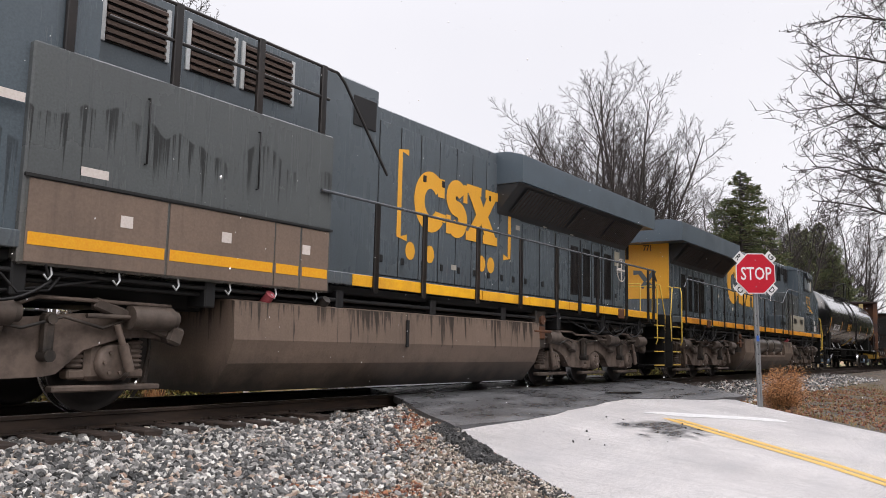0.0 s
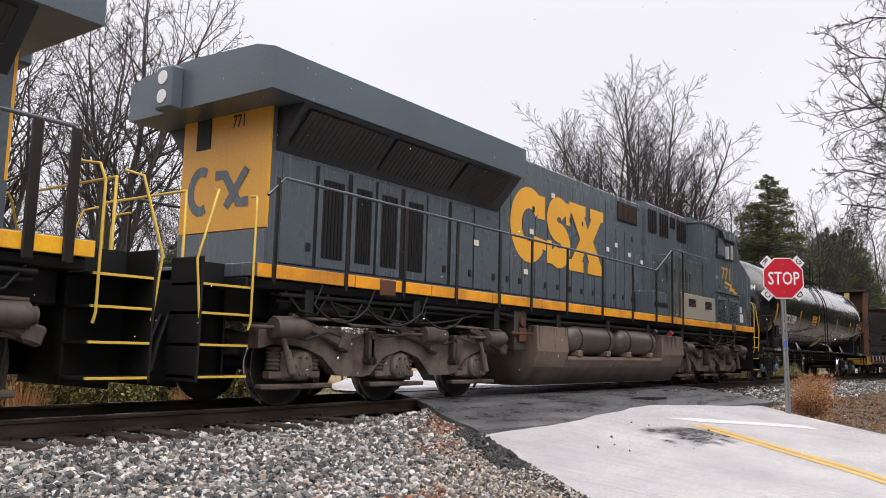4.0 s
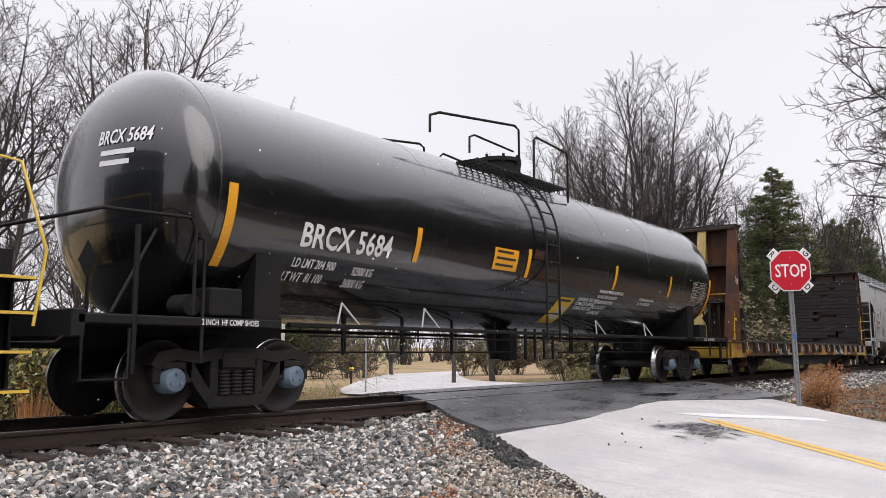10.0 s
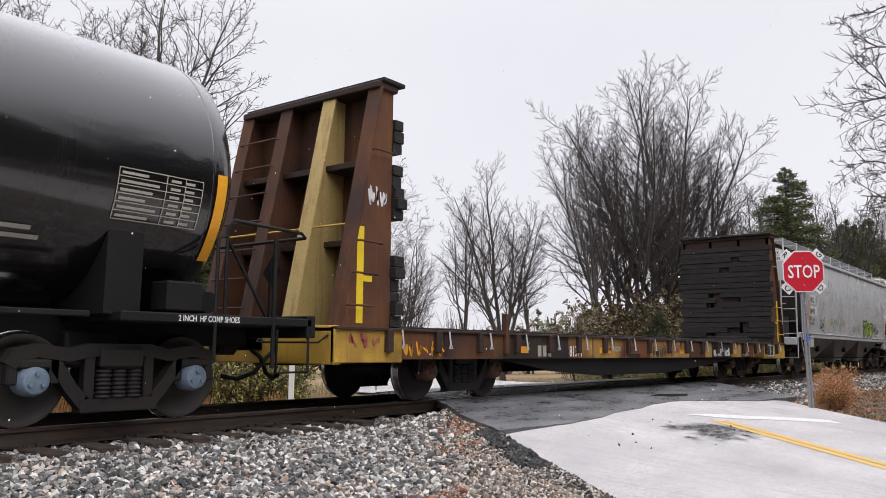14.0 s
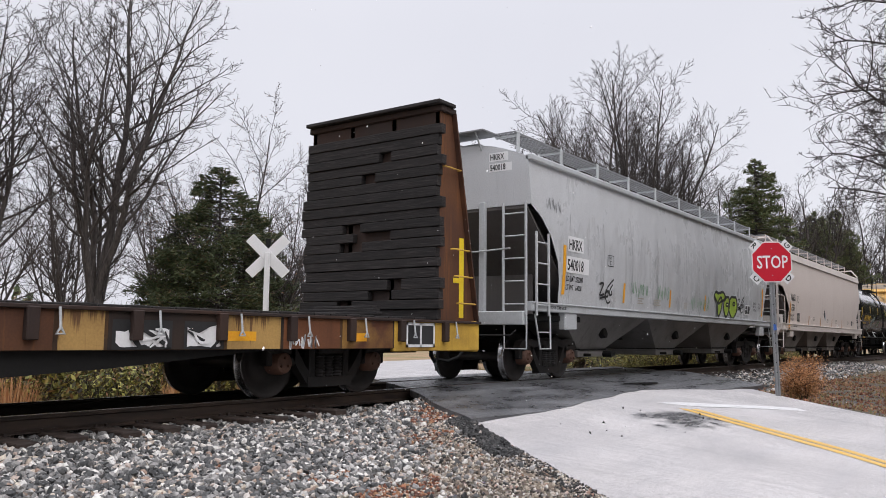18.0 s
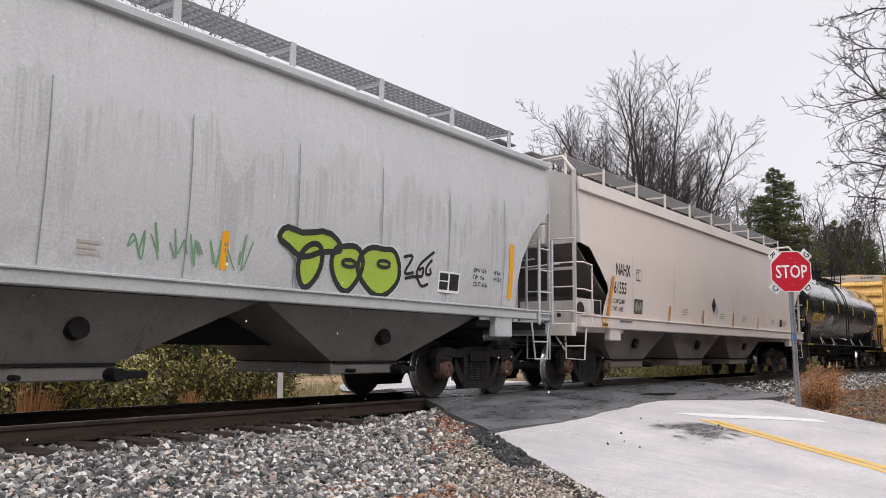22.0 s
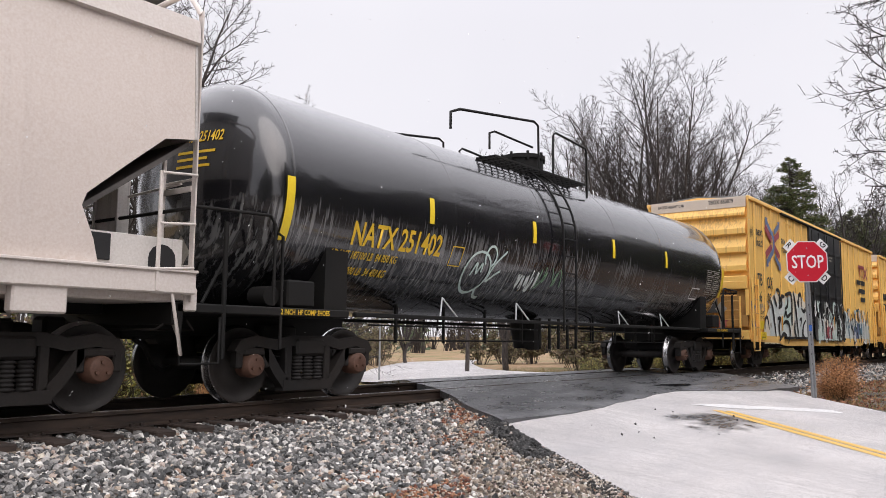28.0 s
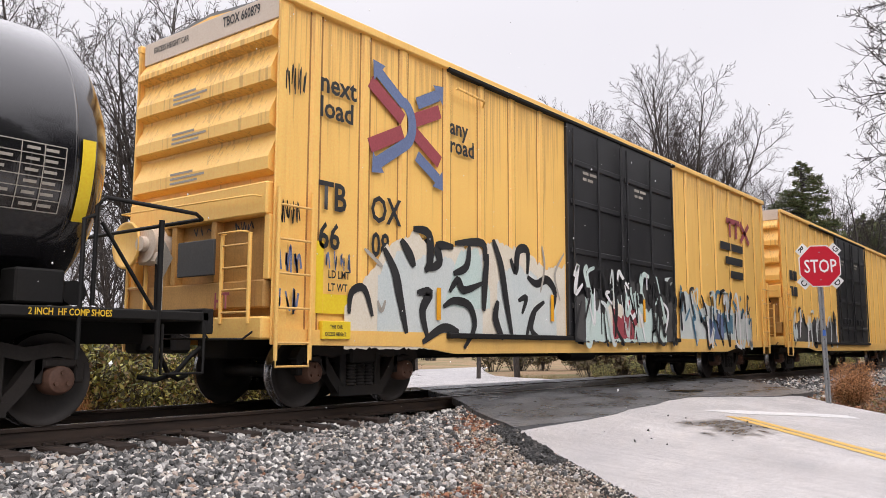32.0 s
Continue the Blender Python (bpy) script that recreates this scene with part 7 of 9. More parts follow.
def loco_bogie(car, x):
    b = part("bogie", LOCO_BOLSTER, None, car, "mud-caked three-axle cast bogie", pose(x, 0, 0))
    for turn in (0, 180):
        t = pose(0, 0, 0, rz=turn)
        part("side_frame", LOCO_FRAME, None, b, at=t)
        for s in (-2.0, 0.0, 2.0):
            part("journal_box", JOURNAL, None, b, at=pose(s, 0, 0) @ t)
            part("coil_spring", COIL, None, b, at=pose(s - 0.34, 0, 0) @ t)
            part("coil_spring", COIL, None, b, at=pose(s + 0.34, 0, 0) @ t)
            part("brake_shoe", BRAKE_SHOE, None, b, at=pose(s, 0, 0) @ t)
            part("pedestal_tie_bar", TIE_BAR, None, b, at=pose(s, 0, 0) @ t)
            part("brake_hanger", HANGER, None, b, at=pose(s - 0.78 if s > -1 else s + 1.2, 0, 0) @ t)
            part("brake_hose", LEAD[0 if s else 1], None, b, at=pose(s * 0.75, 0, 0) @ t)
            part("brake_link", BEAM_LINK, None, b, at=pose(s + 0.55, 0, 0.86) @ t @ pose(0, 0, 0, ry=18 if turn == 0 else -18))
        for s in (-2.35, 2.35, 0.6):
            part("brake_cylinder", BRAKE_CYL, None, b, at=pose(s, 0, 1.0) @ t)
        for s in (-2.0, 2.0):
            part("sand_pipe", SAND_PIPE, None, b, at=pose(s, 0, 0) @ t)
        for s in (-2.45, 1.95):
            part("damper", DAMPER, None, b, at=pose(s, 0, 0) @ t)
    part("bogie_pipe", M().tube([(-2.6, -1.28, 1.12), (-1.4, -1.28, 1.14), (-1.2, -1.28, 1.08), (0.9, -1.28, 1.08), (1.1, -1.28, 1.16), (2.6, -1.28, 1.14)], 0.022, 6), MUD_FRAME, b)
    part("safety_chain", M().tube([(-1.9 + 0.19 * i, -1.36, 1.42 - 0.26 * (1 - (2 * i / 20 - 1) ** 2)) for i in range(21)], 0.018, 5), DARK, b)
    for s in (-2.0, 0.0, 2.0):
        w = part("wheelset", WHEEL_42, None, b, at=pose(s, 0, 0.530))
        WHEELSETS.append((w, s, 0.530, x))


def emblem(car, x0, x1, z0, z1, y):
    """The painted emblem: an open ring, a double-curved band and a cross of bands, all gold."""
    w, h = x1 - x0, z1 - z0
    t = h * 0.27

    def paint(bands, level, extra=()):
        m = M()
        for k, (pts, width) in enumerate(bands):
            ribbon(m, pts, width, onto(y - level - 0.0012 * k))
        for q in extra:
            m.add([onto(y - level)(*v) for v in q], [tuple(range(len(q)))])
        part("emblem_band", m, GOLD, car, "large gold painted emblem band")

    cx, cz, rx, rz = x0 + w * 0.175, z0 + h / 2, w * 0.175 - t / 2, h / 2 - t / 2
    paint([(arc(cx, cz, rx, rz, 38, 322, 30), t * 1.06), ([(x0 + w * 0.29, z1 - h * 0.06), (x0 + w * 0.29, cz + h * 0.12)], w * 0.075), ([(x0 + w * 0.22, cz - h * 0.20), (x0 + w * 0.345, cz - h * 0.23)], t * 0.5)], 0.0)
    sx, sr, sw = x0 + w * 0.475, (h - t) / 4, w * 0.125 - t / 2
    paint([(arc(sx, z1 - t / 2 - sr, sw, sr, 25, 270, 18) + arc(sx, z0 + t / 2 + sr, sw, sr, 90, -155, 18), t * 1.05),
           ([(sx + w * 0.10, z1 - h * 0.04), (sx + w * 0.10, z1 - h * 0.36)], w * 0.05), ([(sx - w * 0.10, z0 + h * 0.04), (sx - w * 0.10, z0 + h * 0.36)], w * 0.05)], 0.006)
    a, b = x0 + w * 0.585, x1
    cross = ((0, 1), (0.46, 1), (0.46, 0.84), (0.42, 0.84), (0.53, 0.66), (0.63, 0.84), (0.59, 0.84), (0.59, 1), (1, 1), (1, 0.84), (0.93, 0.84), (0.69, 0.50), (0.94, 0.16), (1, 0.16), (1, 0), (0.53, 0), (0.53, 0.16), (0.58, 0.16),
             (0.47, 0.34), (0.36, 0.16), (0.41, 0.16), (0.41, 0), (0, 0), (0, 0.16), (0.07, 0.16), (0.31, 0.49), (0.06, 0.84), (0, 0.84))
    paint([], 0.012, [[(a + (b - a) * p, z0 + h * q) for p, q in cross]])


def loco(x0, flip, label):
    car = vehicle("diesel_locomotive", label, "locomotive", x0)
    L = 22.0

    def P(name, m, material, parent=None, label=""):
        if flip:
            m.v = [(L - p[0], p[1], p[2]) for p in m.v]
        return part(name, m, material, parent or car, label)

    X = (lambda u: L - u) if flip else (lambda u: u)
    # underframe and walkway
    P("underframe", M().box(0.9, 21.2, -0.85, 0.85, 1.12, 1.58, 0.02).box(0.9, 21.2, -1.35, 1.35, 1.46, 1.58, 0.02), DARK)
    P("walkway", M().box(0.9, 21.25, -1.49, 1.49, 1.58, 1.745, 0.01), LOCO)
    for s in (-1, 1):
        for k in range(12):
            a, b = 0.92 + k * 1.69, 0.92 + (k + 1) * 1.69 - 0.02
            if flip and 13.2 < (a + b) / 2 < 17.4:
                continue
            P("sill_plate", M().box(a, b, min(s * 1.485, s * 1.51), max(s * 1.485, s * 1.51), 1.575, 1.735, 0.006), SILL_YELLOW if flip else SILL_GOLD)
        for z, y in ((1.40, 1.38), (1.33, 1.30), (1.42, 1.20)):
            P("air_pipe", M().tube([(1.4, s * y, z), (6.5, s * y, z + 0.02), (7.2, s * y, z - 0.04), (15, s * y, z - 0.03), (20.8, s * y, z)], 0.028, 6), DARK)
    for k in range(9):
        P("pipe_bracket", M().box(1.8 + k * 2.2, 1.95 + k * 2.2, -1.42, -1.1, 1.15, 1.5, 0.015), DARK)
    for k in range(7):
        u = 1.9 + k * 0.72 + (12.4 if k > 3 else 0.0)
        P("air_duct", M().cyl((u - 0.3, -1.05, 1.30), (u + 0.28, -1.05, 1.30), 0.11, n=12), GREASE)
        P("cable_loop", M().tube([(u - 0.4, -1.36, 1.45), (u - 0.2, -1.42, 1.22 - 0.04 * (k % 2)), (u + 0.1, -1.42, 1.18), (u + 0.35, -1.36, 1.45)], 0.016, 5), DARK)
    for k in range(6):
        u = 13.4 + 0.72 * k
        P("lifting_hook", M().tube([(u, -1.45, 1.46), (u, -1.48, 1.36), (u + 0.04, -1.49, 1.31), (u + 0.08, -1.48, 1.36)], 0.011, 5), GREY_TRIM) if flip else None
    for u0, u1 in ((1.9, 2.9), (2.9, 4.1), (4.1, 5.2), (17.0, 18.0), (18.0, 19.2)):
        P("safety_chain", M().tube([(u0 + (u1 - u0) * i / 12, -1.47, 1.30 - 0.20 * (1 - (i / 6 - 1) ** 2)) for i in range(13)], 0.016, 5), DARK)
        P("chain_strap", M().tube([(u0 + 0.12, -1.49, 1.56), (u0, -1.47, 1.30)], 0.014, 5), DARK)
    for u in (3.1, 18.9):
        P("jacking_bracket", M().box(u, u + 0.34, -1.53, -1.49, 1.50, 1.73, 0.02), RUST_ORANGE)
    # long hood
    H = 0.92
    P("hood", M().ext([(-H, 1.74), (-H, 4.47), (-0.86, 4.51), (0.86, 4.51), (H, 4.47), (H, 1.74)], "x", 1.56, 13.7), LOCO)
    z1 = 4.62 if not flip else 4.72
    P("hood_cab_end", M().ext([(-1.0, 1.74), (-1.0, z1 - 0.05), (-0.93, z1), (0.93, z1), (1.0, z1 - 0.05), (1.0, 1.74)], "x", 13.7 if not flip else 11.7, 16.65), LOCO)
    # hood doors, each proud of the hood
    edges = [7.05, 7.43, 7.87, 8.36, 8.85, 9.37, 9.9, 10.45, 11.0, 11.55]
    if not flip:
        edges += [12.1, 12.6, 13.1, 13.6]
    for s in (-1, 1):
        for a, b, z in ((edges[0], edges[-1], 3.7 if not flip else 4.28), (1.75, 6.95, 3.25)):
            P("door_gasket", M().box(a, b, min(s * H, s * (H + 0.004)), max(s * H, s * (H + 0.004)), 1.84, z), DARK)
        for a, b in zip(edges, edges[1:]):
            d = P("hood_door", M().box(a + 0.015, b - 0.015, min(s * H, s * (H + 0.016)), max(s * H, s * (H + 0.016)), 1.85, 4.28 if b < 12.2 else 3.7, 0.006), LOCO)
            if s < 0:
                for z in ((2.05, 3.5) if int(a * 10) % 3 == 0 else (2.05,)):
                    P("door_latch", M().box(b - 0.14, b - 0.06, -H - 0.035, -H - 0.015, z, z + 0.11, 0.006), DARK, d)
        for a, b in ((1.75, 2.35), (2.42, 3.0), (3.1, 3.6), (3.66, 4.2), (4.3, 4.85), (4.9, 5.45), (5.55, 6.2), (6.25, 6.95)):
            d = P("hood_door", M().box(a, b, min(s * H, s * (H + 0.018)), max(s * H, s * (H + 0.018)), 1.85, 3.25, 0.006), LOCO)
            if a > 2.0 and b < 5.0:
                P("door_screen", M().box(a + 0.08, b - 0.08, min(s * (H + 0.016), s * (H + 0.024)), max(s * (H + 0.016), s * (H + 0.024)), 1.98, 3.08, 0.004), DARK, d)
                for k in range(6):
                    xx = a + 0.12 + (b - a - 0.24) * k / 5
                    P("screen_bar", M().box(xx - 0.008, xx + 0.008, min(s * (H + 0.02), s * (H + 0.032)), max(s * (H + 0.02), s * (H + 0.032)), 2.0, 3.06), RAIL_BLACK, d)
            elif s < 0:
                P("door_latch", M().box(b - 0.14, b - 0.06, -H - 0.04, -H - 0.016, 2.05, 2.16, 0.006), DARK, d)
    P("hand_brake_wheel", M().lathe([(-H - 0.10, 0.265), (-H - 0.113, 0.28), (-H - 0.10, 0.295), (-H - 0.087, 0.28), (-H - 0.10, 0.265)], (2.05, 0, 2.75), "y", 24).box(1.80, 2.32, -H - 0.11, -H - 0.09, 2.73, 2.77).box(2.03, 2.07, -H - 0.11, -H - 0.09, 2.48, 3.02).cyl((2.05, -H - 0.1, 2.75), (2.05, -H, 2.75), 0.06, n=10), BEIGE_TRIM, None, "pale spoked hand brake wheel") if flip else None
    if flip:
        P("brake_notice", M().box(2.0, 2.3, -H - 0.028, -H - 0.018, 2.85, 3.2), PALE_PANEL)
    # radiator wings
    r0, r1 = 1.0, (7.0 if not flip else 8.0)
    P("screen_housing", M().ext([(-H, 3.30), (-1.46, 3.92), (1.46, 3.92), (H, 3.30)], "x", r0 + 0.62, r1 - 0.02), SCREEN)
    P("radiator_cab", M().ext([(-1.50, 3.88), (-1.50, 4.40), (-1.18, 4.49), (0.0, 4.54), (1.18, 4.49), (1.50, 4.40), (1.50, 3.88)], "x", r0, r1), LOCO_ROOF, None, "overhanging radiator housing with sloped shoulders")
    for s in (-1, 1):
        n = Vector((0, s * 0.60, -0.58)).normalized()
        for a, b in ((r0 + 0.75, r0 + 2.4), (r0 + 2.5, r0 + 4.2), (r0 + 4.3, r1 - 0.35)):
            v = []
            for x in (a, b):
                for f in (0.16, 0.84):
                    y, z = s * (H + 0.58 * f), 3.30 + 0.60 * f
                    v.append((x, y + s * 0.012, z - 0.012))
            g = P("radiator_screen", M().add(v, [(0, 1, 3, 2)]), SCREEN)
            for k in range(18):
                x = a + (b - a) * (k + 0.5) / 18
                P("screen_rib", M().tube([(x, s * (H + 0.58 * 0.16) + s * 0.016, 3.30 + 0.6 * 0.16 - 0.016), (x, s * (H + 0.58 * 0.84) + s * 0.016, 3.30 + 0.6 * 0.84 - 0.016)], 0.007, 4), LOUVER, g)
    P("roof_fan_cover", M().box(r0 + 0.6, r1 - 0.6, -0.8, 0.8, 4.52, 4.57, 0.015), LOCO_ROOF)
    P("exhaust_stack", M().box(8.6, 9.5, -0.35, 0.35, 4.54, 4.66, 0.03), DARK)
    # gold end of the hood with its lamp box
    P("hood_end", M().box(1.52, 1.57, -H + 0.01, H - 0.01, 2.28, 3.98, 0.006), GOLD, None, "gold painted end of the hood")
    P("hood_end_lower", M().box(1.52, 1.57, -H + 0.01, H - 0.01, 1.75, 2.27, 0.006), LOCO)
    lamp = P("headlight_box", M().box(0.80, 1.02, 0.28, 0.62, 3.86, 4.46, 0.03), LOCO_ROOF)
    for z in (4.03, 4.29):
        P("headlight", M().cyl((0.785, 0.45, z), (0.81, 0.45, z), 0.095, n=16), LETTER_WHITE, lamp, "round sealed-beam headlight, unlit")
    P("marker_recess", M().box(1.505, 1.53, 0.30, 0.60, 3.45, 3.88, 0.004), DARK)
    # cab and nose
    side = [(16.65, 1.74), (21.22, 1.74), (21.22, 3.28), (20.05, 3.74), (19.82, 4.40), (19.6, 4.52), (16.65, 4.52)]
    P("cab", M().ext(side, "y", -1.42, 1.42), LOCO_CAB)
    P("cab_roof", M().ext([(-1.46, 4.45), (-1.1, 4.62), (1.1, 4.62), (1.46, 4.45)], "x", 16.6, 19.75), LOCO_ROOF)
    for s in (-1, 1):
        y = s * 1.43
        fr = P("side_window", M().box(17.85, 19.28, min(y, y + s * 0.02), max(y, y + s * 0.02), 3.62, 4.28, 0.01), DARK)
        P("window_pane", M().box(18.62, 19.22, min(y + s * 0.015, y + s * 0.028), max(y + s * 0.015, y + s * 0.028), 3.70, 4.15), GLASS, fr)
        P("window_pane", M().box(17.92, 18.55, min(y + s * 0.015, y + s * 0.028), max(y + s * 0.015, y + s * 0.028), 3.70, 4.20), LOCO, fr)
        P("arm_rest", M().box(18.55, 18.64, min(y + s * 0.02, y + s * 0.12), max(y + s * 0.02, y + s * 0.12), 3.62, 4.0, 0.02), GREY_TRIM, fr)
        P("sliding_pane", M().box(19.08, 19.26, min(y + s * 0.02, y + s * 0.05), max(y + s * 0.02, y + s * 0.05), 3.66, 4.10, 0.006), LETTER_DIM, fr)
        P("window_awning", M().ext([(18.05, 4.42), (19.6, 4.42), (19.35, 4.20), (18.35, 4.20)], "y", min(y, y + s * 0.10), max(y, y + s * 0.10)), LOCO, fr)
        P("quarter_window", M().box(19.40, 19.72, min(y, y + s * 0.02), max(y, y + s * 0.02), 3.66, 4.24, 0.05), GLASS)
        for a, b in ((17.9, 18.68), (19.0, 19.75)):
            lv = P("louver_panel", M().box(a - 0.06, b + 0.06, min(y, y + s * 0.012), max(y, y + s * 0.012), 1.84, 2.50, 0.008), LOCO)
            for k in range(13):
                z = 1.90 + k * 0.044
                P("louver_slat", M().ext([(y + s * 0.01, z), (y + s * 0.045, z - 0.012), (y + s * 0.045, z + 0.004), (y + s * 0.01, z + 0.030)], "x", a, b), LOCO, lv)
        P("cab_ledge", M().box(17.75, 19.95, min(y, y + s * 0.03), max(y, y + s * 0.03), 2.62, 2.66, 0.006), LOCO)
    P("windshield", M().box(19.94, 19.99, -1.15, 1.15, 3.80, 4.30, 0.01), GLASS)
    P("nose_door", M().box(21.21, 21.25, -0.35, 0.35, 1.8, 3.1, 0.01), LOCO)
    rod_v = M().tube([(20.5, -0.9, 3.6), (20.45, -0.9, 3.85), (20.7, -0.9, 3.78), (21.1, -0.9, 3.5)], 0.02, 6)
    P("nose_grab", rod_v, RAIL_BLACK)
    # side boxes between hood and cab
    for s in (-1, 1):
        if flip:
            y0, y1 = sorted((s * 0.98, s * 1.50))
            P("equipment_box", M().box(13.2, 17.35, y0, y1, 1.44, 3.55, 0.02), LOCO_WET, None, "tall equipment box streaked with rain and soot")
            for a, b in ((13.25, 13.75), (13.78, 14.2), (14.22, 15.75), (15.78, 17.3)):
                P("lower_panel", M().box(a, b, min(s * 1.50, s * 1.515), max(s * 1.50, s * 1.515), 1.46, 2.24, 0.006), MUD)
                P("gold_stripe", M().box(a + 0.02, b - 0.02, min(s * 1.515, s * 1.519), max(s * 1.515, s * 1.519), 1.62, 1.74), TAPE)
            P("box_lip", M().box(13.2, 17.35, min(s * 1.50, s * 1.53), max(s * 1.50, s * 1.53), 2.25, 2.28), DARK)
            for u in (14.55, 16.1):
                P("box_handle", M().tube([(u, s * 1.50, 2.6), (u, s * 1.54, 2.6), (u, s * 1.54, 3.3), (u, s * 1.50, 3.3)], 0.012, 5), DARK)
            for u in (13.6, 14.9, 16.2):
                P("notice_plate", M().box(u, u + 0.14, min(s * 1.515, s * 1.52), max(s * 1.515, s * 1.52), 1.9, 2.02), BEIGE_TRIM)
            # louvres above, with pale jambs
            for a, b in ((13.59, 14.41), (14.6, 15.25), (15.6, 16.36)):
                lv = P("louver_panel", M().box(a - 0.05, b + 0.05, min(s * 1.0, s * 1.012), max(s * 1.0, s * 1.012), 3.95, 4.58, 0.006), DARK)
                for u in (a - 0.06, b):
                    P("louver_jamb", M().box(u, u + 0.06, min(s * 1.0, s * 1.03), max(s * 1.0, s * 1.03), 3.95, 4.58, 0.006), GREY_TRIM, lv)
                for k in range(7):
                    z = 3.98 + k * 0.085
                    P("louver_slat", M().ext([(s * 1.01, z), (s * 1.05, z - 0.01), (s * 1.05, z + 0.03), (s * 1.01, z + 0.06)], "x", a, b), LOUVER, lv)
            y = s * 1.46
            for zz in (4.05, 4.47):
                P("roof_handrail", M().tube([(16.6, y, zz), (13.3 if zz < 4.2 else 13.15, y, zz)] + ([(13.0, y, zz - 0.1), (12.0, y, 3.25)] if zz > 4.2 else []), 0.022, 6), RAIL_BLACK)
            for u in (13.42, 14.54, 15.76, 17.0):
                P("rail_stanchion", M().box(u - 0.05, u + 0.05, y - 0.03, y + 0.03, 3.50, 4.49, 0.01), RAIL_BLACK)
            P("screen_panel", M().box(11.75, 12.28, min(s * 1.0, s * 1.02), max(s * 1.0, s * 1.02), 4.02, 4.48, 0.01), DARK)
        else:
            y0, y1 = sorted((s * 0.95, s * 1.42))
            P("side_box", M().box(14.15, 16.7, y0, y1, 1.74, 3.30, 0.02), LOCO_WET)
            P("low_box", M().box(13.15, 14.1, y0, y1, 1.74, 2.32, 0.02), LOCO)
            # a dark strip stands in for the shade of a recess
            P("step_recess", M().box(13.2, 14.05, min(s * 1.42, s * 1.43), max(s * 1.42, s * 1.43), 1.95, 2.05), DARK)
            pp = P("pale_panel", M().box(14.95, 17.6, min(s * 1.42, s * 1.46), max(s * 1.42, s * 1.46), 1.76, 2.40, 0.01), PALE_PANEL, None, "unpainted pale panel with two louvres")
            for a in (15.45, 16.75):
                for k in range(6):
                    P("louver_slat", M().box(a, a + 0.52, min(s * 1.46, s * 1.475), max(s * 1.46, s * 1.475), 2.08 + k * 0.035, 2.10 + k * 0.035), DARK, pp)
            P("door_seam", M().box(14.85, 14.88, min(s * 1.42, s * 1.425), max(s * 1.42, s * 1.425), 1.76, 3.28), DARK)
            sp = P("screen_panel", M().box(12.2, 13.3, min(s * H, s * (H + 0.03)), max(s * H, s * (H + 0.03)), 3.92, 4.38, 0.01), DARK)
            for k in range(22):
                u = 12.24 + k * 0.0485
                P("screen_bar", M().box(u, u + 0.018, min(s * (H + 0.028), s * (H + 0.042)), max(s * (H + 0.028), s * (H + 0.042)), 3.95, 4.35), LOUVER, sp)
            for a, b, z in ((13.85, 14.42, 3.86), (14.62, 15.22, 3.84), (15.35, 15.7, 4.15), (15.85, 16.55, 3.86)):
                lv = P("louver_panel", M().box(a, b, min(s * 1.0, s * 1.012), max(s * 1.0, s * 1.012), z, 4.44, 0.006), DARK)
                for k in range(5):
                    u = a + (b - a) * (k + 0.5) / 5
                    P("louver_bar", M().box(u - 0.02, u + 0.02, min(s * 1.01, s * 1.03), max(s * 1.01, s * 1.03), z, 4.44), RAIL_BLACK, lv)
    # fuel tank and reservoirs
    prof = [(-1.38, 1.27), (-1.455, 1.25), (-1.48, 0.80), (-1.38, 0.52), (-1.10, 0.17), (1.10, 0.17), (1.38, 0.52), (1.48, 0.80), (1.455, 1.25), (1.38, 1.27)]
    if flip:
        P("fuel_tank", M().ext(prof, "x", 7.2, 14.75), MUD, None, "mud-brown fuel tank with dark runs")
        P("tank_gauge", M().box(11.4, 11.46, -1.50, -1.48, 0.75, 1.15), DARK)
    else:
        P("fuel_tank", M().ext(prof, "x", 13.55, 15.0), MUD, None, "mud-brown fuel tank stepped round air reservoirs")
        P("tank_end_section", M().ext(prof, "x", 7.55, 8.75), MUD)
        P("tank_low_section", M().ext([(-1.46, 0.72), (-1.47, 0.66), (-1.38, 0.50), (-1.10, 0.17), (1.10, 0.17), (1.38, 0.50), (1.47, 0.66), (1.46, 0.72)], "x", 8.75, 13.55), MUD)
        # black block painted as the shade behind the reservoirs
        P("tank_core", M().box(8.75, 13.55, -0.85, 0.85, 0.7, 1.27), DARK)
        for s in (-1, 1):
            for a, b in ((8.85, 10.95), (11.2, 13.25)):
                t = P("air_reservoir", M().lathe([(a, 0.02), (a + 0.03, 0.18), (a + 0.12, 0.27), (a + 0.25, 0.30), (b - 0.25, 0.30), (b - 0.12, 0.27), (b - 0.03, 0.18), (b, 0.02)], (0, s * 1.22, 1.06), "x", 20), RESERVOIR, None, "horizontal brown air reservoir")
                for u in (a + 0.4, b - 0.4):
                    P("reservoir_strap", M().lathe([(u - 0.02, 0.302), (u - 0.02, 0.315), (u + 0.02, 0.315), (u + 0.02, 0.302)], (0, s * 1.22, 1.06), "x", 20), DARK, t)
                    P("reservoir_foot", M().box(u - 0.09, u + 0.09, min(s * 1.25, s * 1.5), max(s * 1.25, s * 1.5), 0.72, 0.84, 0.02), MUD, t)
    for u in (14.2, 13.2):
        P("filler_cap", M().cyl((u, -1.32, 1.22), (u, -1.47, 1.36), 0.062, n=14), RED_PAINT if u > 14 else GREASE)
    P("bell_box", M().box(6.85, 7.25, -1.42, -1.05, 0.80, 1.5, 0.02), GREASE)
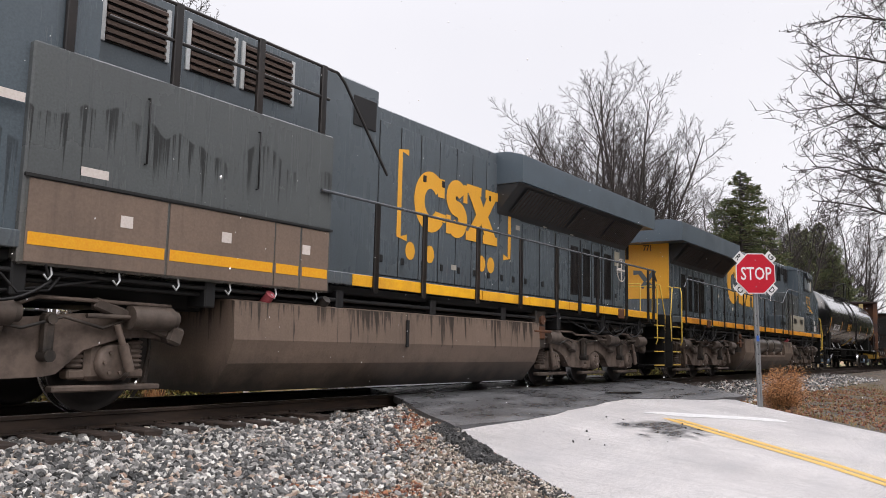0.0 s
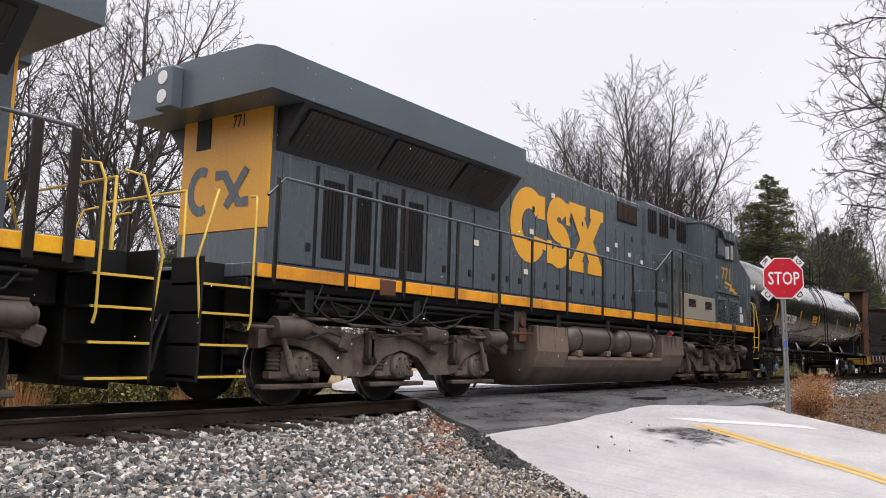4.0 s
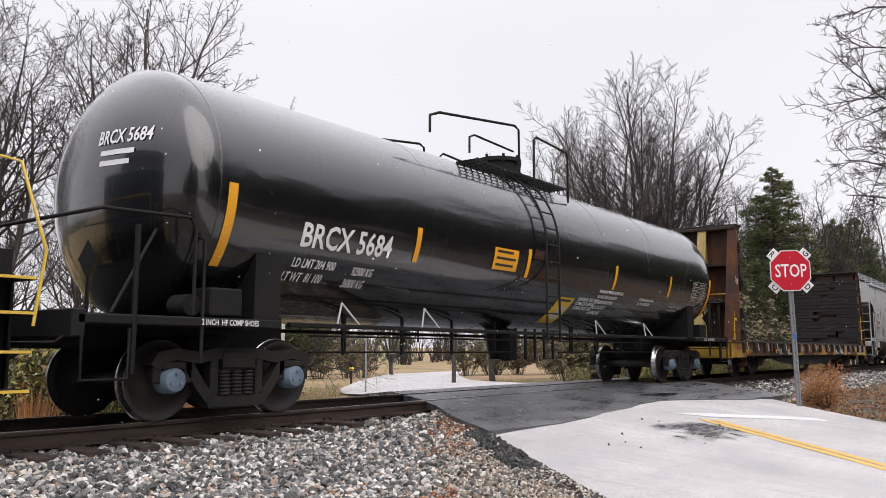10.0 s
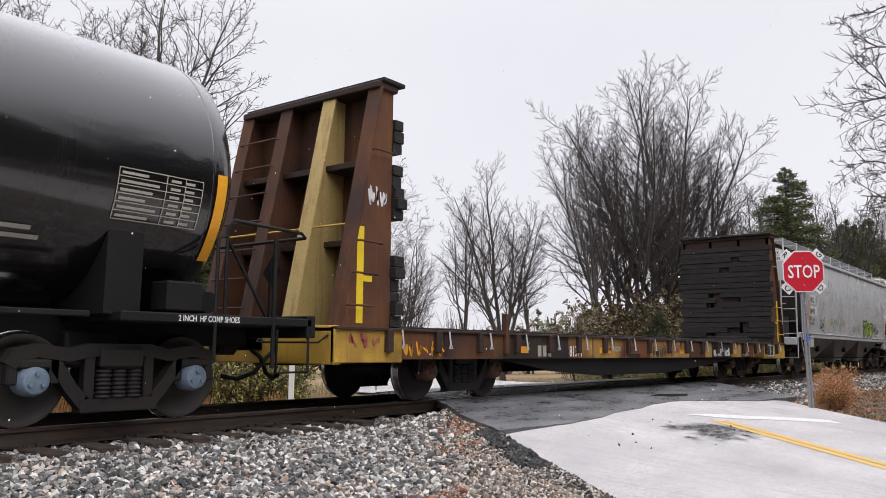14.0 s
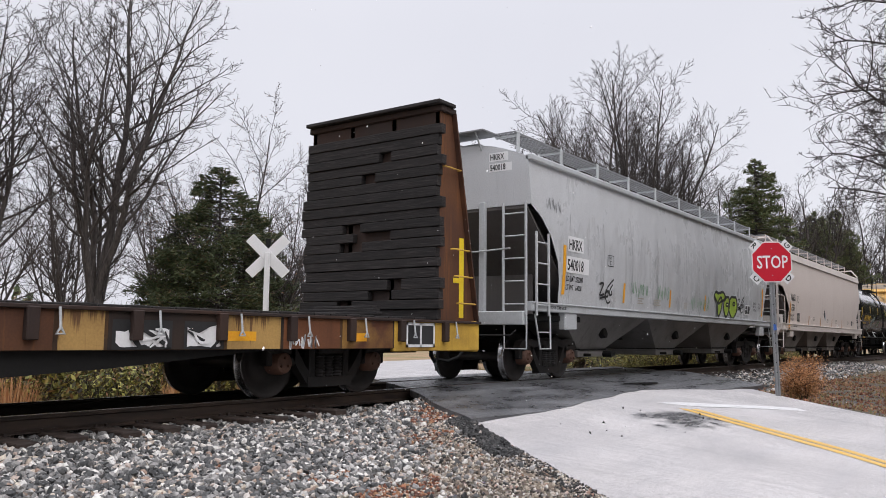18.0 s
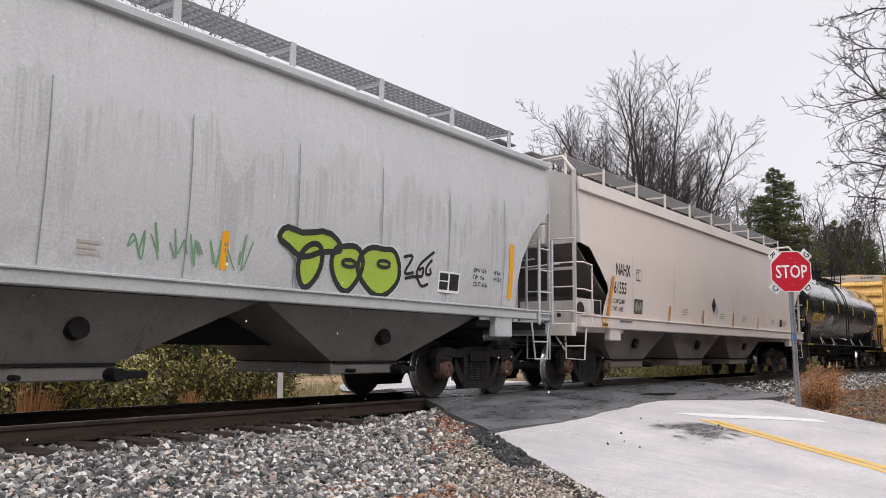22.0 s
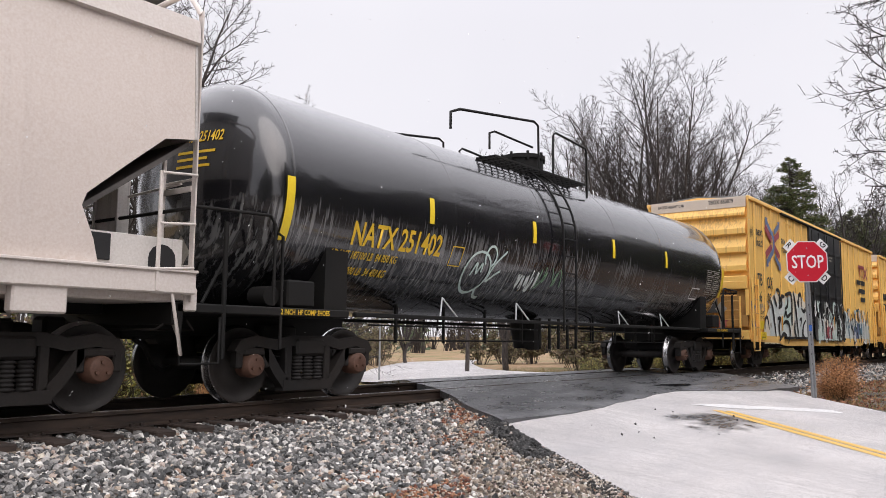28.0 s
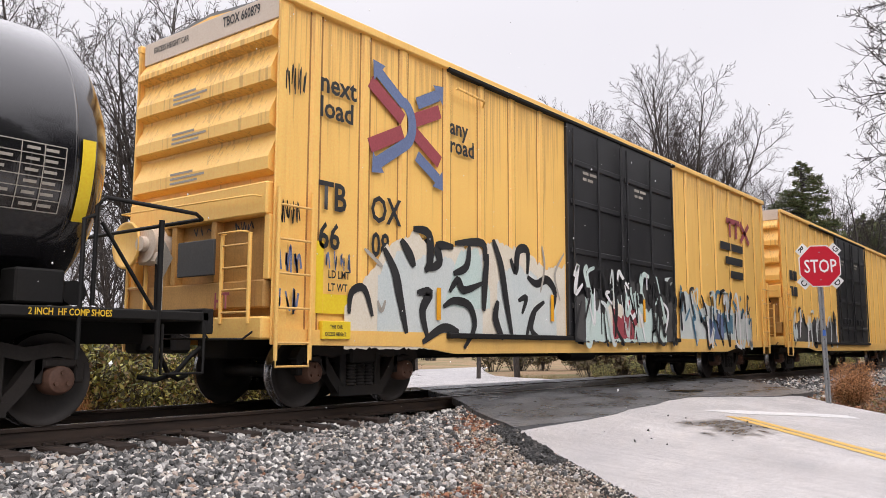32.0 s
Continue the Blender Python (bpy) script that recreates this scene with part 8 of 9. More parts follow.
    P("brake_valve", M().box(6.95, 7.2, -1.46, -1.42, 0.95, 1.2, 0.02).cyl((6.7, -1.44, 1.1), (7.4, -1.44, 1.1), 0.03, n=8).cyl((7.05, -1.47, 1.32), (7.05, -1.40, 1.32), 0.09, n=12), RUST, None, "brown brake valve on a bracket")
    # ends: steps, plow plate, rails
    for e, s in ((0.9, -1), (21.2, 1)):
        a, b = sorted((e, e + s * 0.72))
        for y in (-1, 1):
            st = P("step_well", M().box(a, a + 0.03, min(y * 0.92, y * 1.46), max(y * 0.92, y * 1.46), 0.36, 1.74, 0.006).box(b - 0.03, b, min(y * 0.92, y * 1.0), max(y * 0.92, y * 1.0), 0.36, 1.5).box(a, b, min(y * 0.90, y * 0.93), max(y * 0.90, y * 0.93), 0.36, 1.74), FRAME)
            for z in (0.40, 0.75, 1.10, 1.42):
                t = P("step_tread", M().box(a, b, min(y * 0.93, y * 1.42), max(y * 0.93, y * 1.42), z, z + 0.03), FRAME, st)
                P("step_edge", M().box(a + 0.02, b - 0.02, min(y * 1.42, y * 1.45), max(y * 1.42, y * 1.45), z + 0.004, z + 0.030), RAIL_YELLOW, st)
            for o in (0.04, 0.70):
                u = e + s * o
                P("grab_rail", M().tube([(u, y * 1.46, 0.95), (u, y * 1.5, 1.05), (u, y * 1.5, 2.35), (u - s * 0.04, y * 1.45, 2.52), (u - s * 0.12, y * 1.25, 2.55)] if o < 0.1 else [(u, y * 1.44, 1.0), (u + s * 0.08, y * 1.44, 1.7), (u - s * 0.18, y * 1.40, 2.5), (u - s * 0.3, y * 1.25, 2.55)], 0.016, 6), RAIL_YELLOW, None, "yellow step handrail")
        P("end_plate", M().box(min(e + s * 0.55, e + s * 0.60), max(e + s * 0.55, e + s * 0.60), -0.92, 0.92, 0.28, 1.62, 0.01), FRAME)
        P("end_walkway", M().box(min(e, e + s * 0.60), max(e, e + s * 0.60), -0.92, 0.92, 1.5, 1.62, 0.01), FRAME)
        P("end_handrail", M().tube([(e + s * 0.55, -0.85, 1.6), (e + s * 0.55, -0.85, 2.55), (e + s * 0.55, 0.85, 2.55), (e + s * 0.55, 0.85, 1.6)], 0.02, 6), RAIL_YELLOW)
        for k in range(4):
            P("jumper_hose", M().tube([(e + s * 0.6, -0.75 + 0.16 * k, 1.1), (e + s * 0.72, -0.75 + 0.16 * k, 0.8), (e + s * 0.78, -0.72 + 0.16 * k, 0.45)], 0.028, 6), DARK)
        P("coupler", M().box(min(e + s * 0.55, e + s * 1.05), max(e + s * 0.55, e + s * 1.05), -0.15, 0.15, 0.72, 1.0, 0.04), BOGIE)
    # handrails along the walkway
    for s in (-1, 1):
        y = s * 1.53
        stop = 13.15 if not flip else 13.35
        rail = [(1.0, y, 2.55), (1.25, y, 2.80), (stop - 0.1, y, 2.78)] + ([(14.05, y, 3.36), (14.2, y, 3.42), (16.9, y, 3.42)] if not flip else [(stop + 0.1, y, 2.78)])
        P("handrail", M().tube(rail, 0.022, 7), RAIL_WET)
        us = (1.15, 2.4, 3.6, 4.9, 6.15, 7.22, 8.58, 10.14, 11.69, 13.07, 14.1, 14.85) if not flip else (1.2, 1.58, 2.98, 4.63, 5.54, 6.6, 8.07, 9.56, 11.11, 12.27)
        for u in us:
            top = 2.79 if u < 13.5 else 3.42
            P("handrail_stanchion", M().box(u - (0.025 if not flip else 0.05), u + (0.025 if not flip else 0.055), min(s * 1.512, s * 1.55), max(s * 1.512, s * 1.55), 1.50, top, 0.008), RAIL_BLACK)
    # print
    p = onto(-H - 0.021)
    if flip:
        emblem(car, 11.38, 14.02, 2.68, 3.70, -H - 0.021)
        for q in ([(11.2, 3.90), (10.98, 3.90), (10.98, 2.50), (11.2, 2.50)], [(14.28, 3.90), (14.5, 3.90), (14.5, 2.50), (14.28, 2.50)]):
            m = M()
            ribbon(m, q, 0.11, p)
            part("emblem_bracket", m, GOLD, car, "gold bracket beside the emblem")
        for cx in (11.30, 11.85, 13.5, 13.82):
            flat(car, "emblem_dot", arc(cx, 2.30, 0.13, 0.15, 0, 345, 14), GOLD, p)
        for u, z in ((9.95, 3.55), (14.75, 3.1), (15.9, 3.3), (17.2, 3.3), (12.5, 2.1)):
            plate(car, "notice_plate", u, u + 0.16, z, z + 0.09, LETTER_DIM, p)
        bars(car, 4.3, 2.92, [[0.3]], BEIGE_TRIM, onto(-1.504), 0.09)
        bars(car, 5.2, 2.35, [[0.3]], BEIGE_TRIM, onto(-1.504), 0.09)
    else:
        emblem(car, 7.42, 11.38, 2.50, 3.95, -H - 0.021)
        c = onto(-1.426)
        lettering(car, "771", 18.28, 3.04, 0.36, GOLD, c, 1.22)
        flat(car, "lightning_bolt", [(18.55, 2.93), (18.62, 3.0), (19.25, 2.93), (19.2, 2.83), (19.52, 2.82), (19.48, 2.76), (19.87, 2.70), (19.35, 2.64), (19.42, 2.72), (18.98, 2.73), (19.1, 2.86)], GOLD, c, "gold lightning bolt flash")
        bars(car, 18.55, 2.78, [[0.3]], LETTER_DIM, c, 0.05)
        lettering(car, "771", 0.15, 3.68, 0.18, LETTER_BLACK, end_put(1.515), 0.75)
        m = M()
        q, q2, q3 = end_put(1.515), end_put(1.512), end_put(1.509)
        ribbon(m, arc(-0.45, 2.86, 0.22, 0.28, 60, 300, 12), 0.14, q)
        ribbon(m, [(-0.15, 3.05), (0.05, 3.05), (0.35, 2.65), (0.55, 2.65)], 0.14, q2)
        ribbon(m, [(0.5, 3.1), (0.1, 2.6)], 0.12, q3)
        part("end_emblem", m, LOCO, car, "dark blue emblem bands on the gold end")
        for u, z in ((8.1, 3.05), (8.95, 3.9), (11.55, 3.1), (12.0, 3.25), (12.75, 3.1), (13.5, 3.0), (7.9, 2.25), (6.2, 2.6)):
            plate(car, "notice_plate", u, u + 0.15, z, z + 0.10, LETTER_WHITE if u > 9 else CREAM_SPRAY, onto(-H - 0.037))
        plate(car, "notice_plate", 20.0, 20.35, 1.85, 2.1, BEIGE_TRIM, c)
        plate(car, "notice_plate", 20.0, 20.2, 2.14, 2.32, BEIGE_TRIM, c)
        part("round_plate", M().cyl((20.95, -1.42, 2.05), (20.95, -1.428, 2.05), 0.13, n=20), RUST, car)
        bars(car, 17.78, 3.0, [[0.16]], BEIGE_TRIM, c, 0.09)
    loco_bogie(car, X(4.0))
    loco_bogie(car, X(18.1))
    return car


loco(-0.8, True, "dark blue diesel locomotive with gold emblem and muddy fuel tank")
loco(21.4, False, "dark blue diesel locomotive with gold hood end and white-edged rails")


# ---- signs and small roadside things ----
SIGN_RED = Mat("red_sign_sheeting", 0.35).done((0.52, 0.012, 0.03))
SIGN_WHITE = worn("white_sign_sheeting", (0.74, 0.74, 0.74), (0.5, 0.48, 0.45), 0.35, 0.4)
GALV = worn("galvanised_post", (0.34, 0.35, 0.36), (0.16, 0.15, 0.14), 0.5, 0.35, 0.7, metal=0.5)
CAP_STICKER = worn("bright_blue_sticker", (0.05, 0.14, 0.48), (0.2, 0.25, 0.4), 0.3, 0.4)
SIGN_BACK = worn("bare_aluminium_sign_back", (0.42, 0.43, 0.44), (0.26, 0.26, 0.27), 0.4, 0.4, metal=0.4)


def octagon(r):
    return [(r / math.cos(math.pi / 8) * math.cos(math.pi / 8 + k * math.pi / 4), r / math.cos(math.pi / 8) * math.sin(math.pi / 8 + k * math.pi / 4)) for k in range(8)]


def crossbuck_boards(owner, zc, letters):
    for k, turn in enumerate((45, -45)):
        b = part("crossbuck_board", M().box(-0.56, 0.56, 0.012 + 0.014 * k, 0.024 + 0.014 * k, -0.115, 0.115, 0.004), SIGN_WHITE, owner, "white crossbuck board", pose(0, 0, zc, ry=turn))
        if letters:
            for a, ch in ((-0.545, "R" if k == 0 else "C"), (0.435, "D" if k == 0 else "G")):
                lettering(b, ch, a, -0.065, 0.13, LETTER_BLACK, onto(0.009 + 0.014 * k), 0.8)


def stop_sign(at, label):
    s = thing("stop_sign", label, "road sign", at)
    zc = 2.70
    post = M().box(-0.048, -0.012, 0.03, 0.085, -0.35, zc + 0.25, 0.006).box(0.012, 0.048, 0.03, 0.085, -0.35, zc + 0.25, 0.006).box(-0.014, 0.014, 0.055, 0.085, -0.35, zc + 0.25, 0.002)
    part("post", post, GALV, s, "galvanised square steel post")
    for k in range(8):
        part("post_hole", M().box(-0.010, 0.010, 0.051, 0.056, 0.4 + 0.2 * k, 0.424 + 0.2 * k), DARK, s)
    part("post_sticker", M().box(-0.03, 0.03, 0.025, 0.029, 1.28, 1.40), CAP_STICKER, s, "small blue sticker on the post")
    crossbuck_boards(s, zc, True)
    part("border", M().ext([(x, zc + z) for x, z in octagon(0.425)], "y", 0.0, 0.006), SIGN_WHITE, s, "white octagon rim")
    face = part("face", M().ext([(x, zc + z) for x, z in octagon(0.404)], "y", -0.004, 0.001), SIGN_RED, s, "red octagon face")
    t = lettering(face, "STOP", -0.328, zc - 0.13, 0.275, LETTER_WHITE, onto(-0.007), 0.735, bold=0.016)
    for dz in (0.28, -0.28):
        part("bolt", M().cyl((0, -0.004, zc + dz), (0, -0.012, zc + dz), 0.012, n=8), GALV, face)
    return s


stop_sign(pose(17.86, -4.60, -0.25, rx=0.6, ry=-1.6, rz=-52), "red stop sign with crossbuck behind on a steel post")


def far_crossbuck():
    s = thing("crossbuck_sign", "white railroad crossbuck seen from behind on its post", "road sign", pose(12.0, 4.4, -0.5, rz=-50))
    part("post", M().box(-0.055, 0.055, -0.11, -0.0, -0.3, 3.1, 0.01), SIGN_WHITE, s, "white painted post")
    crossbuck_boards(s, 3.02, False)
    part("cap_strip", M().box(-0.05, 0.05, 0.04, 0.055, 2.5, 3.4, 0.006), FRAME, s)


def far_stop():
    s = thing("stop_sign", "bare back of a stop sign on a thin post", "road sign", pose(20.2, 9.4, -0.5, rz=-50))
    part("post", M().box(-0.03, 0.03, -0.05, -0.006, -0.3, 2.9, 0.006), GALV, s)
    part("face", M().ext([(x, 2.6 + z) for x, z in octagon(0.40)], "y", -0.004, 0.004), SIGN_BACK, s, "grey octagon back")


def mailbox():
    s = thing("mailbox", "small yellow-topped roadside mailbox on a post", "mailbox", pose(33.5, 22.5, -1.1, rz=30))
    part("post", M().box(-0.05, 0.05, -0.05, 0.05, -0.2, 1.0, 0.01), TIMBER, s)
    part("box", M().ext([(-0.1, 0), (0.1, 0), (0.1, 0.12), (0.06, 0.2), (-0.06, 0.2), (-0.1, 0.12)], "x", -0.25, 0.25, m=pose(0, 0, 1.0)), FRAME, s)
    part("paper_tube", M().box(-0.2, 0.2, -0.09, 0.09, 0.78, 0.95, 0.02), TAPE_BRIGHT, s, "yellow newspaper tube")


far_crossbuck()
far_stop()
mailbox()


# ---- ballast and gravel ----
def stones(name, count, spread, size, seed, material, label, keep):
    """Many loose stones in one mesh."""
    rng = np.random.default_rng(seed)
    g = (1 + 5 ** 0.5) / 2
    base = np.array([(-1, g, 0), (1, g, 0), (-1, -g, 0), (1, -g, 0), (0, -1, g), (0, 1, g), (0, -1, -g), (0, 1, -g), (g, 0, -1), (g, 0, 1), (-g, 0, -1), (-g, 0, 1)]) / 1.9
    tri = np.array([(0, 11, 5), (0, 5, 1), (0, 1, 7), (0, 7, 10), (0, 10, 11), (1, 5, 9), (5, 11, 4), (11, 10, 2), (10, 7, 6), (7, 1, 8), (3, 9, 4), (3, 4, 2), (3, 2, 6), (3, 6, 8), (3, 8, 9), (4, 9, 5), (2, 4, 11), (6, 2, 10), (8, 6, 7), (9, 8, 1)])
    V, n = [], 0
    while n < count:
        x, y = rng.uniform(spread[0], spread[1]), rng.uniform(spread[2], spread[3])
        if not keep(x, y):
            continue
        s = size * rng.uniform(0.55, 1.35)
        b = base * (1 + rng.uniform(-0.42, 0.34, (12, 1))) * np.array([1.0, rng.uniform(0.6, 0.95), rng.uniform(0.45, 0.8)]) * s
        q = rng.normal(size=4)
        q /= np.linalg.norm(q)
        w, a, c, d = q
        R = np.array([[1 - 2 * (c * c + d * d), 2 * (a * c - d * w), 2 * (a * d + c * w)], [2 * (a * c + d * w), 1 - 2 * (a * a + d * d), 2 * (c * d - a * w)], [2 * (a * d - c * w), 2 * (c * d + a * w), 1 - 2 * (a * a + c * c)]])
        base_z = land_z(x, y) if road_off(x, y) > -0.2 else lerp_table(y, ROAD_RISE)
        V.append(b @ R.T + np.array([x, y, base_z + rng.uniform(-0.1, 0.5) * s]))
        n += 1
    V = np.concatenate(V)
    F = (tri[None] + 12 * np.arange(n)[:, None, None]).reshape(-1)
    me = bpy.data.meshes.new(name)
    me.vertices.add(len(V))
    me.vertices.foreach_set("co", V.astype(np.float32).ravel())
    me.loops.add(len(F))
    me.loops.foreach_set("vertex_index", F.astype(np.int32))
    me.polygons.add(len(F) // 3)
    me.polygons.foreach_set("loop_start", np.arange(0, len(F), 3, dtype=np.int32))
    me.polygons.foreach_set("use_smooth", np.zeros(len(F) // 3, dtype=bool))
    me.update(calc_edges=True)
    return tagged(part(name, me, material, None), label, "gravel", kind="stuff")


def gravel_mat():
    k = Mat("tan_shoulder_gravel", 0.8)
    col = k.ramp(k.island(), (0.0, (0.03, 0.027, 0.024)), (0.25, (0.11, 0.09, 0.075)), (0.45, (0.34, 0.28, 0.22)), (0.65, (0.56, 0.50, 0.42)), (0.8, (0.24, 0.23, 0.22)), (0.9, (0.72, 0.70, 0.66)), (1.0, (0.30, 0.13, 0.07)))
    return k.done(col, 0.8, k.noise(120.0, 2.0), 0.3, 0.003)


SHOULDER = gravel_mat()
edge = lambda x, y: road_off(x, y) > 0.1
clear = lambda x, y: y < -1.50 or abs((x + 8 + 0.26) % 0.52 - 0.26) > 0.17
stones("ballast", 15500, (1.5, 9.6, -4.3, -0.86), 0.036, 1, STONE, "grey angular railway ballast stones", lambda x, y: clear(x, y) and road_off(x, y) > 0.25 + 0.55 * max(0.0, -1.6 - y) + 0.7 * noise.noise((x, y, 0)) + 1.1 * noise.noise((x * 9, y * 9, 2)))
stones("ballast_between_rails", 3000, (1.5, 10.2, -0.66, 0.66), 0.042, 2, STONE, "dark ballast stones between the rails", lambda x, y: edge(x, y))
stones("ballast_beyond_road", 6500, (14.0, 46.0, -3.6, -0.86), 0.055, 3, STONE, "grey ballast stones along the track beyond the road", lambda x, y: edge(x, y))
stones("shoulder_gravel", 15000, (4.0, 11.0, -7.0, -1.7), 0.0165, 4, SHOULDER, "tan and grey loose gravel on the road shoulder", lambda x, y: -0.1 < road_off(x, y) < 3.0 + 1.2 * noise.noise((x * 6, y * 6, 4)))
# mixed stones where the ballast thins out into the shoulder, and the crumbled black edge of the asphalt
stones("scattered_ballast", 620, (4.0, 10.5, -5.2, -1.6), 0.034, 9, STONE, "grey stones strayed onto the shoulder", lambda x, y: 0.05 < road_off(x, y) < 3.2)


def crumb_mat(name, *stops):
    k = Mat(name, 0.75)
    return k.done(k.ramp(k.island(), *stops), 0.75, k.noise(90.0, 3.0), 0.3, 0.003)


CRUMB = crumb_mat("black_asphalt_crumbs", (0.0, (0.012, 0.012, 0.012)), (0.7, (0.03, 0.03, 0.03)), (1.0, (0.10, 0.095, 0.09)))
LITTER = crumb_mat("red_brown_leaf_litter", (0.0, (0.05, 0.02, 0.012)), (0.4, (0.16, 0.055, 0.03)), (0.7, (0.30, 0.12, 0.06)), (1.0, (0.36, 0.22, 0.12)))


def near_line(x, y, line, reach):
    """Whether a place lies within reach of a line of points."""
    for (ax, ay), (bx, by) in zip(line, line[1:]):
        f = max(0.0, min(1.0, ((x - ax) * (bx - ax) + (y - ay) * (by - ay)) / ((bx - ax) ** 2 + (by - ay) ** 2)))
        if math.hypot(x - ax - f * (bx - ax), y - ay - f * (by - ay)) < reach * (1 + 0.7 * noise.noise((x * 3, y * 3, 5))):
            return True
    return False


EDGE_LINE = ((8.25, -3.25), (7.98, -3.48), (7.58, -4.0), (7.15, -4.55))
stones("asphalt_crumbs", 1700, (6.9, 8.5, -4.8, -3.0), 0.030, 11, CRUMB, "crumbled black edge of the asphalt", lambda x, y: near_line(x, y, EDGE_LINE, 0.13))
stones("road_edge_grit", 1500, (4.5, 8.6, -7.2, -3.7), 0.014, 12, CRUMB, "dark grit along the road edge", lambda x, y: -0.12 < road_off(x, y) < 0.22)
for _name, _x, _y, _r, _n in (("leaf_litter", 8.3, -2.75, 0.36, 330), ("leaf_litter", 5.4, -3.75, 0.38, 300), ("leaf_litter", 5.6, -4.45, 0.42, 320), ("leaf_litter", 8.6, -2.15, 0.40, 240), ("leaf_litter", 7.2, -3.3, 0.5, 160)):
    stones(_name, _n, (_x - 1.4 * _r, _x + 1.4 * _r, _y - _r, _y + _r), 0.022, int(_x * 31), LITTER, "patch of red-brown leaf litter on the gravel", lambda x, y: math.hypot((x - _x) / 1.4, y - _y) < _r * (0.7 + 0.5 * noise.noise((x * 4, y * 4, 1))))
stones("verge_leaf_litter", 5200, (18.2, 36.0, -8.2, -3.0), 0.034, 21, LITTER, "brown fallen leaves and wood chips on the verge", lambda x, y: road_off(x, y) > 0.15 and noise.noise((x * 0.7, y * 0.9, 3)) > -0.25)
stones("road_debris", 15, (8.6, 12.6, -5.4, -3.9), 0.020, 22, CRUMB, "a few loose pebbles and bark scraps on the road", lambda x, y: road_off(x, y) < -0.6)
stones("ballast_far_side", 1800, (1.0, 12.0, 0.86, 2.4), 0.05, 6, STONE, "ballast stones on the far side of the track", lambda x, y: edge(x, y))


# ---- trees and bushes ----
def bark_mat(name, a, b):
    k = Mat(name, 0.9)
    n = k.noise(6.0, 5.0, k.scaled(3.0, 3.0, 0.6))
    return k.done(k.ramp(n, (0.3, a), (0.7, b)), 0.9, n, 0.5, 0.01)


def leaf_mat(name, *stops):
    k = Mat(name, 0.7)
    return k.done(k.ramp(k.island(), *stops), 0.7)


BARK = bark_mat("grey_brown_bark", (0.026, 0.022, 0.020), (0.085, 0.072, 0.066))
TWIG = bark_mat("brown_twigs", (0.022, 0.018, 0.016), (0.062, 0.050, 0.045))
NEEDLE = leaf_mat("cedar_green", (0.0, (0.030, 0.044, 0.020)), (0.5, (0.068, 0.092, 0.038)), (0.8, (0.11, 0.13, 0.055)), (1.0, (0.17, 0.11, 0.055)))
PINE = leaf_mat("olive_pine_green", (0.0, (0.045, 0.062, 0.026)), (0.5, (0.115, 0.145, 0.058)), (0.85, (0.20, 0.22, 0.09)), (1.0, (0.22, 0.16, 0.085)))
SHRUB = leaf_mat("faded_shrub_leaves", (0.0, (0.03, 0.024, 0.015)), (0.35, (0.10, 0.10, 0.03)), (0.6, (0.34, 0.33, 0.07)), (0.72, (0.25, 0.13, 0.06)), (0.85, (0.10, 0.13, 0.04)), (1.0, (0.50, 0.46, 0.14)))
BRUSH = leaf_mat("dull_brush_leaves", (0.0, (0.05, 0.035, 0.022)), (0.4, (0.12, 0.085, 0.05)), (0.7, (0.13, 0.13, 0.05)), (1.0, (0.22, 0.16, 0.09)))
BROWN_LEAF = leaf_mat("clinging_dead_leaves", (0.0, (0.10, 0.045, 0.022)), (0.6, (0.18, 0.085, 0.04)), (1.0, (0.24, 0.14, 0.07)))
DEAD_BUSH = leaf_mat("dead_orange_needles", (0.0, (0.20, 0.075, 0.025)), (0.5, (0.42, 0.18, 0.06)), (1.0, (0.60, 0.33, 0.14)))
BUD = leaf_mat("dark_buds", (0.0, (0.02, 0.016, 0.013)), (1.0, (0.06, 0.04, 0.03)))
STRAW = leaf_mat("orange_straw", (0.0, (0.34, 0.15, 0.06)), (0.5, (0.45, 0.23, 0.10)), (1.0, (0.50, 0.32, 0.16)))


from mathutils import Quaternion


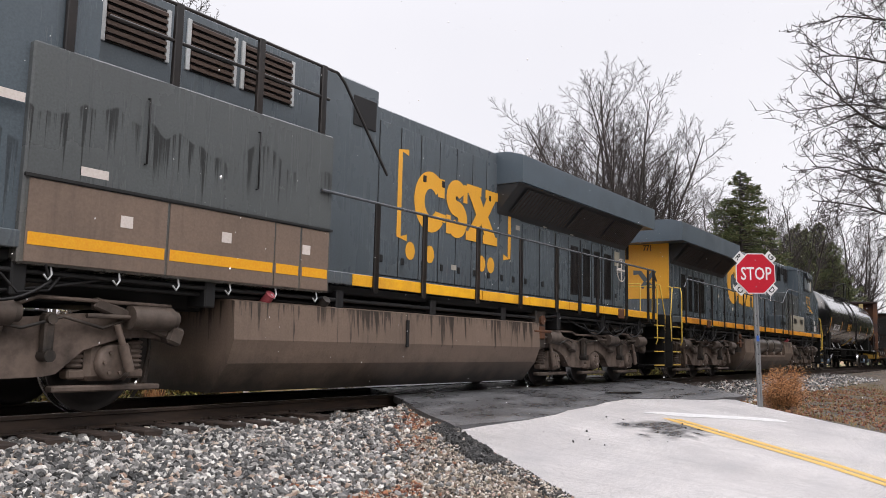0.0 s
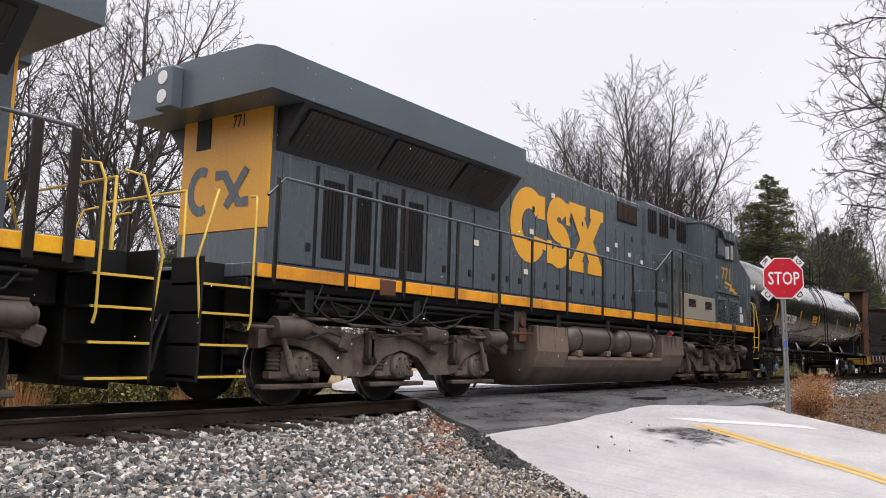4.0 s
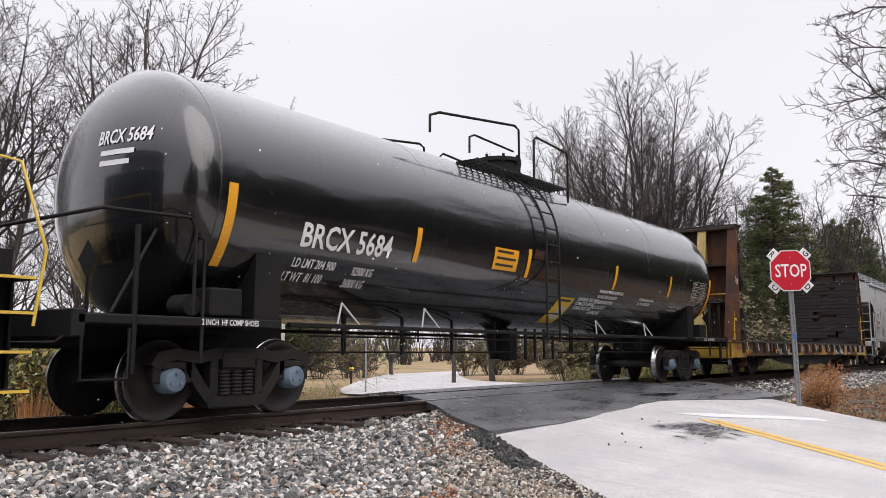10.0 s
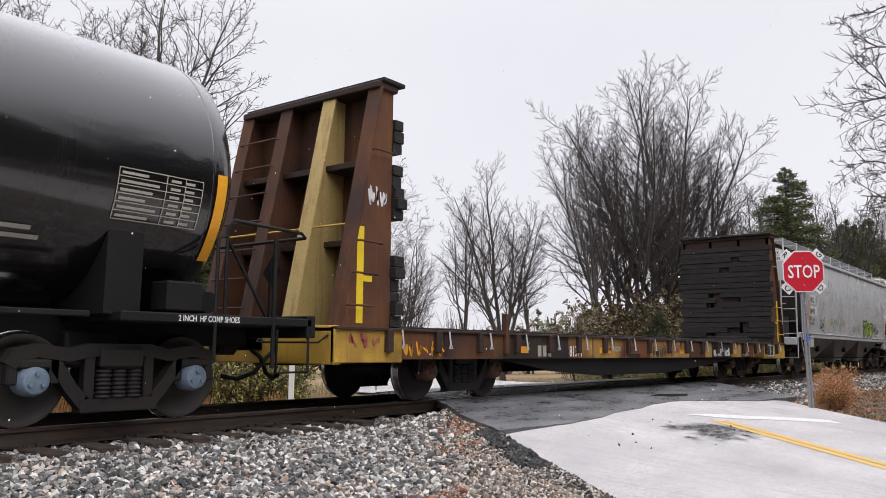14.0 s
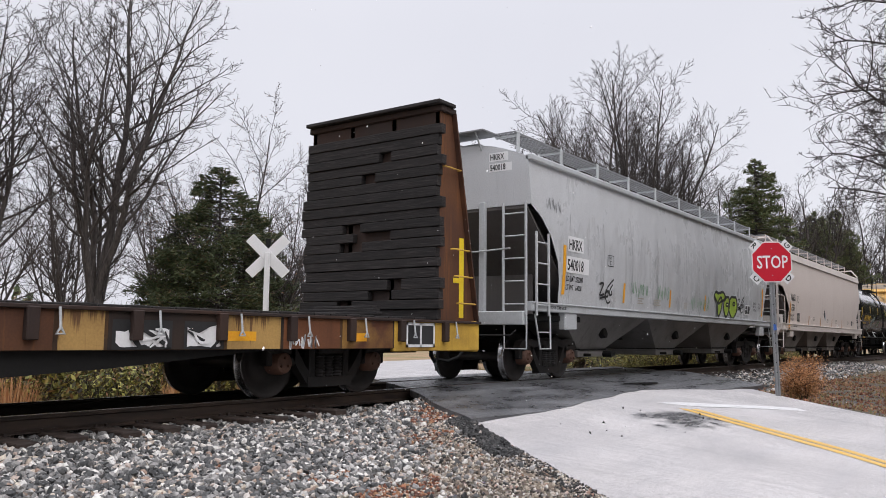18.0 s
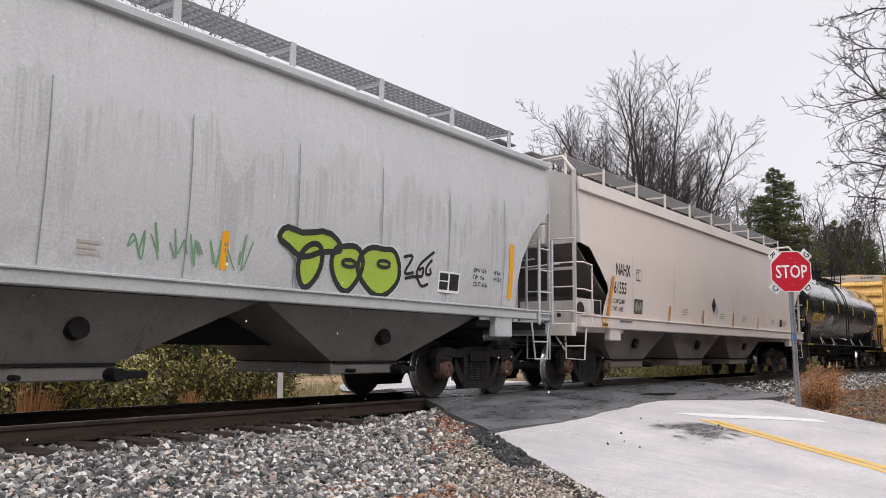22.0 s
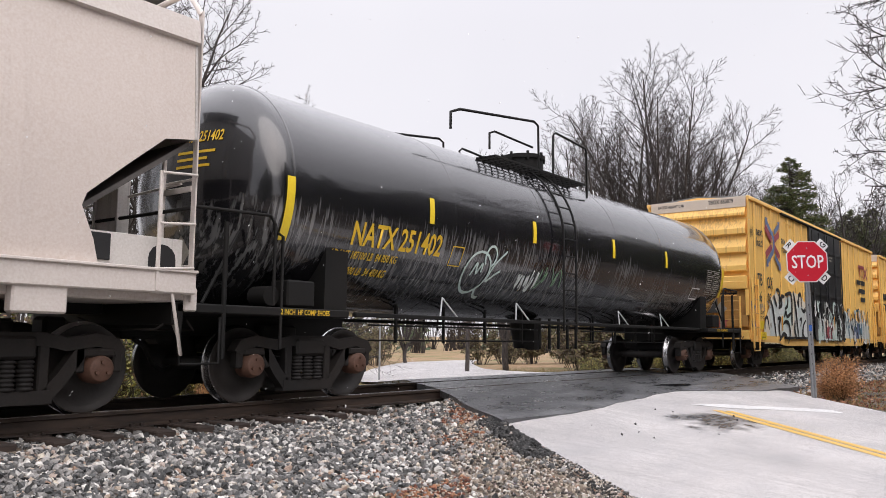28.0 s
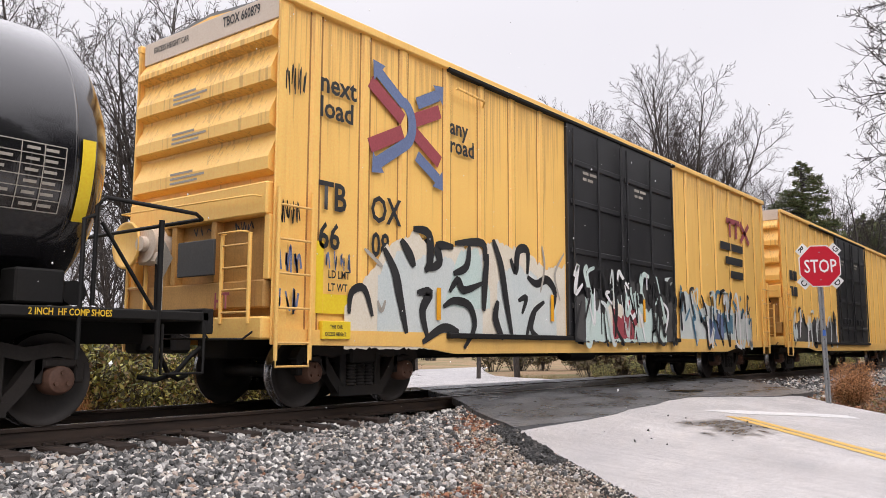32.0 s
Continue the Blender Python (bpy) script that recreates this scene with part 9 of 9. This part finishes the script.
def grow(rng, stems=5, spread=26.0, fork=0.12, r0=0.16, thin=0.008, lift=0.10, limbs=(12, 8, 5), reach=(0.46, 0.46, 0.42), bare=0.22, angle=44.0, wave=1.0):
    """A bare tree, 10 m tall before it is sized: stems that run on to the top, each with limbs, these with branches, these with twigs."""
    wood, twigs, tips = M(), M(), []

    def turned(d, deg, about):
        o = Quaternion(d, about) @ d.orthogonal().normalized()
        return Quaternion(o, radians(deg)) @ d

    def limb(p, d, length, r, lvl):
        n = (10, 6, 4, 3)[lvl]
        pts, q, ends = [p], p, []
        for i in range(n):
            d = (d + Vector((rng.gauss(0, 1), rng.gauss(0, 1), rng.gauss(0, 0.5))) * (0.07, 0.11, 0.15, 0.16)[lvl] * wave + Vector((0, 0, lift * (1.0, 0.9, 0.7, 0.4)[lvl]))).normalized()
            q = q + d * (length / n)
            pts.append(q)
            ends.append(d)
        r1 = max(thin * 0.55, r * (0.16, 0.25, 0.4, 0.6)[lvl])
        (wood if lvl < 2 else twigs).tube(pts, r, (7, 5, 4, 3)[lvl], r1)
        if lvl == 3:
            tips.append(q)
            return
        az, kids = rng.uniform(0, 6.28), limbs[lvl]
        for k in range(kids):
            f = bare + (1 - bare) * (k + rng.uniform(0.1, 0.9)) / kids if lvl == 0 else 0.16 + 0.84 * (k + rng.uniform(0.1, 0.9)) / kids
            j = min(int(f * n), n - 1)
            b = pts[j].lerp(pts[j + 1], f * n - j)
            az += 2.4 + rng.uniform(-0.5, 0.5)
            here = r + (r1 - r) * f
            limb(b, turned(ends[j], rng.gauss(angle, 9), az), length * reach[lvl] * (1.12 - 0.72 * f) * rng.uniform(0.65, 1.2), max(thin, here * 0.56), lvl + 1)

    base = Vector((0, 0, -0.3))
    top = Vector((rng.gauss(0, 0.15), rng.gauss(0, 0.15), 10 * fork))
    if fork > 0.02:
        wood.tube([base, base.lerp(top, 0.5) + Vector((rng.gauss(0, 0.04), rng.gauss(0, 0.04), 0)), top], r0 * 1.15, 9, r0)
    for k in range(stems):
        a = 2 * math.pi * (k + rng.uniform(-0.25, 0.25)) / stems
        lean = radians(spread * (0.2 if k == 0 else rng.uniform(0.55, 1.1)))
        d = Vector((math.cos(a) * math.sin(lean), math.sin(a) * math.sin(lean), math.cos(lean)))
        b = base.lerp(top, rng.uniform(0.75, 1.0)) if fork > 0.02 else base + Vector((math.cos(a), math.sin(a), 0)) * 0.25
        limb(b, d, (10 - b.z) * (1.0 if k == 0 else rng.uniform(0.72, 0.98)), r0 * (0.85 if k == 0 else rng.uniform(0.5, 0.75)), 0)
    return wood, twigs, tips


def leaves(rng, pts, per, reach, size, flat_z=1.0):
    """Small leaf faces round the points."""
    m = M()
    for p in pts:
        for _ in range(per):
            c = Vector(p) + Vector((rng.gauss(0, reach), rng.gauss(0, reach), rng.gauss(0, reach * flat_z)))
            u = Vector((rng.gauss(0, 1), rng.gauss(0, 1), rng.gauss(0, 1))).normalized()
            v = u.orthogonal().normalized()
            s = size * rng.uniform(0.6, 1.4)
            m.add([c - u * s, c + v * s * 0.45, c + u * s, c - v * s * 0.45], [(0, 1, 2, 3)])
    return m


def bare_tree(seed, height, label, leafy=0, leaf=BROWN_LEAF, leaf_size=0.035, **shape):
    rng = random.Random(seed)
    wood, twigs, tips = grow(rng, **shape)
    size = height / max(p.z for p in tips)
    for m in (wood, twigs):
        m.v = [(p[0] * size, p[1] * size, p[2] * size) for p in m.v]
    tips = [p * size for p in tips]
    t = thing("tree", label, "tree")
    part("trunk", wood, BARK, t, "grey-brown trunk and limbs")
    part("crown", twigs, TWIG, t, "bare winter twigs")
    if leafy:
        part("leaves", leaves(rng, tips[::leafy], 1, 0.05, leaf_size), leaf, t, "a few brown leaves still clinging")
    return t


def bough_tree(seed, label):
    """A tree with long drooping boughs and buds on the twigs."""
    rng = random.Random(seed)
    wood, twigs, tips = M(), M(), []
    wood.tube([(0, 0, -0.3), (0.08, 0.03, 3.0), (-0.05, 0.1, 6.5), (0.05, 0.0, 10.5)], 0.20, 9, 0.05)

    def bough(p, d, length, r, lvl):
        n = 6 if lvl == 0 else (4 if lvl == 1 else 3)
        pts, q = [p], p
        for i in range(n):
            d = (d + Vector((rng.gauss(0, 1), rng.gauss(0, 1), rng.gauss(0, 0.8))) * 0.13 + Vector((0, 0, 0.05 - 0.07 * i / n * (3 - lvl)))).normalized()
            q = q + d * length / n
            pts.append(q)
        (wood if lvl == 0 else twigs).tube(pts, r, 5 if lvl == 0 else 3, max(0.004, r * 0.35))
        if lvl == 3:
            tips.extend(pts[1:])
            return
        for k in range((9, 5, 4)[lvl]):
            f = rng.uniform(0.18, 1.0) * n
            j = min(int(f), n - 1)
            b = pts[j].lerp(pts[j + 1], f - j)
            o = Quaternion(d, rng.uniform(0, 6.28)) @ d.orthogonal().normalized()
            bough(b, (d * rng.uniform(0.6, 1.0) + o * rng.uniform(0.5, 0.95)).normalized(), length * rng.uniform(0.30, 0.52), max(0.0085, r * 0.40), lvl + 1)

    for z, a, up, reach_ in ((6.9, 2.72, 0.02, 3.4), (5.6, 2.60, 0.0, 2.7), (7.6, 2.95, 0.08, 2.9)):
        bough(Vector((0, 0, z)), Vector((math.cos(a), math.sin(a), up)).normalized(), reach_, 0.055, 0)
    for k in range(26):
        z = 3.8 + 6.4 * (k + rng.random()) / 26
        a = 2.4 * k + rng.uniform(-0.4, 0.4)
        bough(Vector((0, 0, z)), Vector((math.cos(a), math.sin(a), 0.32)).normalized(), rng.uniform(2.2, 3.6) * (1.2 - 0.05 * z), 0.038, 0)
    t = thing("tree", label, "tree")
    part("trunk", wood, BARK, t, "dark trunk and long boughs")
    part("crown", twigs, TWIG, t, "fine drooping twigs")
    part("foliage", leaves(rng, tips[::2], 1, 0.02, 0.026), BUD, t, "dark buds and seed heads on the twigs")
    return t


def evergreen(seed, height, radius, label, name="evergreen_tree", open_=0.0, leaf=None, round_=0.75, fine=1.0):
    """A trunk with boughs in loose tiers, each bough feathered with narrow sprays of needles."""
    rng = random.Random(seed)
    t = thing(name, label, "tree")
    trunk, spray = M().tube([(0, 0, -0.3), (0.05, 0.02, height * 0.5), (0.0, 0.05, height * 0.97)], 0.016 * height, 7, 0.02), M()
    n = int(height * 24)
    for i in range(n):
        f = (i + rng.random()) / n
        z = height * (0.08 + 0.90 * f)
        rr = radius * min(1.0, 2.4 * f + 0.35) * (1 - f) ** round_ * rng.choice((0.6, 0.8, 0.95, 1.0, 1.1)) * rng.uniform(0.85, 1.1)
        if rng.random() < open_:
            continue
        a = rng.uniform(0, 2 * math.pi)
        out = Vector((math.cos(a), math.sin(a), 0))
        pts = [Vector((0, 0, z)) + out * rr * u + Vector((0, 0, rr * (0.22 * u - 0.30 * u * u + 0.10 * u ** 4))) for u in (0, 0.3, 0.6, 0.85, 1.0)]
        trunk.tube(pts, 0.0035 * height, 3, 0.006)
        k = max(16, int(rr * 62 * fine))
        for j in range(k):
            u = 0.18 + 0.84 * math.sqrt(rng.random())
            g = min(3, int(u * 4))
            c = Vector((0, 0, z)) + out * rr * u + Vector((0, 0, rr * (0.22 * u - 0.30 * u * u + 0.10 * u ** 4)))
            wide = (0.10 + 0.26 * rr) * (1.1 - 0.75 * u)
            c += Vector((-out.y, out.x, 0)) * rng.gauss(0, wide * 0.6) + Vector((0, 0, rng.gauss(0, 0.05 + 0.03 * rr)))
            d = (out * rng.uniform(0.4, 1.0) + Vector((rng.gauss(0, 0.5), rng.gauss(0, 0.5), rng.uniform(-0.25, 0.5)))).normalized()
            size = (0.07 + 0.007 * height) * rng.uniform(0.6, 1.3)
            for w in (d.orthogonal().normalized(), d.cross(d.orthogonal()).normalized()):
                w = w * size * 0.16
                spray.add([c - d * size * 0.5, c + w, c + d * size, c - w], [(0, 1, 2, 3)])
    part("trunk", trunk, BARK, t)
    part("crown", spray, leaf or NEEDLE, t, "ragged green foliage")
    return t


def shrub(seed, height, radius, material, label, name="shrub", per=16, size=0.035):
    rng = random.Random(seed)
    t = thing(name, label, "shrub")
    m, pts = M(), []
    for k in range(34):
        a = rng.uniform(0, 2 * math.pi)
        r = radius * math.sqrt(rng.random())
        top = Vector((math.cos(a) * r, math.sin(a) * r, height * rng.uniform(0.55, 1.05) * (1 - 0.35 * (r / radius) ** 2)))
        base = Vector((top.x * 0.25, top.y * 0.25, -0.1))
        mid = base.lerp(top, 0.5) + Vector((rng.gauss(0, 0.06), rng.gauss(0, 0.06), 0.05))
        m.tube([base, mid, top], 0.014, 4, 0.004)
        for j in range(9):
            q = base.lerp(top, rng.uniform(0.2, 1.0))
            e = q + Vector((rng.gauss(0, 0.16), rng.gauss(0, 0.16), rng.uniform(0, 0.22)))
            m.tube([q, e], 0.006, 3, 0.003)
            pts.append(e)
    part("stem", m, TWIG, t)
    part("foliage", leaves(rng, pts, per, 0.07, size), material, t)
    return t


def tuft(seed, height, radius, label, count=130):
    rng = random.Random(seed)
    m = M()
    for k in range(count):
        a, r = rng.uniform(0, 2 * math.pi), radius * rng.random() * 0.5
        b = Vector((math.cos(a) * r, math.sin(a) * r, -0.05))
        o = Vector((math.cos(a), math.sin(a), 0)) * rng.uniform(0.1, 0.55) * radius
        h = height * rng.uniform(0.6, 1.05)
        w = Vector((-math.sin(a), math.cos(a), 0)) * 0.006
        m.add([b - w, b + w, b + o * 0.4 + w + Vector((0, 0, h * 0.6)), b + o + Vector((0, 0, h)), b + o * 0.4 - w + Vector((0, 0, h * 0.6))], [(0, 1, 2, 3, 4)])
    return solid("grass_tuft", m, STRAW, label, "grass")


USED = set()


def put(proto, x, y, turn=0.0, size=1.0, sink=0.0):
    """The plant itself at first, then copies of it, on the ground."""
    m = pose(x, y, land_z(x, y) - sink, rz=turn)
    if proto.name not in USED:
        USED.add(proto.name)
        ob = proto
        ob.matrix_basis = m
    else:
        ob = copy_thing(proto, m)
    ob.scale = (size, size, size)
    return ob


tall_a = bare_tree(3, 15.0, "tall bare grey tree fanning into a dome of twigs", stems=8, spread=30, fork=0.08, r0=0.13, thin=0.0056, limbs=(17, 10, 6), reach=(0.42, 0.48, 0.46), angle=40.0, lift=0.08, wave=0.8)
tall_b = bare_tree(8, 14.0, "tall bare tree, its fine crown spread wide", stems=6, spread=31, fork=0.16, r0=0.14, thin=0.0056, limbs=(17, 10, 6), angle=40.0, reach=(0.44, 0.48, 0.46), lift=0.07, wave=0.9)
tall_c = bare_tree(15, 12.0, "slender bare tree with thin rising limbs", stems=3, spread=18, fork=0.26, r0=0.11, thin=0.0062, lift=0.13, reach=(0.38, 0.42, 0.42))
oak = bare_tree(21, 13.5, "bare tree with dark forked limbs, few brown leaves", 7, BUD, 0.03, stems=5, spread=34, fork=0.22, r0=0.14, thin=0.0068, lift=0.09, limbs=(16, 9, 6), reach=(0.5, 0.46, 0.42), wave=1.35)
brow = bare_tree(33, 10.5, "bushy bare tree with brown leaves clinging", 3, stems=9, spread=46, fork=0.0, r0=0.12, thin=0.0075, lift=0.05, limbs=(19, 10, 6), reach=(0.50, 0.46, 0.45), bare=0.10, wave=1.3)

# the wood across the track, to the right of the road
for x, y, turn, size, kind in ((42.4, 10.7, 0, 1.20, tall_a), (47.4, 9.8, 80, 1.42, tall_b), (46.4, 11.2, 200, 1.28, tall_a), (48.0, 7.8, 150, 1.20, tall_c),
                                (35.6, 14.5, 120, 0.85, tall_b), (33.5, 15.5, 20, 0.80, tall_c), (38.0, 10.4, 260, 1.08, tall_c)):
    put(kind, x, y, turn, size)
# left of the road, across the track
put(oak, 14.0, 14.2, 0, 1.08)
put(oak, 11.0, 15.5, 140, 1.0)
put(tall_c, 16.2, 17.5, 250, 0.9)
put(brow, 20.6, 14.6, 30, 1.04)
put(oak, 6.0, 18, 200, 1.0)
put(tall_a, 3.5, 15, 50, 0.85)
# the near tree whose boughs hang in from the side
near = bough_tree(47, "near tree with long drooping boughs and dark buds")
put(near, 22.9, -7.3, 0, 1.0)

cedar = evergreen(5, 7.4, 3.1, "dense dark cedar among bare trees", open_=0.12, fine=1.3, round_=0.55)
pine = evergreen(9, 12.0, 3.9, "tall loose evergreen above the far wood", open_=0.12, leaf=PINE, round_=0.62)
put(cedar, 17.3, 12.6, 0, 1.0)
put(cedar, 18.8, 13.0, 140, 0.82)
put(cedar, 16.3, 13.6, 250, 0.7)
put(cedar, 19.9, 13.9, 90, 0.62)
for x, y, s in ((69.5, 9.0, 1.42), (80, 12, 1.3), (64, 15, 0.7), (53, 10.5, 0.55), (58, 9.6, 0.62), (63, 10.2, 0.7), (92, 9, 1.3), (104, 9, 1.45), (112, 12, 1.5), (86, 7.6, 0.95), (99, 6.8, 1.05)):
    put(pine, x, y, x * 37, s)
for x, y, s in ((39, 7.6, 0.5), (48, 7.5, 0.55), (54, 8, 0.7), (61, 8.5, 0.85), (67, 8, 0.8)):
    put(cedar, x, y, x * 51, s)
for x, y, s, k in ((66, 16, 1.1, tall_a), (74, 13, 1.25, tall_b), (88, 11, 1.4, tall_c), (92, 16, 1.4, tall_a), (100, 12, 1.5, tall_b), (64, -7.5, 0.45, tall_b), (76, -6.5, 0.6, tall_a), (88, -7, 0.7, tall_b), (100, -5.5, 0.8, tall_c), (108, 10, 1.4, tall_b), (70, -5.5, 0.5, tall_c), (82, 8.5, 1.2, tall_a), (96, 8.5, 1.3, tall_c), (118, 8, 1.5, tall_a)):
    put(k, x, y, x * 29, s)
for x, y, s in ((82, -6.0, 0.75), (96, -8, 0.9), (70, -9, 0.55), (110, -6, 1.0), (90, -5.5, 0.65)):
    put(pine, x, y, x * 17, s)
# the wood behind the viewer, which the wet tanks mirror
rng_b = random.Random(8)
for i in range(30):
    x, y = -34 + i * 2.5 + rng_b.uniform(-1, 1), -22 - rng_b.uniform(0, 7)
    if road_off(x, y) > 2.0:
        put(pine if i % 3 else tall_b, x, y, rng_b.uniform(0, 360), rng_b.uniform(1.15, 1.6))

# the wood on the viewer's side, beside and beyond the sign, which the wet tanks mirror too
for i in range(26):
    x, y = 27 + i * 3.4 + rng_b.uniform(-1, 1), -13.5 - rng_b.uniform(0, 5) + 0.03 * i
    put(pine if i % 4 else tall_b, x, y, rng_b.uniform(0, 360), rng_b.uniform(1.1, 1.5))

bush = shrub(2, 1.05, 0.42, DEAD_BUSH, "rusty orange dead bush beside the sign post", "dead_bush", 46, 0.017)
put(bush, 19.3, -4.75, 0, 0.9)
put(bush, 19.75, -4.5, 100, 0.55)
thicket = shrub(6, 1.7, 0.9, SHRUB, "tangled shrub with faded yellow-green leaves", "shrub", 8, 0.05)
rng_s = random.Random(12)
for i in range(22):
    x = -1.0 + 0.75 * i + rng_s.uniform(-0.3, 0.3)
    y = 5.0 + rng_s.uniform(-0.6, 2.6)
    if road_off(x, y) > 1.2:
        put(thicket, x, y, rng_s.uniform(0, 360), rng_s.uniform(0.6, 1.15))
for i in range(26):
    x = 31 + i * 1.4 + rng_s.uniform(-0.5, 0.5)
    y = 5.2 + rng_s.uniform(-0.8, 2.5)
    put(thicket, x, y, rng_s.uniform(0, 360), rng_s.uniform(0.45, 0.95))
brush = shrub(16, 3.6, 1.9, BRUSH, "tall tangled brush of brown stems and dull leaves", "shrub", 7, 0.085)
for i in range(46):
    f = i / 45
    x, y = 17 + 62 * f + rng_s.uniform(-1.5, 1.5), 44 - 34 * f ** 1.3 + rng_s.uniform(-2.5, 2.5)
    if road_off(x, y) > 0.5 or y > 38:
        put(brush, x, y, rng_s.uniform(0, 360), rng_s.uniform(0.8, 1.35))
for i in range(30):
    x, y = 35.5 + i * 1.15 + rng_s.uniform(-0.8, 0.8), 8.8 + rng_s.uniform(-0.8, 4.5)
    put(brush, x, y, rng_s.uniform(0, 360), rng_s.uniform(1.0, 1.55) + 0.012 * i)
for x, y, s, k in ((24, 44, 1.0, tall_b), (31, 46, 1.1, tall_a), (38, 44, 1.0, tall_c), (46, 40, 1.0, tall_b), (53, 36, 0.9, tall_a), (60, 28, 1.0, tall_c), (28, 52, 1.2, tall_c), (43, 50, 1.2, tall_a)):
    put(k, x, y, x * 41, s)
for i in range(14):
    x, y = 3 + rng_s.uniform(0, 12), 10 + rng_s.uniform(0, 6)
    put(thicket, x, y, rng_s.uniform(0, 360), rng_s.uniform(0.7, 1.2))
t0 = tuft(3, 1.0, 0.55, "tuft of orange broom-sedge straw")
for i, (x, y, s) in enumerate(((6.3, 3.6, 0.95), (6.6, 3.8, 0.8), (9.6, 4.2, 0.7), (11.2, 4.0, 0.6), (3.6, 3.9, 0.6))):
    ob = t0 if i == 0 else copy_thing(t0, pose(x, y, land_z(x, y)))
    ob.matrix_basis = pose(x, y, land_z(x, y), rz=70 * i)
    ob.scale = (s, s, s)


def far_wood():
    """The distant tree line: ragged clumps of twigs and needles, all one."""
    rng = random.Random(77)
    wood, green = M(), M()
    for i in range(420):
        a = radians(rng.uniform(-30, 96))
        d = rng.uniform(110, 190)
        x, y = d * math.sin(a), -8.9 + d * math.cos(a)
        if abs(y) < 6:
            continue
        z, h = land_z(x, y), rng.uniform(4, 9)
        if rng.random() < 0.35:
            for k in range(40):
                f = rng.random()
                c = Vector((x + rng.gauss(0, 1) * 1.6 * (1 - f), y + rng.gauss(0, 1) * 1.6 * (1 - f), z + h * f))
                u = Vector((rng.gauss(0, 1), rng.gauss(0, 1), rng.gauss(0, 1))).normalized() * 0.7
                v = u.orthogonal() * 0.6
                green.add([c - u, c + v, c + u, c - v], [(0, 1, 2, 3)])
        else:
            for k in range(22):
                p = Vector((x + rng.gauss(0, 0.4), y + rng.gauss(0, 0.4), z))
                e = p + Vector((rng.gauss(0, 1.5), rng.gauss(0, 1.5), h * rng.uniform(0.5, 1.1)))
                wood.tube([p, p.lerp(e, 0.5) + Vector((0, 0, 0.6)), e], 0.06, 3, 0.015)
    solid("far_wood", wood, TWIG, "distant bare winter trees along the horizon", "woods", kind="stuff")
    solid("far_evergreens", green, NEEDLE, "distant dark evergreens along the horizon", "woods", kind="stuff")


far_wood()


def grass_blades(name, count, spread, seed, label, keep, high=0.12):
    rng = random.Random(seed)
    m = M()
    n = 0
    while n < count:
        x, y = rng.uniform(spread[0], spread[1]), rng.uniform(spread[2], spread[3])
        if not keep(x, y):
            n += 1
            continue
        z, a, h = land_z(x, y), rng.uniform(0, 6.28), high * rng.uniform(0.4, 1.3)
        o = Vector((math.cos(a), math.sin(a), 0)) * h * rng.uniform(0.2, 0.8)
        w = Vector((-math.sin(a), math.cos(a), 0)) * 0.006
        b = Vector((x, y, z - 0.01))
        m.add([b - w, b + w, b + o + Vector((0, 0, h))], [(0, 1, 2)])
        n += 1
    k = leaf_mat(name, (0.0, (0.26, 0.16, 0.07)), (0.4, (0.30, 0.22, 0.10)), (0.7, (0.20, 0.19, 0.06)), (1.0, (0.12, 0.15, 0.04)))
    solid(name, m, k, label, "grass", kind="stuff")


grass_blades("verge_grass", 9000, (17, 40, -9, -3.2), 5, "short dry verge grass and fallen leaves", lambda x, y: road_off(x, y) > 0.4)
grass_blades("far_grass", 22000, (0, 40, 2.6, 20), 6, "dry winter grass beyond the track", lambda x, y: road_off(x, y) > 0.3, 0.3)


def falling_sleet():
    """Loose flakes in a tall column of air before the train, which sinks as one."""
    rng = random.Random(64)
    m = M()
    for i in range(7000):
        c = Vector((rng.uniform(0.6, 24.0), rng.uniform(-7.6, -1.75), rng.uniform(-1.0, 62.0)))
        s = rng.uniform(0.0022, 0.0062)
        d = (Vector((s, 0, 0)), Vector((0, s, 0)), Vector((0.25 * s, 0, s * 1.25)))
        v = [c + d[0], c + d[1], c - d[0], c - d[1], c + d[2], c - d[2]]
        m.add(v, [(0, 1, 4), (1, 2, 4), (2, 3, 4), (3, 0, 4), (1, 0, 5), (2, 1, 5), (3, 2, 5), (0, 3, 5)])
    k = Mat("wet_snow", 0.4)
    return solid("falling_sleet", m, k.done((0.9, 0.9, 0.9)), "fine wet sleet flakes falling before the train", "snow", kind="stuff")


SLEET = falling_sleet()


# ---- what moves ----
def motions():
    for car, x0 in TRAIN:
        walk(car, [(t / 2, pose(x0 - run(t / 2), 0, 0)) for t in range(65)])
    for wheel, x, r, _ in WHEELSETS:
        walk(wheel, [(k * 4 / 30, pose(x, 0, r) @ Matrix.Rotation(-run(k * 4 / 30) / r, 4, "Y")) for k in range(241)])
    walk(SLEET, [(t * 2.0, pose(-0.35 * t * 2.0, 0, -1.75 * t * 2.0)) for t in range(17)])


motions()
